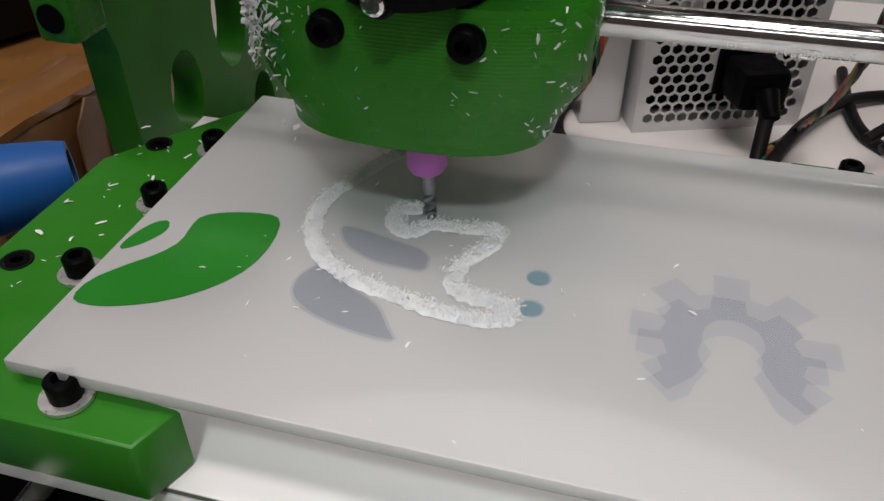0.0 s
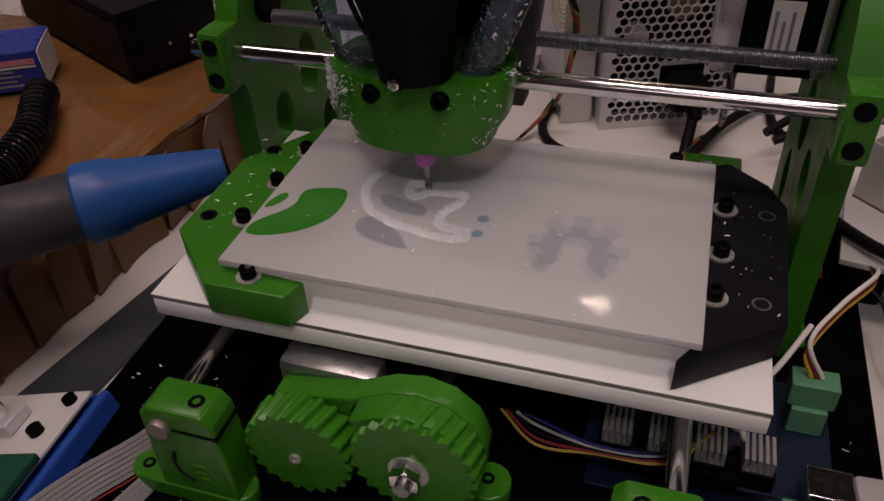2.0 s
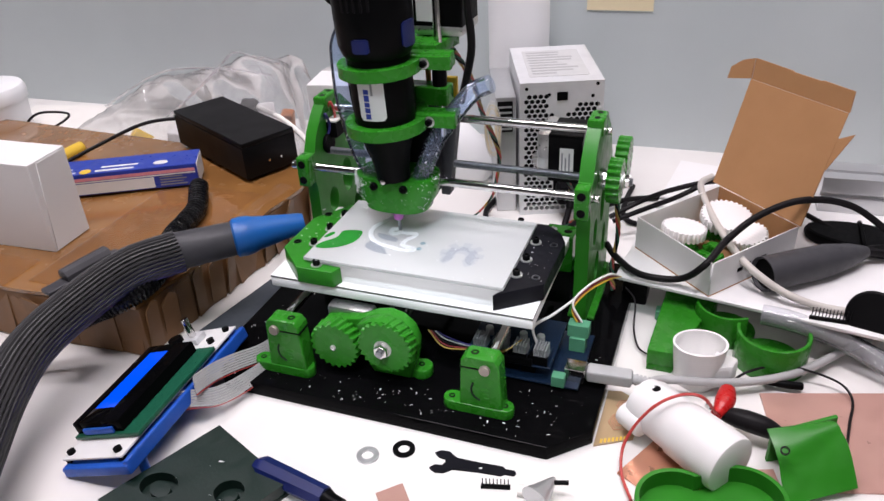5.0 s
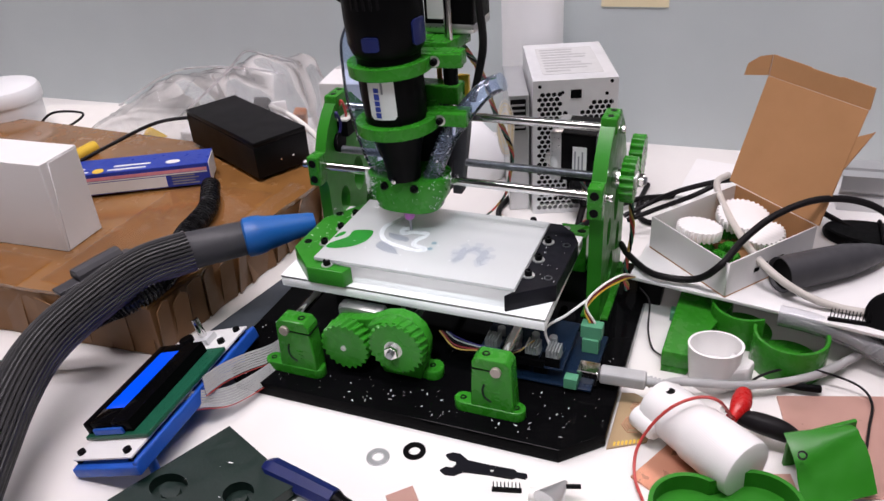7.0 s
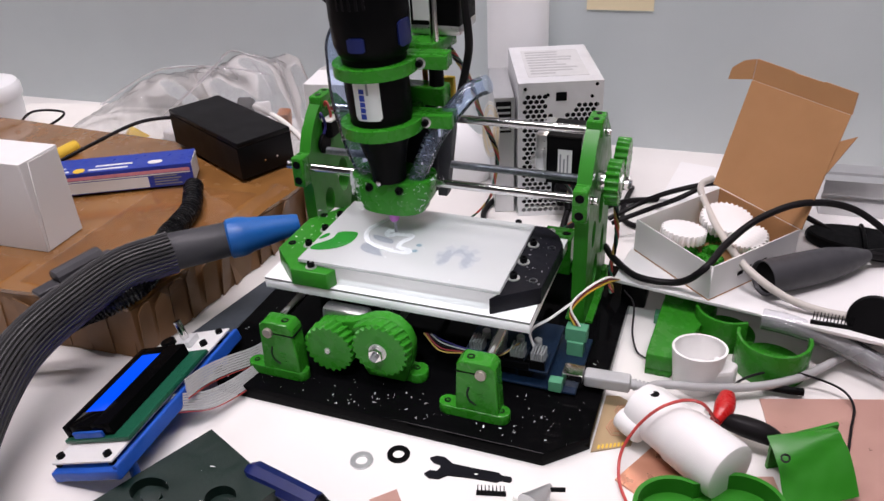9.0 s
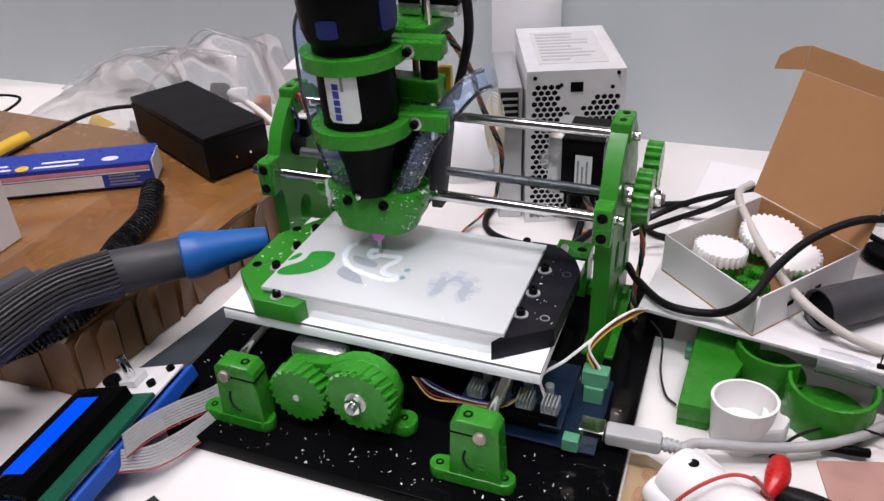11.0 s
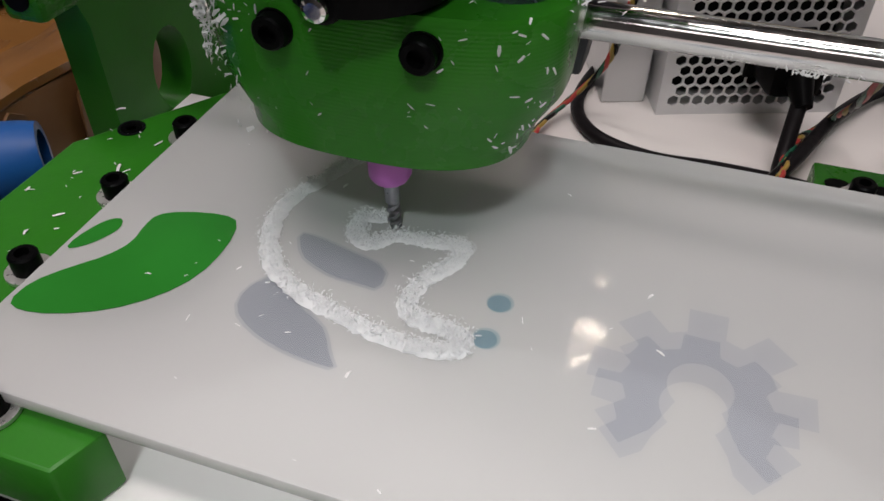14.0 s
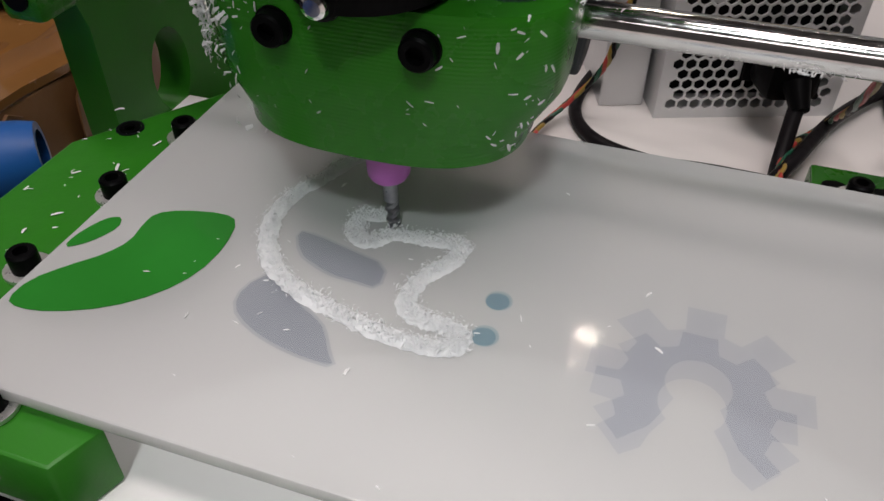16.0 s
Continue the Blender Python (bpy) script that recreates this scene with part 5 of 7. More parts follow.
for k, (xa, xb) in enumerate(((-0.165, -0.125), (-0.160, -0.130), (-0.105, -0.065), (-0.100, -0.062))):
    part("print_bar", box(xa, xb, 0.004 + 0.009 * (k % 2), 0.0075 + 0.009 * (k % 2), 0.0245, 0.0248), LABEL, bl)
for k in range(4):
    part("print_bar", box(-0.040, -0.012 - 0.004 * (k % 2), -0.0004, 0, 0.003 + 0.003 * k, 0.0042 + 0.003 * k), LABEL_INK, bl)
part("end_flap", box(0, 0.0006, 0.003, 0.037, 0.001, 0.0235), CARD_WHITE, bl)

bb = thing("black_enclosure", "matt black plastic project enclosure with two screws", "enclosure", Matrix.Translation((-0.2590, 0.2335, 0.0560)) @ Matrix.Rotation(radians(153.0), 4, "Z"))
part("shell", box(0, 0.158, -0.066, 0, 0, 0.036, 0.0012), BLACK_MATT, bb)
part("lid", box(0.0003, 0.1577, -0.0657, -0.0003, 0.0363, 0.0415, 0.0010), BLACK_MATT, bb)
for k in (0.03, 0.045):
    part("screw", cyl((-0.0004, -k, 0.014), (0.0004, -k, 0.014), 0.0012, n=10), STEEL, bb)

mat_pts = [(-0.335 + 0.150 * math.cos(t) * math.cos(0.45) - 0.075 * math.sin(t) * math.sin(0.45), 0.262 + 0.150 * math.cos(t) * math.sin(0.45) + 0.075 * math.sin(t) * math.cos(0.45)) for t in [2 * math.pi * i / 40 for i in range(40)]]
mat_pts = [(x, min(y, 0.318)) for x, y in mat_pts]
bundle = thing("cable_bundle", "black cable coiled into a bundle on the white board", "cable bundle", at=(0.348, 0.292, 0.0369))
for k in range(4):
    rx_, ry_, z_ = 0.046 - 0.006 * k, 0.021 - 0.004 * k, 0.0400 + 0.0028 * (k % 2)
    part("coil", tube([(0.348 + rx_ * math.cos(0.2618 * q) + 0.003 * math.sin(2.1 * k), 0.292 + ry_ * math.sin(0.2618 * q) - 0.14 * rx_ * math.cos(0.2618 * q), z_ + 0.0012 * math.sin(0.7854 * q + k)) for q in range(25)], 0.0030, 10, 3), BLACK_CABLE, bundle)
part("tie", tube([(0.3455, 0.264, 0.0375), (0.3455, 0.2680, 0.0470), (0.3455, 0.292, 0.0490), (0.3455, 0.3160, 0.0470), (0.3455, 0.320, 0.0375)], 0.0018, 8, 4), BLACK, bundle, "black tie round the coil")

# bag of parts
bag = thing("plastic_bag", "crumpled clear plastic bag of loose parts", "plastic bag", at=(-0.42, 0.38, 0))
ridge = ((-0.70, 0.004), (-0.63, 0.030), (-0.57, 0.064), (-0.51, 0.096), (-0.41, 0.114), (-0.375, 0.138), (-0.324, 0.126), (-0.305, 0.130), (-0.292, 0.085), (-0.28, 0.030))


def outline(x):
    """Height of the bag's ridge along x."""
    for (a, ha), (b, hb_) in zip(ridge, ridge[1:]):
        if a <= x <= b:
            return ha + (hb_ - ha) * (x - a) / (b - a)
    return 0.03


bm = bmesh.new()
NU, NV = 110, 30
gg = []
for i in range(NU + 1):
    rowv = []
    for j in range(NV + 1):
        u, v = i / NU, j / NV
        x = -0.69 + 0.41 * u
        hgt = outline(x)
        prof = math.sin(math.pi * v) ** 0.55
        fold = noise.noise((u * 7, v * 3, 2.0)) * 0.011 + noise.noise((u * 34, v * 11, 3.0)) * 0.0014 + abs(noise.noise((u * 13, v * 5, 7.0))) * 0.007 - 0.003
        y = 0.345 + 0.15 * v + 0.012 * noise.noise((u * 9, v * 4, 4.0))
        rowv.append(bm.verts.new((x + 0.010 * noise.noise((u * 8, v * 8, 9.0)), y, max(0.003, hgt * prof + fold * prof))))
    gg.append(rowv)
for i in range(NU):
    for j in range(NV):
        bm.faces.new((gg[i][j], gg[i + 1][j], gg[i + 1][j + 1], gg[i][j + 1]))
part("film", bm, FILM, bag, "clear crinkled film")
for sl in ([(-0.60, 0.405, 0.050), (-0.52, 0.415, 0.094), (-0.47, 0.418, 0.108), (-0.40, 0.420, 0.112), (-0.33, 0.42, 0.108)], [(-0.50, 0.40, 0.040), (-0.44, 0.405, 0.085), (-0.40, 0.41, 0.118), (-0.375, 0.412, 0.137), (-0.345, 0.412, 0.132), (-0.312, 0.412, 0.127)],
           [(-0.408, 0.405, 0.115), (-0.400, 0.402, 0.090), (-0.385, 0.400, 0.062)], [(-0.310, 0.412, 0.130), (-0.300, 0.41, 0.105), (-0.293, 0.405, 0.075)], [(-0.345, 0.41, 0.128), (-0.325, 0.405, 0.100), (-0.315, 0.402, 0.070)]):
    part("folded_edge", ribbon(sl, 0.0035, 0.0006, (0.2, -0.5, 0.8), 8), SEAM, bag, "bright folded edge of the film")
for nm, c, sz, mm in (("orange_part", (-0.305, 0.40, 0.055), (0.016, 0.02, 0.03), ORANGE), ("white_part", (-0.335, 0.40, 0.070), (0.022, 0.02, 0.016), WHITE_PLA), ("black_part", (-0.352, 0.39, 0.072), (0.012, 0.02, 0.026), BLACK),
                      ("red_part", (-0.42, 0.40, 0.03), (0.03, 0.03, 0.03), RED_WIRE), ("white_part", (-0.47, 0.40, 0.02), (0.04, 0.03, 0.02), WHITE_PLA), ("yellow_part", (-0.53, 0.385, 0.018), (0.03, 0.02, 0.015), YELLOW),
                      ("pink_part", (-0.39, 0.41, 0.05), (0.028, 0.03, 0.02), COPPER_PINK), ("grey_part", (-0.33, 0.395, 0.045), (0.03, 0.02, 0.012), ALU), ("orange_part", (-0.44, 0.385, 0.03), (0.02, 0.02, 0.016), ORANGE)):
    part(nm, moved(box(-0.5, 0.5, -0.5, 0.5, -0.5, 0.5, 0.15), Matrix.Translation(c) @ Matrix.Rotation(c[0] * 40, 4, (0.3, 0.4, 1)) @ Matrix.Diagonal((*sz, 1))), mm, bag)

solo("yellow_tube", tube([(-0.5019, 0.1952, 0.0600), (-0.5052, 0.2208, 0.0610), (-0.5063, 0.2565, 0.0600)], 0.0075, 14, 4), YELLOW, "yellow capped plastic tube on the cardboard box", "tube")
solo("white_slab", moved(box(-0.14, 0.14, -0.08, 0.08, 0, 0.018, 0.003), Matrix.Translation((-0.64, 0.41, 0)) @ Matrix.Rotation(radians(12), 4, "Z")), PAPER, "off-white flat foam slab on the table", "slab")
jar = thing("white_tub", "white plastic tub with a rounded lid", "tub", at=(-0.735, 0.345, 0))
part("tub", lathe([(0.050, 0), (0.052, 0.003), (0.056, 0.085), (0.0002, 0.085)], 40, Matrix.Translation((-0.744, 0.345, 0.0)) @ Matrix.Scale(0.86, 4)), WHITE_POLY, jar)
part("lid", lathe([(0.058, 0.080), (0.059, 0.083), (0.059, 0.096), (0.055, 0.103), (0.040, 0.108), (0.0002, 0.109)], 40, Matrix.Translation((-0.744, 0.345, 0.0)) @ Matrix.Scale(0.86, 4)), WHITE_POLY, jar)
solo("thin_cable", tube([(-0.675, 0.315, 0.012), (-0.680, 0.335, 0.040), (-0.665, 0.350, 0.055), (-0.630, 0.365, 0.052), (-0.635, 0.352, 0.042), (-0.685, 0.330, 0.020)], 0.0017, 8), BLACK_CABLE, "thin black cable looped beside the tub", "cable")
solo("thin_cable", tube([(-0.50, 0.20, 0.056), (-0.47, 0.245, 0.070), (-0.43, 0.29, 0.085), (-0.38, 0.315, 0.086), (-0.345, 0.32, 0.084)], 0.0022, 8), BLACK_CABLE, "black lead running to the black enclosure", "cable")
solo("white_cable", tube([(-0.335, 0.385, 0.078), (-0.29, 0.362, 0.076), (-0.25, 0.340, 0.066), (-0.222, 0.320, 0.050), (-0.200, 0.300, 0.020), (-0.17, 0.29, 0.004)], 0.0032, 10), PAPER, "off-white cable behind the black enclosure", "cable")

# vacuum hose with its blue nozzle
vac = thing("vacuum_hose", "dark grey vacuum hose with a blue nozzle beside the bed", "vacuum hose", at=(-0.235, 0.0, 0.0))
tip, nb = Vector((-0.1245, 0.1160, 0.0850)), Vector((-0.1690, 0.0800, 0.0830))
way = (tip - nb).normalized()
turn = Matrix.Translation(nb) @ way.to_track_quat("Z", "Y").to_matrix().to_4x4()
ln = (tip - nb).length + 0.003
part("nozzle", lathe([(0.0145, -0.002), (0.0172, 0.0), (0.0174, 0.008), (0.0165, 0.014), (0.0150, 0.018), (0.0092, ln - 0.004), (0.0082, ln), (0.0062, ln), (0.010, 0.01)], 36, turn), BLUE, vac, "blue plastic crevice nozzle")
c0 = nb - way * 0.052
part("cuff", cyl(nb - way * 0.001, c0, 0.0150, 0.0165, 36, 0.0008), CUFF_GREY, vac, "plain grey cuff")
hp = [tuple(c0 + way * 0.004), (-0.2322, 0.0173, 0.0790), (-0.2459, -0.0289, 0.0720), (-0.2506, -0.0756, 0.0640), (-0.2404, -0.1188, 0.0550), (-0.2170, -0.1691, 0.0450), (-0.1827, -0.2319, 0.0350)]
hose = tube(hp, 0.0180, 96, 14, True)
lines = spline(hp, 14)
for i, v in enumerate(hose.verts):
    c = lines[min(i // 96, len(lines) - 1)]
    v.co = c + (v.co - c) * (0.90 if i % 3 == 0 else 1.0)
part("hose", hose, HOSE_GREY, vac, "ribbed grey hose")
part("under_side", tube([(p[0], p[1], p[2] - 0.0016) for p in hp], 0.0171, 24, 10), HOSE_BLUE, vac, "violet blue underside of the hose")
clip_a, clip_b = Vector((-0.2770, -0.0340, 0.0840)), Vector((-0.2565, 0.0330, 0.0880))
cw = (clip_b - clip_a).normalized()
clip_m = Matrix.Translation((clip_a + clip_b) / 2) @ cw.to_track_quat("X", "Z").to_matrix().to_4x4()
clip = part("clip", moved(prism([(-0.0080, -0.0040), (0.0070, -0.0040), (0.0066, 0.0010), (0.0040, 0.0042), (0.0, 0.0050), (-0.0044, 0.0040), (-0.0072, 0.0008)], -0.016, 0.026, 0.0008, YZ), clip_m), CUFF_GREY, vac, "grey cable clip on the hose")
part("clip_base", moved(box(-0.034, 0.036, -0.0070, 0.0060, -0.0080, -0.0042, 0.0012), clip_m), CUFF_GREY, clip)
corr = [(-0.2908, 0.1910, 0.0625), (-0.2663, 0.1531, 0.0625), (-0.2580, 0.1220, 0.0625), (-0.2540, 0.1000, 0.0625), (-0.2420, 0.0720, 0.0630), (-0.2270, 0.0430, 0.0640), (-0.2230, 0.0180, 0.0625), (-0.2360, -0.0040, 0.0570), (-0.2560, -0.0150, 0.0500), (-0.2830, -0.0335, 0.0360), (-0.3060, -0.0500, 0.0220), (-0.3250, -0.0680, 0.0130), (-0.3400, -0.0950, 0.0115)]
ch = thing("corrugated_hose", "thin black corrugated hose under the vacuum hose", "hose", at=(-0.25, 0.03, 0))
part("hose", tube(corr, 0.0092, 18, 40, True, lambda k: 1.10 if int(k * 400 + 0.5) % 4 < 2 else 0.80), HOSE_BLACK, ch)
part("end_fitting", cyl((-0.2908, 0.1910, 0.0625), (-0.2940, 0.1965, 0.0625), 0.0100, n=20, r=0.0008), BLACK_MATT, ch, "smooth black end fitting")

# grey flat bar between box and machine
solo("flat_bar", prism([(-0.205, 0.020), (-0.172, 0.012), (-0.1585, 0.150), (-0.150, 0.250), (-0.170, 0.255), (-0.180, 0.150)], 0.0, 0.003, 0.0004), BAR_GREY, "flat dark grey bar lying beside the machine", "bar")

# display unit
LM = Matrix.Translation((-0.1915, -0.1296, 0.0122)) @ Matrix.Rotation(0.3047, 4, Vector((0.0056, -0.2996, 0.0559)).normalized()) @ Matrix.Scale(1.03, 4)
SCREEN = bpy.data.materials.new("lit_blue_screen")
SCREEN.use_nodes = True
sb = SCREEN.node_tree.nodes["Principled BSDF"]
sb.inputs["Base Color"].default_value, sb.inputs["Roughness"].default_value = (0.0, 0.02, 0.3, 1), 0.1
sb.inputs["Emission Color"].default_value, sb.inputs["Emission Strength"].default_value = (0.0, 0.10, 1.0, 1), 0.9
lcd = thing("display_unit", "lit blue character display on a blue case, tilted on the table", "display", LM)
part("case", box(-0.001, 0.0585, -0.003, 0.153, -0.010, -0.003, 0.002), BLUE_CASE, lcd, "blue printed case")
part("case_rim", join(box(0.0560, 0.0605, -0.003, 0.153, -0.0115, -0.001, 0.0015), box(-0.001, 0.0605, -0.0045, -0.0005, -0.0115, -0.0035, 0.0015)), BLUE_CASE, lcd)
for ly in (0.012, 0.128):
    part("stand_leg", cyl((0.0560, ly, -0.0095), (0.0518, ly, -0.0255), 0.0035, n=12), BLUE_CASE, lcd)
for fx, fy in ((0.004, 0.002), (0.052, 0.002)):
    part("rubber_foot", cyl((fx, fy, -0.0125), (fx, fy, -0.0100), 0.0032, n=14), BLACK, lcd, "black rubber foot")
part("circuit_board", box(0, 0.0555, 0, 0.150, 0.0, 0.0016, 0.0004), LABEL, lcd, "white face of the controller board")
for a, b in ((0.001, 0.001), (0.05, 0.001), (0.001, 0.134), (0.05, 0.134)):
    part("spacer", box(a, a + 0.004, b, b + 0.004, -0.0031, -0.0001), BLACK, lcd)
part("module_board", box(-0.002, 0.0580, 0.018, 0.116, 0.0024, 0.0056, 0.0003), PCB_GREEN, lcd, "green display module board")
part("bezel", join(box(-0.001, 0.0060, 0.0210, 0.113, 0.0057, 0.0150, 0.0006), box(0.0260, 0.0430, 0.0210, 0.113, 0.0057, 0.0150, 0.0006), box(0.0061, 0.0259, 0.0210, 0.0370, 0.0057, 0.0150, 0.0006), box(0.0061, 0.0259, 0.1045, 0.113, 0.0057, 0.0150, 0.0006)), GLOSS_BLACK, lcd, "black display bezel")
part("screen", box(0.0062, 0.0258, 0.0372, 0.1043, 0.0057, 0.0142), SCREEN, lcd, "lit blue display")
part("backlight", box(0.008, 0.036, 0.0185, 0.0208, 0.0058, 0.0110, 0.0008), BLUE_CASE, lcd, "blue backlight edge")
for a, b in ((0.004, 0.006), (0.048, 0.006), (0.049, 0.1445)):
    part("screw", cyl((a, b, 0.0016), (a, b, 0.0044), 0.0028, n=12), BLACK, lcd, "black plastic screw")
part("knob_body", box(0.018, 0.032, 0.127, 0.140, 0.0017, 0.0070, 0.0006), GALV, lcd, "metal encoder body")
part("knob_shaft", cyl((0.025, 0.1335, 0.007), (0.025, 0.1335, 0.024), 0.0031, n=18, r=0.0005), STEEL, lcd, "steel encoder shaft")
part("button", cyl((0.044, 0.129, 0.0016), (0.044, 0.129, 0.0050), 0.003, n=12), BLACK, lcd, "black push button")
part("buzzer", cyl((0.007, 0.132, 0.0017), (0.007, 0.132, 0.0080), 0.006, n=20, r=0.0006), BLACK, lcd, "black buzzer")
for k in range(2):
    cable = thing("ribbon_cable", "grey flat ribbon cable with a red edge, from display to machine", "ribbon cable", at=(-0.13, 0.0, 0.0))
    pts = ([(-0.1294, -0.0527, 0.0340), (-0.1284, -0.0318, 0.0300), (-0.1242, -0.0094, 0.0240), (-0.1156, 0.0188, 0.0160), (-0.1133, 0.0472, 0.0120)] if k == 0 else
           [(-0.1443, -0.0650, 0.0240), (-0.1340, -0.0556, 0.0220), (-0.1206, -0.0434, 0.0180), (-0.1134, -0.0235, 0.0140), (-0.1064, 0.0026, 0.0120), (-0.0998, 0.0288, 0.0120)])
    off = Vector((-0.39, 0.46, 0.79))
    for j in range(8):
        d = off.normalized() * (j - 3.5) * 0.00195
        part("strand", ribbon([Vector(p) + d for p in pts], 0.0006 if j == 0 else 0.0016, 0.0009, off, 7), RED_WIRE if j == 0 else GREY_CABLE, cable)

# block of dark wax with two pockets
BM_ = Matrix.Translation((-0.102, -0.0652, 0)) @ Matrix.Rotation(radians(-24.0), 4, "Z")
wax = thing("wax_block", "dark green machinable wax block with two cut hollows", "wax block", BM_)
A1, A2 = oval(0.0165, -0.0600, 0.0140, 0.0108, 25), oval(0.0585, -0.0310, 0.0108, 0.0100, 20)
part("block", with_holes([(-0.003, -0.0945), (0.081, -0.0945), (0.081, 0.0), (-0.003, 0.0)], [A1, A2], 0.004, 0.012, Matrix.Identity(4)), WAX, wax)
part("pocket_floor", box(-0.003, 0.081, -0.0945, 0.0, 0.0, 0.0039), WAX, wax)
part("pocket_step", moved(lathe([(0.013, 0.004), (0.0125, 0.008), (0.0002, 0.0085)], 24), Matrix.Translation((0.0165, -0.060, 0)) @ Matrix.Diagonal((0.7, 0.5, 1, 1))), WAX, wax)
part("pocket_step", moved(lathe([(0.006, 0.004), (0.005, 0.0075), (0.0002, 0.008)], 16), Matrix.Translation((0.0585, -0.031, 0))), WAX, wax)
rnd = random.Random(21)
flakes("swarf", [((0.02 + 0.05 * rnd.random(), -0.075 + 0.07 * rnd.random(), 0.0121), (0, 0, 1)) for _ in range(9)], 0.0022, CHIP, wax, "white chips on the block", 22, 0.2)

drv = thing("screwdriver", "screwdriver with a dark blue handle and black end", "screwdriver", at=(-0.02, -0.085, 0))
part("handle", tube([(-0.0583, -0.0821, 0.0085), (-0.0279, -0.0876, 0.0085), (0.0015, -0.0930, 0.0080)], 0.0092, 8, 10, True, lambda k: min(1.0, 0.62 + 4.0 * k) * (1.0 - 0.16 * k)), NAVY, drv, "dark blue faceted handle")
drv.location += Vector((0.0, -0.006, 0.0))
part("end_cap", tube([(0.0018, -0.0931, 0.0080), (0.0058, -0.0943, 0.0076), (0.0149, -0.0960, 0.0072)], 0.0068, 16, 4, True, lambda k: 1 - 0.25 * k), BLACK, drv, "black end")

for nm, c, mm, lb in (("flat_washer", (0.0086, -0.0488, 0.0007), ALU, "light steel washer lying on the table"), ("flat_washer", (0.0312, -0.0352, 0.0007), BLACK, "black washer lying on the table")):
    solo(nm, lathe([(0.0043, 0.0), (0.0082, 0.0), (0.0082, 0.0014), (0.0043, 0.0014)], 32, Matrix.Translation((c[0], c[1], 0.0)), True), mm, lb, "washer")
WR = Matrix.Translation((0.0650, -0.0385, 0)) @ Matrix.Rotation(radians(5.0), 4, "Z")
jaw = [(0.0, 0.0100), (-0.006, 0.0100), (-0.0100, 0.0070), (-0.0065, 0.0038), (-0.0015, 0.0030), (-0.0005, -0.0005), (-0.0020, -0.0038), (-0.0070, -0.0042), (-0.0102, -0.0078), (-0.006, -0.0105), (0.0005, -0.0098), (0.006, -0.0052),
       (0.024, -0.0040), (0.040, -0.0040), (0.0425, -0.0020), (0.049, -0.0020), (0.050, 0.0), (0.049, 0.0020), (0.0425, 0.0020), (0.040, 0.0040), (0.024, 0.0042), (0.007, 0.0052)]
solo("flat_spanner", with_holes(jaw, [oval(0.0250, 0.0, 0.0017, 0.0017, 0, 12)], 0.0, 0.0018, WR), BLACK_PLA, "small flat black spanner lying on the table", "spanner")

# leads on the table behind the machine
mains = thing("mains_cable", "black mains lead looped on the table behind the machine", "cable", at=(0.03, 0.30, 0))
part("lead", tube([(0.0745, 0.3200, 0.0250), (0.0735, 0.3120, 0.0160), (0.0722, 0.3000, 0.0060), (0.0710, 0.2850, 0.0036), (0.0690, 0.2680, 0.0036)], 0.0034, 12, 8), BLACK_CABLE, mains)
part("loop", tube([(0.0300, 0.4600, 0.0034), (0.0050, 0.4250, 0.0034), (-0.0066, 0.3965, 0.0034), (-0.0175, 0.3600, 0.0034), (-0.0196, 0.3250, 0.0034), (-0.0075, 0.3020, 0.0034), (0.0182, 0.2914, 0.0034), (0.0480, 0.2922, 0.0034), (0.0790, 0.2905, 0.0034), (0.1050, 0.2840, 0.0034)], 0.0031, 12, 10), BLACK_CABLE, mains)
solo("power_cable", tube([(0.0640, 0.2790, 0.0034), (0.0763, 0.2980, 0.0100), (0.0960, 0.3445, 0.0100), (0.1220, 0.3860, 0.0060), (0.1530, 0.4060, 0.0034), (0.1900, 0.4180, 0.0034)], 0.0031, 12, 10), BLACK_CABLE, "black power cable lying behind the machine", "cable")
solo("power_cable", tube([(0.1255, 0.4300, 0.0032), (0.1235, 0.3900, 0.0034), (0.1255, 0.3600, 0.0034), (0.1340, 0.3440, 0.0034), (0.1500, 0.3390, 0.0034), (0.1680, 0.3370, 0.0034)], 0.0029, 12, 10), BLACK_CABLE, "black power cable lying behind the machine", "cable")
ribbon = thing("wire_coil", "cream ribbon wire coiled in nested loops beside the drive case", "wire coil", at=(-0.009, 0.325, 0.07))
for k in range(7):
    f = k / 7
    cx_, cz_, rx_, rz_ = -0.0100 + 0.0028 * f, 0.1010 + 0.0010 * f, 0.0086 * (1 - f) + 0.0006, 0.0310 * (1 - 0.72 * f)
    ring_ = [(cx_ + rx_ * math.cos(6.2832 * q / 24), 0.3250 - 0.0012 * k + 0.0006 * math.sin(q), cz_ + rz_ * math.sin(6.2832 * q / 24)) for q in range(25)]
    part("turn", tube(ring_, 0.00052, 8, 2), NOTE if k % 3 else PAPER, ribbon)

# ---- right of the machine ----
shelf = thing("white_board", "thin white board propped over printed parts", "board", at=(0.3, 0.25, 0))
part("board", prism([(0.1446, 0.1800), (0.3410, 0.1484), (0.62, 0.105), (0.66, 0.36), (0.175, 0.44)], 0.0338, 0.0368, 0.0004), CARD_WHITE, shelf)
part("prop", box(0.1500, 0.1720, 0.195, 0.225, 0.0, 0.0337, 0.002), BLACK, shelf, "black block under the board")
part("prop", box(0.42, 0.44, 0.20, 0.24, 0.0, 0.0337, 0.002), BLACK, shelf, "black block under the board")
part("prop", box(0.30, 0.33, 0.34, 0.37, 0.0, 0.0337, 0.002), BLACK, shelf, "black block under the board")

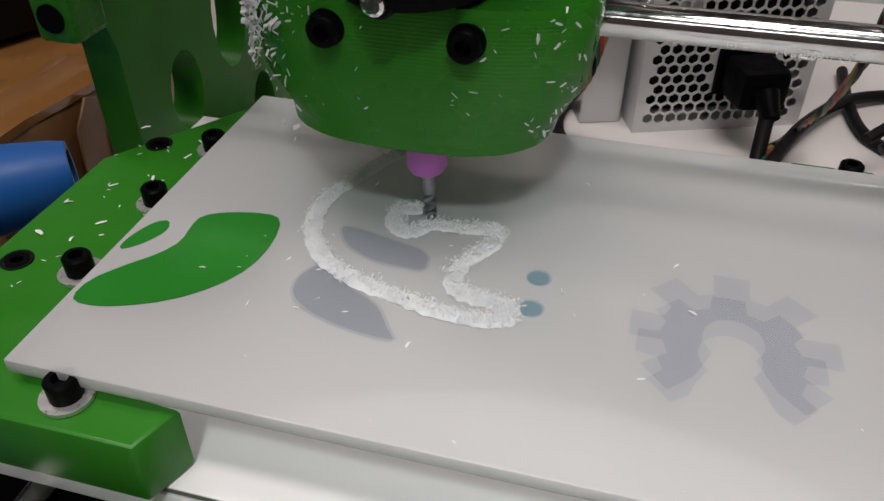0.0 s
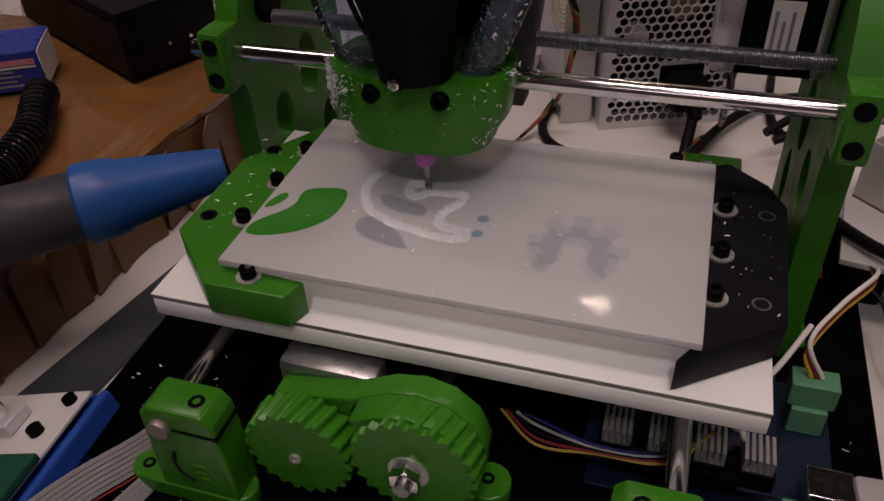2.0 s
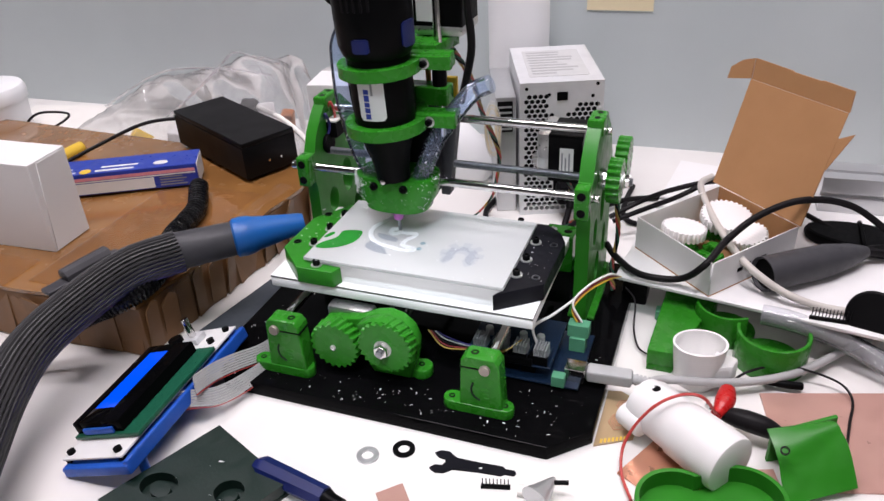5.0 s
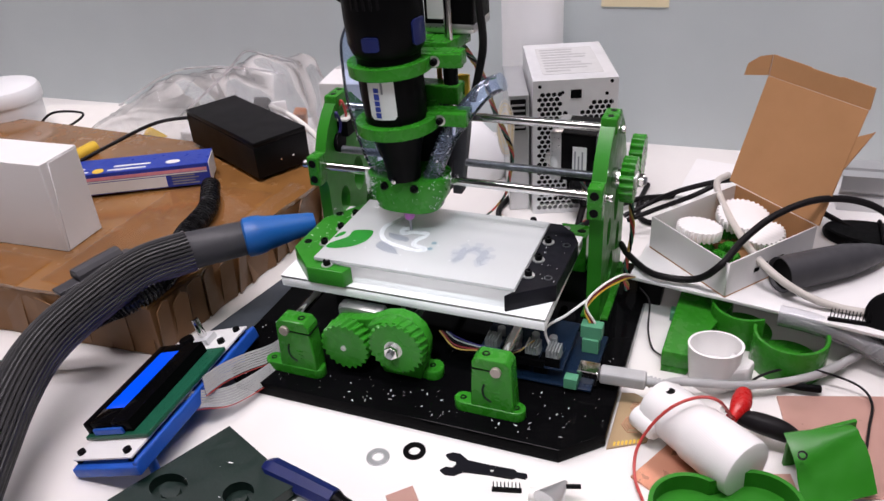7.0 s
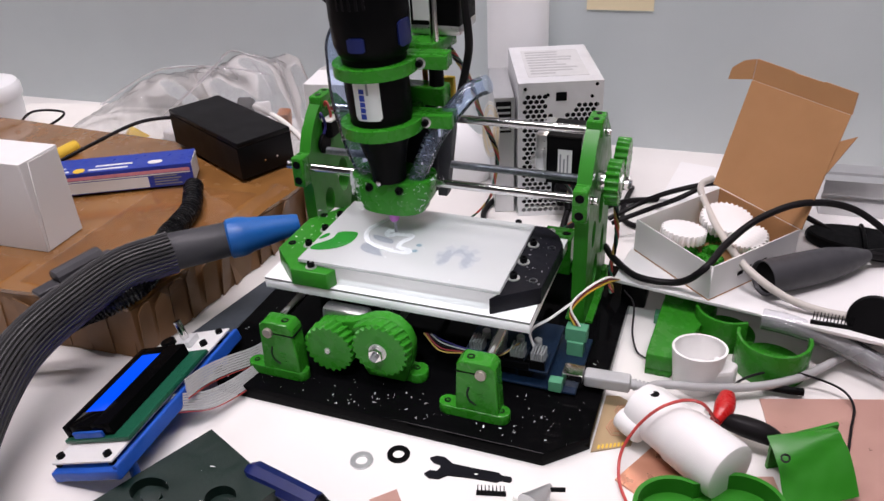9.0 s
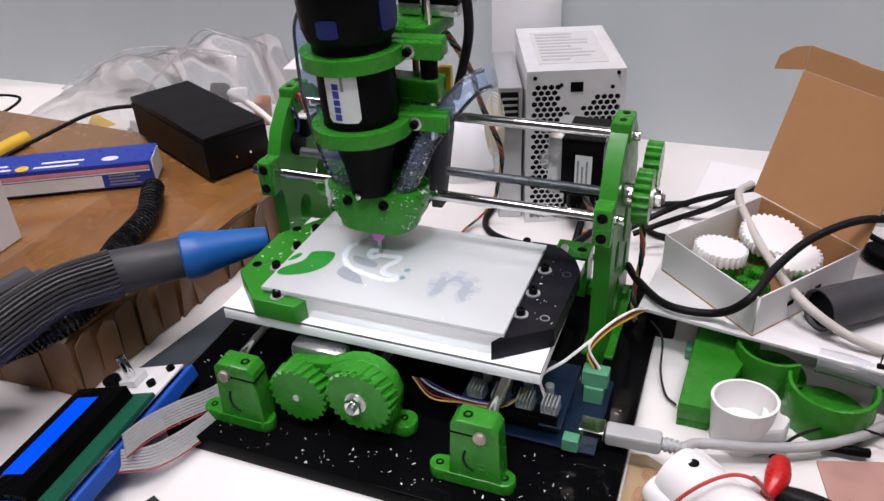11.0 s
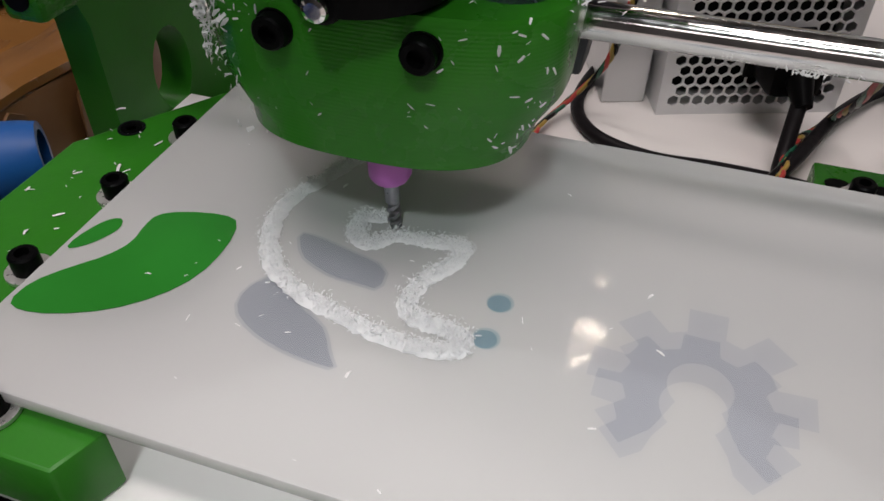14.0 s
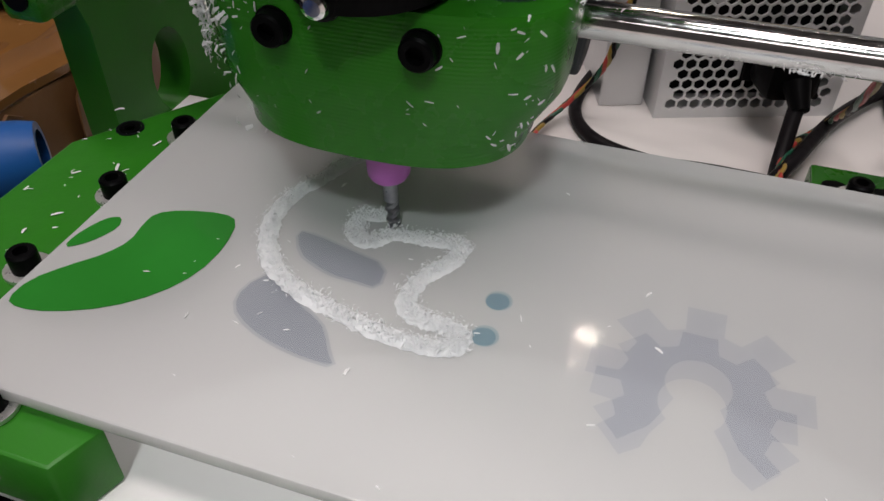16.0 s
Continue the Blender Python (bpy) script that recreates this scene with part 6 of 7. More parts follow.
TRAY = [Vector((0.1540, 0.2330, 0)), Vector((0.2235, 0.1680, 0)), Vector((0.2890, 0.2505, 0)), Vector((0.2195, 0.3155, 0))]
tray = thing("carton_tray", "open white carton with a raised brown lid, full of printed gears", "carton", at=(0.2275, 0.25, 0.0370))
part("bottom", prism([(v.x, v.y) for v in TRAY], 0.0370, 0.0382), CARD_IN, tray)


def wall(a, b, z0, z1, thick, out=0.0):
    d = (b - a).normalized()
    n = Vector((d.y, -d.x, 0)) * thick
    return prism([(a.x, a.y), (b.x, b.y), ((b - n).x, (b - n).y), ((a - n).x, (a - n).y)], z0, z1)


for k in range(4):
    part("side", wall(TRAY[k], TRAY[(k + 1) % 4], 0.0383, 0.0690, 0.0012), CARD_IN if k == 2 else CARD_WHITE, tray, "brown inner side" if k == 2 else "white carton side")
rr = TRAY[2] - TRAY[1]
for k in range(4):
    q = TRAY[1] + rr * (0.30 + 0.09 * k)
    part("print_bar", moved(box(0, 0.006, -0.0006, -0.0001, 0.050, 0.0535 + 0.002 * (k % 2)), Matrix.Translation((q.x, q.y, 0)) @ Matrix.Rotation(math.atan2(rr.y, rr.x), 4, "Z")), BLACK, tray)
# lid: hinged on the far side, leaning back
hb, hr = TRAY[3] + Vector((0, 0, 0.0690)), TRAY[2] + Vector((0, 0, 0.0690))
ux = (hr - hb).normalized()
LIDM = Matrix.Translation(hb) @ Matrix((( ux.x, -ux.y, 0, 0), (ux.y, ux.x, 0, 0), (0, 0, 1, 0), (0, 0, 0, 1))) @ Matrix.Rotation(radians(-17), 4, "X")
wl = (hr - hb).length
part("lid", moved(box(-0.009, wl + 0.001, 0.0, 0.0014, 0.0005, 0.1020, 0.0003), LIDM), CARD_IN, tray, "brown lid standing open")
FL = LIDM @ Matrix.Translation((0, 0.0012, 0.1022)) @ Matrix.Rotation(radians(12), 4, "X") @ Matrix.Diagonal((1, 1, 0.64, 1))
part("lid_flap", moved(prism([(-0.009, 0.0), (wl + 0.001, 0.0), (wl + 0.001, 0.028), (0.68 * wl, 0.029), (0.66 * wl, 0.0275), (0.36 * wl, 0.0275), (0.34 * wl, 0.029), (-0.009, 0.030)], 0, 0.0014, 0, XZ), FL), CARD_IN, tray, "brown front flap of the lid")
part("ear_flap", moved(prism([(-0.034, -0.008), (-0.0320, 0.010), (-0.021, 0.024), (-0.0095, 0.030), (-0.0095, 0.001), (-0.020, -0.003)], 0, 0.0013, 0, XZ), FL @ Matrix.Translation((0.0004, 0, 0)) @ Matrix.Rotation(radians(9), 4, "Z")), CARD_IN, tray, "bent ear flap")
part("ear_flap", moved(prism([(wl + 0.0015, 0.052), (wl + 0.0140, 0.088), (wl + 0.0015, 0.080)], 0, 0.0013, 0, XZ), LIDM), CARD_IN, tray, "pointed ear flap")


def loose_gear(p, r, h, teeth, tilt, mm, lb):
    g = prism(gear_outline(r, teeth, 0.0022), 0, h, 0.0004)
    moved(g, Matrix.Translation(p) @ Matrix.Rotation(radians(tilt[0]), 4, "X") @ Matrix.Rotation(radians(tilt[1]), 4, "Y"))
    t = solo("printed_gear", g, mm, lb, "gear", group="gears in the carton")
    return t


loose_gear((0.1945, 0.2400, 0.0520), 0.0200, 0.0095, 26, (-6, 4), WHITE_PLA, "white printed gear lying in the carton")
loose_gear((0.2290, 0.2680, 0.0560), 0.0235, 0.0085, 30, (8, 6), WHITE_PLA, "white printed gear lying in the carton")
loose_gear((0.2500, 0.2460, 0.0520), 0.0170, 0.0085, 24, (12, -8), WHITE_PLA, "white printed gear leaning in the carton")
rnd = random.Random(31)
for k in range(38):
    a, b = rnd.uniform(0.10, 0.92), rnd.uniform(0.10, 0.9)
    q = TRAY[0] + (TRAY[1] - TRAY[0]) * a + (TRAY[3] - TRAY[0]) * b
    loose_gear((q.x, q.y, 0.0385 + 0.010 * rnd.random()), rnd.uniform(0.005, 0.0085), 0.006, 12, (rnd.uniform(-14, 14), rnd.uniform(-14, 14)), GREEN, "small green printed gear in the carton")

# grey hand tool lying on the board
gun = thing("grey_tool", "grey plastic hand tool with an open end, on the white board", "hand tool", at=(0.30, 0.19, 0.0368))
ga_ = Vector((0.2630, 0.1908, 0.0520))
gb_ = ga_ + Vector((0.086, 0.069, -0.003))
gw = (gb_ - ga_).normalized()
part("barrel", lathe([(0.0125, 0.004), (0.0140, 0.0), (0.0150, 0.0), (0.0150, 0.040), (0.0142, 0.065), (0.0100, 0.090), (0.0050, 0.106), (0.0002, 0.107)], 40, Matrix.Translation(ga_) @ gw.to_track_quat("Z", "Y").to_matrix().to_4x4()), CUFF_GREY, gun, "grey barrel")
part("open_end", cyl(ga_ + gw * 0.0030, ga_ + gw * 0.0045, 0.0133, n=36), BLACK, gun, "dark open end")
part("lead", tube([tuple(ga_ + gw * 0.104), tuple(ga_ + gw * 0.125 + Vector((0.006, -0.003, -0.004))), (0.3488, 0.2683, 0.0450), (0.3822, 0.2877, 0.0420)], 0.0034, 10), BLACK_CABLE, gun, "black lead")

# cables over the board
solo("black_cable", tube([(0.1173, 0.3177, 0.0200), (0.1420, 0.3365, 0.0300), (0.1683, 0.3388, 0.0450), (0.1992, 0.3453, 0.0550), (0.2196, 0.3635, 0.0520)], 0.0027, 10), BLACK_CABLE, "black power cable crossing behind the carton", "cable")
solo("black_cable", tube([(0.1217, 0.3089, 0.0200), (0.1499, 0.3193, 0.0320), (0.1809, 0.3190, 0.0500), (0.2010, 0.3288, 0.0600)], 0.0026, 10), BLACK_CABLE, "black power cable crossing behind the carton", "cable")
solo("black_cable", tube([(0.1290, 0.2260, 0.0410), (0.1404, 0.2071, 0.0405), (0.1650, 0.1800, 0.0425), (0.1985, 0.1770, 0.0450), (0.2176, 0.1700, 0.0665), (0.2320, 0.2010, 0.0750), (0.2555, 0.2330, 0.0850), (0.2890, 0.2540, 0.0930), (0.3296, 0.2680, 0.0850), (0.3700, 0.2620, 0.0600)], 0.0030, 12), BLACK_CABLE, "black cable arching over the carton", "cable")
solo("beige_cable", tube([(0.2114, 0.3419, 0.0660), (0.2024, 0.3229, 0.0660), (0.2087, 0.2878, 0.0660), (0.2259, 0.2358, 0.0640), (0.2486, 0.1914, 0.0600), (0.2780, 0.1758, 0.0480), (0.3075, 0.1722, 0.0410), (0.3421, 0.1721, 0.0405), (0.3735, 0.1753, 0.0405)], 0.0032, 12), BEIGE_CABLE, "beige cable lying over the carton and board", "cable")
solo("black_cable", tube([(0.2943, 0.3186, 0.0500), (0.3205, 0.3017, 0.0450), (0.3410, 0.2915, 0.0420), (0.3664, 0.3037, 0.0420)], 0.0026, 10), BLACK_CABLE, "black cable on the board", "cable")
solo("black_pouch", moved(prism(oval(0, 0, 0.050, 0.024, 0), 0, 0.010, 0.003), Matrix.Translation((0.348, 0.292, 0.0369)) @ Matrix.Rotation(radians(-8), 4, "Z")), BLACK, "black cable bundle on the board", "cable bundle")
solo("black_disc", cyl((0.3462, 0.1753, 0.0370), (0.3430, 0.1614, 0.0470), 0.019, n=30, r=0.002), BLACK, "black round plastic part on the board edge", "plastic part")
rails = thing("aluminium_rail", "bare aluminium profile rail lying at the back of the table", "rail", Matrix.Translation((0.3120, 0.3500, 0.0369)) @ Matrix.Rotation(radians(4), 4, "Z"))
part("rail_body", prism([(0, 0), (0, 0.015), (0.004, 0.015), (0.004, 0.021), (0, 0.021), (0, 0.036), (0.014, 0.036), (0.014, 0.032), (0.020, 0.032), (0.020, 0.036), (0.040, 0.036), (0.040, 0.0)], 0, 0.30, 0.0003, YZ), ALU, rails)
def strand(points, k, spread=0.0013):
    """One strand of a twisted bundle that follows the points."""
    ln_ = spline(points, 10)
    return [p + spread * Vector((math.cos(i * 0.62 + k * 1.57), math.sin(i * 0.62 + k * 1.57), math.cos(i * 0.62 + k * 1.57))) for i, p in enumerate(ln_)]


for points in ([(0.0850, 0.232, 0.130), (0.0875, 0.245, 0.090), (0.0900, 0.290, 0.045), (0.0915, 0.330, 0.016), (0.0860, 0.335, 0.0045), (0.0769, 0.3153, 0.0090), (0.0708, 0.2845, 0.0110), (0.0650, 0.2600, 0.0040)],
               [(0.0010, 0.180, 0.2300), (0.0027, 0.190, 0.2207), (0.0050, 0.220, 0.1896), (-0.0034, 0.270, 0.1422), (-0.0030, 0.300, 0.1075), (0.0010, 0.311, 0.0790), (-0.0030, 0.312, 0.0500), (-0.0090, 0.316, 0.0290), (-0.0230, 0.317, 0.0090), (-0.0325, 0.2960, 0.0040), (-0.0306, 0.2736, 0.0040), (-0.0290, 0.2500, 0.0040)],
               [(0.138, 0.205, 0.100), (0.140, 0.215, 0.060), (0.138, 0.205, 0.030), (0.142, 0.195, 0.012)]):
    loom = thing("twisted_wire", "thin red, yellow, black and green motor wires twisted together", "wire", at=points[-1], group="motor wires")
    for k, mm in enumerate((RED_WIRE, OCHRE, BLACK_CABLE, PCB_GREEN)):
        part("strand", tube(strand(points, k), 0.0010, 6, 1), mm, loom)
solo("silver_bag", moved(lathe([(0.045, 0), (0.050, 0.010), (0.038, 0.030), (0.020, 0.044), (0.0002, 0.050)], 18), Matrix.Translation((-0.095, 0.42, 0)) @ Matrix.Diagonal((1.2, 0.7, 1.5, 1))), WHITE_POLY, "pale crumpled packet behind the machine", "packet")

# USB lead
usb = thing("usb_cable", "light grey USB cable plugged into the machine's board", "usb cable", at=(0.16, 0.068, 0.0))
part("plug", join(moved(box(0.0, 0.034, -0.0062, 0.0062, -0.0052, 0.0052, 0.002), Matrix.Translation((0.1440, 0.0625, 0.0220)) @ Matrix.Rotation(radians(3), 4, "Z")), cyl((0.178, 0.0643, 0.0218), (0.192, 0.0652, 0.0205), 0.0040, 0.0030, 14)), GREY_CABLE, usb, "grey moulded plug")
for k in range(4):
    part("strain_relief", cyl((0.1800 + 0.003 * k, 0.0645, 0.0216 - 0.0003 * k), (0.1816 + 0.003 * k, 0.0646, 0.0214 - 0.0003 * k), 0.0046, n=14), GREY_CABLE, usb)
part("lead", tube([(0.190, 0.0650, 0.0206), (0.2016, 0.0779, 0.0160), (0.2411, 0.0910, 0.0120), (0.2763, 0.1083, 0.0100), (0.3038, 0.1304, 0.0100), (0.3334, 0.1671, 0.0080), (0.3649, 0.2061, 0.0060)], 0.0034, 12), GREY_CABLE, usb, "grey lead")

# printed parts on the table
cup = thing("white_cup", "short white printed cup with a slanted rim", "printed part", at=(0.2230, 0.100, 0))
bm = lathe([(0.0168, 0.0), (0.0205, 0.031), (0.0186, 0.031), (0.0158, 0.012), (0.0002, 0.012)], 44)
for v in bm.verts:
    if v.co.z > 0.02:
        v.co.z += 0.004 - 0.10 * v.co.y + 0.05 * v.co.x
part("cup_wall", moved(bm, Matrix.Translation((0.2225, 0.1060, 0))), WHITE_PLA, cup)
part("spout", moved(prism([(0.010, -0.014), (0.026, -0.006), (0.030, 0.006), (0.012, 0.014)], 0.0, 0.022, 0.003), Matrix.Translation((0.2225, 0.1060, 0))), WHITE_PLA, cup)
tubew = thing("white_printed_tube", "white printed tube with a flanged end, lying on its side", "printed part", at=(0.225, 0.03, 0))
ta, tb_ = Vector((0.1960, 0.0510, 0.0215)), Vector((0.2550, 0.0060, 0.0215))
tw_ = (tb_ - ta).normalized()
TT = Matrix.Translation(ta) @ tw_.to_track_quat("Z", "Y").to_matrix().to_4x4()
part("barrel", lathe([(0.0170, -0.006), (0.0185, 0.0), (0.0192, 0.030), (0.0205, 0.033), (0.0212, 0.070), (0.0205, 0.0735), (0.0190, 0.0742), (0.0002, 0.0738)], 48, TT), WHITE_PLA, tubew)
part("flange", moved(prism(arc(-0.016, -0.004, 0.0085, 90, 270, 10) + arc(0.016, -0.004, 0.0085, -90, 90, 10), -0.010, 0.012, 0.003), TT @ Matrix.Rotation(radians(8), 4, "Z")), WHITE_PLA, tubew)
part("screw_hole", cyl((0.2005, 0.0470, 0.0385), (0.2003, 0.0470, 0.0402), 0.0032, n=18), BLACK, tubew, "dark screw hole")

tubew.location += Vector((-0.003, -0.0105, 0.0))

brk = thing("green_bracket", "dark green printed bracket plate", "printed part", at=(0.20, 0.15, 0))
part("plate", prism([(0.1835, 0.1060), (0.2040, 0.1060), (0.2320, 0.1900), (0.2300, 0.2300), (0.1900, 0.2300)], 0.006, 0.0200, 0.001), GREEN, brk)
part("foot", prism([(0.1840, 0.1065), (0.2035, 0.1065), (0.2250, 0.1700), (0.1920, 0.2250)], 0.0, 0.0059), GREEN, brk)


def half_ring(cx, cy, r, a0, a1, z1, name="half_ring"):
    out = arc(cx, cy, r, a0, a1, 28)
    inn = arc(cx, cy, r - 0.0028, a1, a0, 28)
    return prism(out + inn, 0.0, z1, 0.0006)


shells = thing("green_half_shell", "pair of green printed half-round shells joined side by side", "printed part", at=(0.26, 0.14, 0))
part("shell", half_ring(0.2760, 0.1440, 0.0280, 170, 372, 0.0300), GREEN, shells)
part("shell", half_ring(0.2400, 0.1760, 0.0260, 150, 310, 0.0300), GREEN, shells)
part("base_disc", join(cyl((0.2760, 0.1440, 0.0), (0.2760, 0.1440, 0.003), 0.0268, n=32), cyl((0.2400, 0.1760, 0.0), (0.2400, 0.1760, 0.003), 0.0248, n=32)), GREEN, shells)

grn = thing("green_cover", "bright green printed cover with a screw hole, standing on edge", "printed part", at=(0.30, 0.015, 0))
front = [Vector((0.2718, 0.0280, 0.0300)), Vector((0.3106, 0.0418, 0.0360)), Vector((0.3145, 0.0329, 0.0340)), Vector((0.3305, 0.0140, 0.0120)), Vector((0.2885, -0.0079, 0.0040))]
bm = bmesh.new()
rows = []
for i in range(13):
    u = i / 12
    row = []
    for j in range(13):
        v = j / 12
        p = (front[0] * (1 - u) + front[1] * u) * (1 - v) + (front[4] * (1 - u) + front[3] * u) * v
        p += Vector((0.0, 0.004, 0.010)) * math.sin(math.pi * v) * (0.4 + 0.6 * u) - Vector((0, 0, 0.004)) * min(1, max(0, (v - 0.56 + 0.35 * u) / 0.14))
        row.append(p)
    rows.append(row)
vs = [[bm.verts.new(p) for p in row] for row in rows]
for i in range(12):
    for j in range(12):
        bm.faces.new((vs[i][j], vs[i + 1][j], vs[i + 1][j + 1], vs[i][j + 1]))
g = bmesh.ops.extrude_face_region(bm, geom=list(bm.faces))
bmesh.ops.translate(bm, verts=[v for v in g["geom"] if isinstance(v, bmesh.types.BMVert)], vec=(0.0008, 0.004, -0.0028))
part("shell", bm, GREEN_SIDE, grn)
part("end_wall", prism([(0, 0.0), (0.045, 0.0), (0.045, 0.034), (0.0, 0.026)], 0, 0.003, 0.0005, Matrix.Translation((0.2760, 0.0290, 0)) @ Matrix.Rotation(radians(27), 4, "Z") @ XZ), GREEN_SIDE, grn)
hc = Vector((0.2829, 0.0095, 0.0310))
part("screw_hole", moved(lathe([(0.0020, 0.0), (0.0030, 0.0), (0.0030, 0.0012), (0.0020, 0.0012)], 22, None, True), Matrix.Translation(hc) @ Matrix.Rotation(radians(28), 4, "X")), BLACK, grn, "dark screw hole ring")

# heart-shaped dish, rim and floor
heart = thing("heart_dish", "bright green printed dish with a heart-shaped rim", "printed part", at=(0.245, -0.045, 0))
cA, cB = (0.2225, -0.0420), (0.2610, -0.0270)
outl = arc(cB[0], cB[1], 0.0270, -70, 128, 20) + arc(cA[0], cA[1], 0.0270, 64, 250, 20) + [(0.250, -0.100)]
inl = arc(cB[0], cB[1], 0.0240, -70, 122, 20) + arc(cA[0], cA[1], 0.0240, 70, 250, 20) + [(0.2495, -0.096)]
part("floor", prism(outl, 0.0040, 0.0075), GREEN_SIDE, heart)
part("rim", with_holes(outl, [inl], 0.0076, 0.0200, Matrix.Identity(4)), GREEN_SIDE, heart)
part("foot_ring", prism(inl, 0.0, 0.0039), GREEN_SIDE, heart)
part("brass_ring", lathe([(0.0035, 0.0076), (0.0065, 0.0076), (0.0065, 0.0088), (0.0035, 0.0088)], 24, Matrix.Translation((0.2230, -0.0480, 0)), True), YELLOW, heart, "brass ring in the dish")

# copper clad boards
for k, (pts, z, mm, lb) in enumerate((
        ([(0.1806, -0.0125), (0.2100, 0.0440), (0.2550, 0.0180), (0.2300, -0.0400)], 0.0, COPPER, "copper clad board offcut under the white tube"),
        ([(0.2700, 0.1000), (0.4200, 0.1450), (0.4500, 0.0500), (0.2900, 0.0050)], 0.0, COPPER_PINK, "large pale copper clad board"),
        ([(0.2350, 0.0050), (0.2800, 0.0200), (0.2900, -0.0100), (0.2550, -0.0250)], 0.0018, COPPER_PINK, "pale copper clad offcut"),
        ([(0.0290, -0.0800), (0.0430, -0.0660), (0.0560, -0.0820), (0.0420, -0.0960)], 0.0, COPPER_PINK, "small square of pale copper board"),
        ([(0.3350, -0.0120), (0.3600, 0.0300), (0.4100, 0.0100), (0.3800, -0.0400)], 0.0018, COPPER_PINK, "pale copper clad offcut"))):
    solo("copper_board", prism(pts, z, z + 0.0016, 0.0002), mm, lb, "circuit board")
etch = thing("etched_board", "thin brown circuit board with routed copper tracks", "circuit board", at=(0.172, 0.04, 0))
part("board", prism([(0.1602, 0.0080), (0.1860, 0.0230), (0.1900, 0.0620), (0.1700, 0.0720), (0.1602, 0.0700)], 0.0, 0.0014, 0.0002), ETCHED, etch)
for cx_, cy_, n_ in ((0.1735, 0.0370, 4), (0.1745, 0.0560, 3)):
    for k in range(n_):
        hx_ = [(cx_ + (0.0016 + 0.0019 * k) * math.cos(radians(60 * q + 12)), cy_ + 1.25 * (0.0016 + 0.0019 * k) * math.sin(radians(60 * q + 12)), 0.0015) for q in range(6 if k % 2 else 5)]
        part("track", tube(hx_, 0.00042, 6, 1), COPPER, etch)
for k in range(7):
    part("pad", box(0.1640 + 0.0026 * k, 0.1655 + 0.0026 * k, 0.0120 + 0.0013 * k, 0.0160 + 0.0013 * k, 0.0014, 0.0017), YELLOW, etch)

# test leads
clipr = thing("test_clip", "red insulated crocodile clip on a red wire", "crocodile clip", at=(0.247, 0.06, 0))
part("boot", tube([(0.2457, 0.0712, 0.0220), (0.2439, 0.0552, 0.0220), (0.2393, 0.0441, 0.0200)], 0.0060, 16, 5, True, lambda k: 0.7 + 0.5 * math.sin(math.pi * min(1, k + 0.15))), RED, clipr, "red rubber boot")
part("wire", tube([(0.2390, 0.0413, 0.0240), (0.2294, 0.0286, 0.0460), (0.2174, 0.0266, 0.0480), (0.2025, 0.0162, 0.0460), (0.1897, 0.0115, 0.0300), (0.1817, 0.0032, 0.0120), (0.1836, -0.0143, 0.0035), (0.1933, -0.0358, 0.0030)], 0.0011, 8, 10), RED_WIRE, clipr, "thin red wire")
clipb = thing("test_clip", "black insulated crocodile clip", "crocodile clip", at=(0.268, 0.045, 0))
part("boot", tube([(0.2430, 0.0516, 0.0160), (0.2559, 0.0475, 0.0180), (0.2726, 0.0457, 0.0160), (0.2846, 0.0443, 0.0120)], 0.0072, 16, 6, True, lambda k: 0.45 + 0.6 * math.sin(math.pi * min(1, k * 0.8 + 0.1))), BLACK_CABLE, clipb, "glossy black rubber boot")
part("jaw", tube([(0.2438, 0.0518, 0.0160), (0.2374, 0.0586, 0.0120), (0.2334, 0.0663, 0.0080)], 0.0022, 8, 3), STEEL, clipb, "steel jaw")
probe = thing("test_lead", "thin black test lead with a black tip", "test lead", at=(0.31, 0.10, 0))
part("tip", tube([(0.2710, 0.1102, 0.0060), (0.2886, 0.1103, 0.0060), (0.2997, 0.1129, 0.0050)], 0.0030, 12, 4), BLACK, probe, "black sleeve")
part("wire", tube([(0.2420, 0.0892, 0.0060), (0.2582, 0.1084, 0.0120), (0.2834, 0.1226, 0.0140), (0.3072, 0.1234, 0.0120), (0.3268, 0.1196, 0.0080), (0.3343, 0.1074, 0.0040), (0.3308, 0.0820, 0.0040), (0.3276, 0.0582, 0.0040)], 0.0010, 6, 8), BLACK_CABLE, probe)
solo("clear_tube", tube([(0.2663, 0.1651, 0.0300), (0.2890, 0.1615, 0.0300), (0.3181, 0.1595, 0.0240), (0.3450, 0.1502, 0.0180), (0.3779, 0.1294, 0.0130)], 0.0085, 20, 8, False), CLEAR_PALE, "piece of clear vinyl tube", "tube")
solo("pin_strip", join(box(0.300, 0.330, 0.158, 0.1605, 0.0369, 0.0395), *[cyl((0.3015 + 0.0025 * k, 0.1592, 0.0394), (0.3015 + 0.0025 * k, 0.1592, 0.0480), 0.0004, n=6) for k in range(12)]), BLACK, "black pin header strip on the board edge", "pin header")
hd = Vector((0.1048, -0.0498, 0.0020))
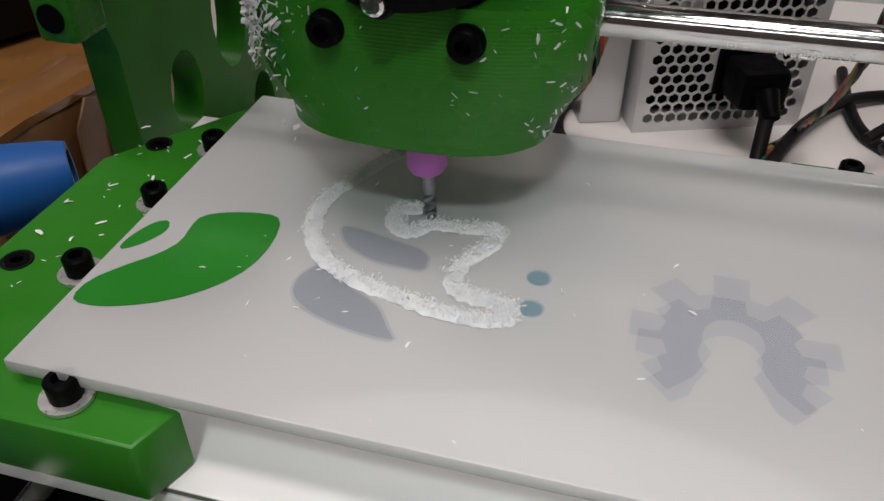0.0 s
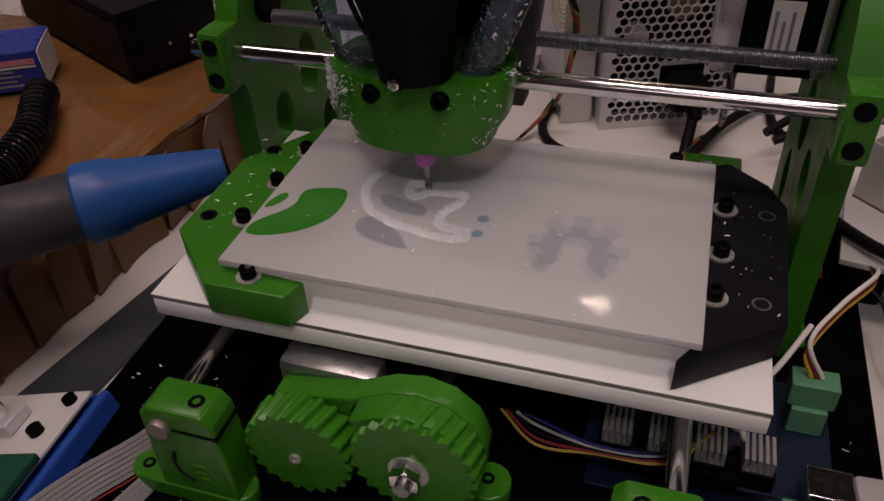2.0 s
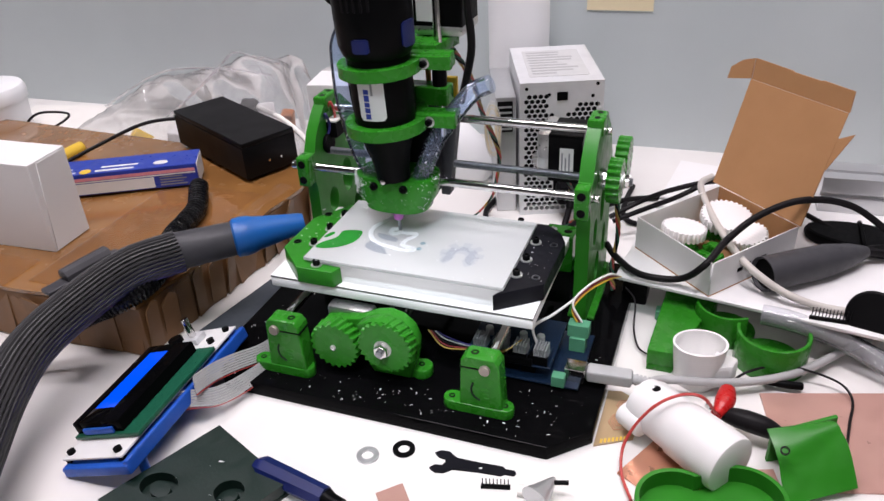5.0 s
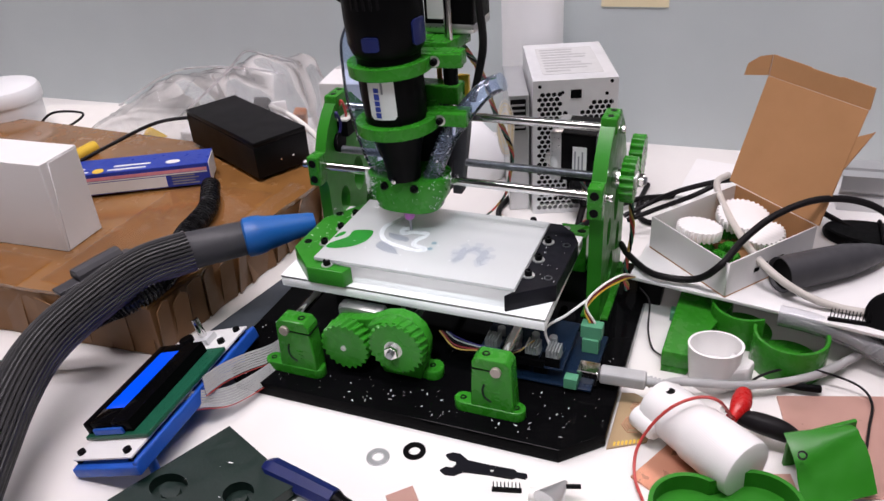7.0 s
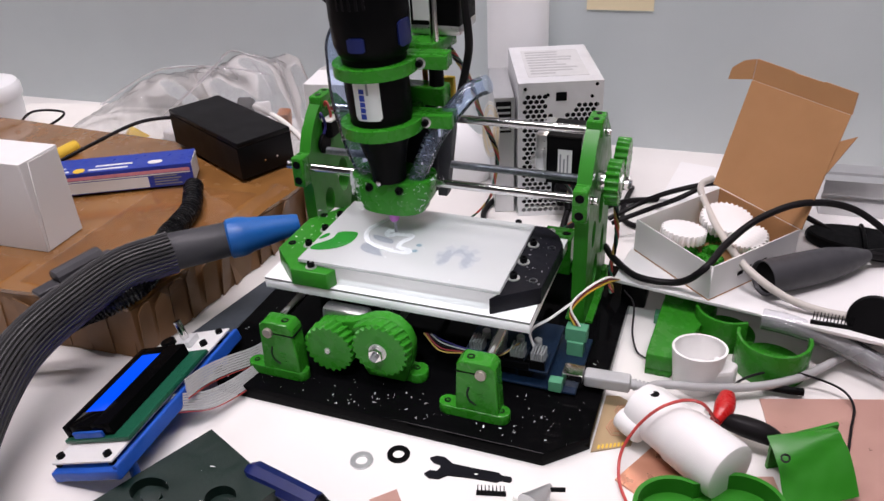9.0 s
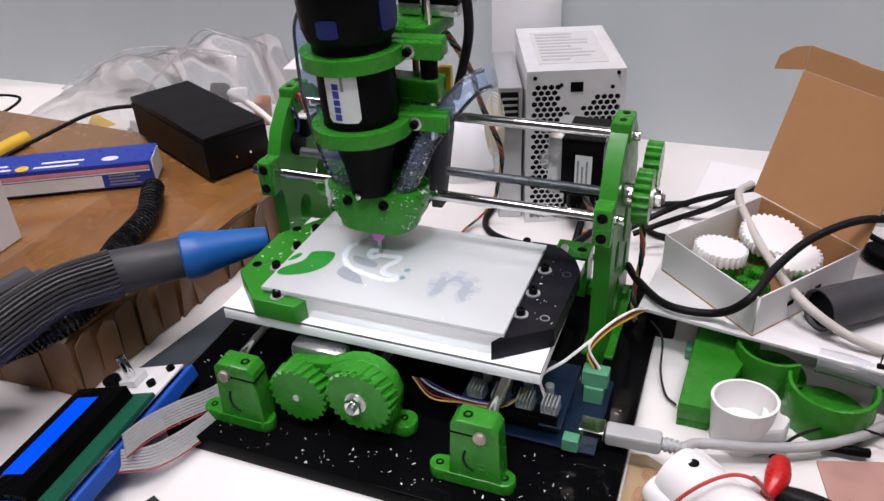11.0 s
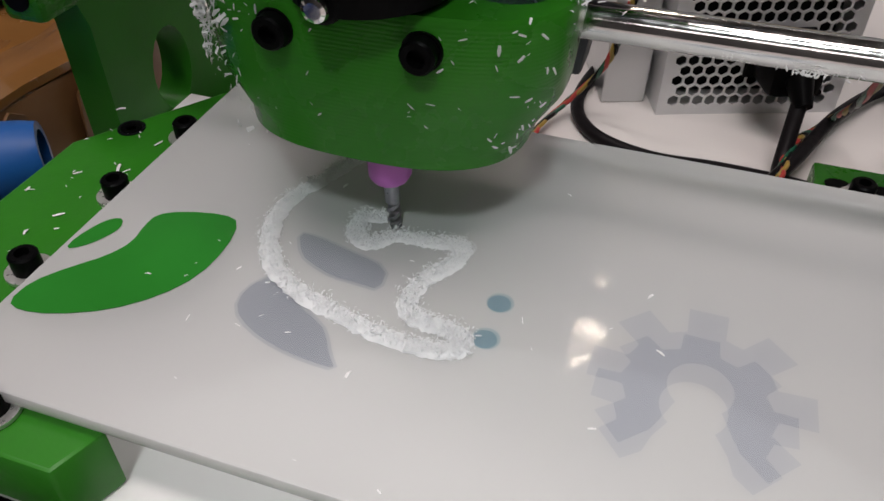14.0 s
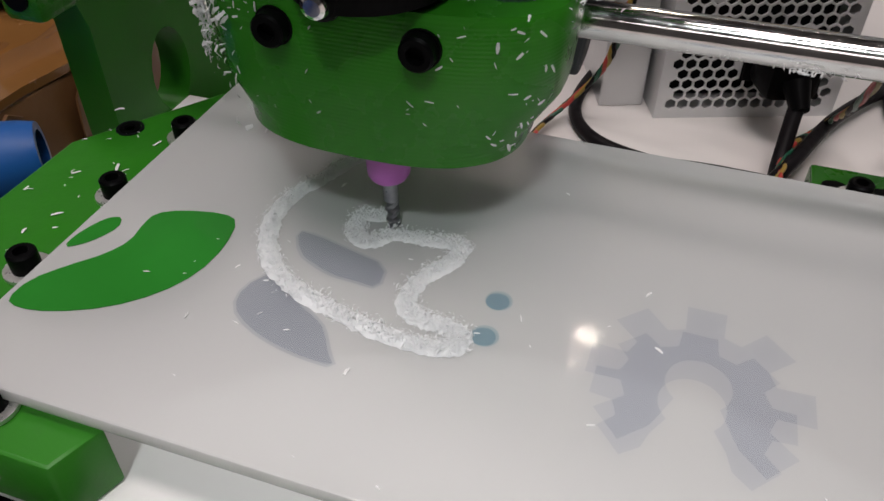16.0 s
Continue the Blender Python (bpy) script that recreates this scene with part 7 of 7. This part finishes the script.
solo("pin_strip", join(moved(box(-0.010, 0.010, -0.0012, 0.0012, 0, 0.0025), Matrix.Translation((hd.x, hd.y, 0)) @ Matrix.Rotation(radians(14), 4, "Z")), *[moved(cyl((-0.0088 + 0.0025 * k, 0, 0.0024), (-0.0088 + 0.0025 * k, 0, 0.0085), 0.0004, n=6), Matrix.Translation((hd.x, hd.y, 0)) @ Matrix.Rotation(radians(14), 4, "Z")) for k in range(8)]), BLACK, "short black pin header on the table", "pin header")
kn = Vector((0.1409, -0.0484, 0.0060))
knob = thing("metal_cone", "small grey metal cone with a dark stem, lying on the table", "metal part", at=(kn.x, kn.y, 0))
part("cone", cyl(kn + Vector((-0.006, -0.012, 0.004)), kn + Vector((0.002, 0.008, 0.006)), 0.0105, 0.0015, 22), ALU, knob)
part("stem", cyl(kn + Vector((0.002, 0.004, 0.006)), kn + Vector((0.012, 0.007, 0.006)), 0.0016, n=10), BLACK, knob)
solo("white_chip", tube([(0.1203, -0.0497, 0.0030), (0.1259, -0.0489, 0.0030)], 0.004, 12, 3), PAPER, "small off-white plastic piece on the table", "plastic piece")
solo("small_terminal", join(box(0.1820, 0.1900, 0.176, 0.186, 0.0, 0.009, 0.0006), box(0.1830, 0.1890, 0.1745, 0.1758, 0.002, 0.006)), TERMINAL, "small green screw terminal on the table", "terminal")
solo("thin_wire", tube([(0.155, 0.175, 0.030), (0.165, 0.165, 0.024), (0.168, 0.145, 0.010), (0.174, 0.130, 0.003), (0.182, 0.122, 0.003)], 0.0008, 6), BLACK_CABLE, "thin dark red wire beside the machine", "wire")

# the bed stands a little forward on its rods, the gantry with the head a little back
for ob in (*cnc.children, sheet, tool):
    kind_ = ob.name.split(".")[0]
    if kind_ in ("bed", "work_clamp", "acrylic_sheet"):
        ob.location.y -= 0.0015
    elif kind_ in ("side_frame", "bearing", "rod_end", "x_rod", "x_lead_screw", "spur_gear", "washer", "hex_nut", "x_motor", "x_carriage", "z_slide", "tool_clamp", "suction_shoe", "rod_swarf", "rotary_tool", "wire_loom", "limit_switch", "switch_lever"):
        ob.location.y += 0.0022
    if kind_ in ("x_carriage", "z_slide", "tool_clamp", "suction_shoe", "rotary_tool"):
        ob.location.x += 0.0006
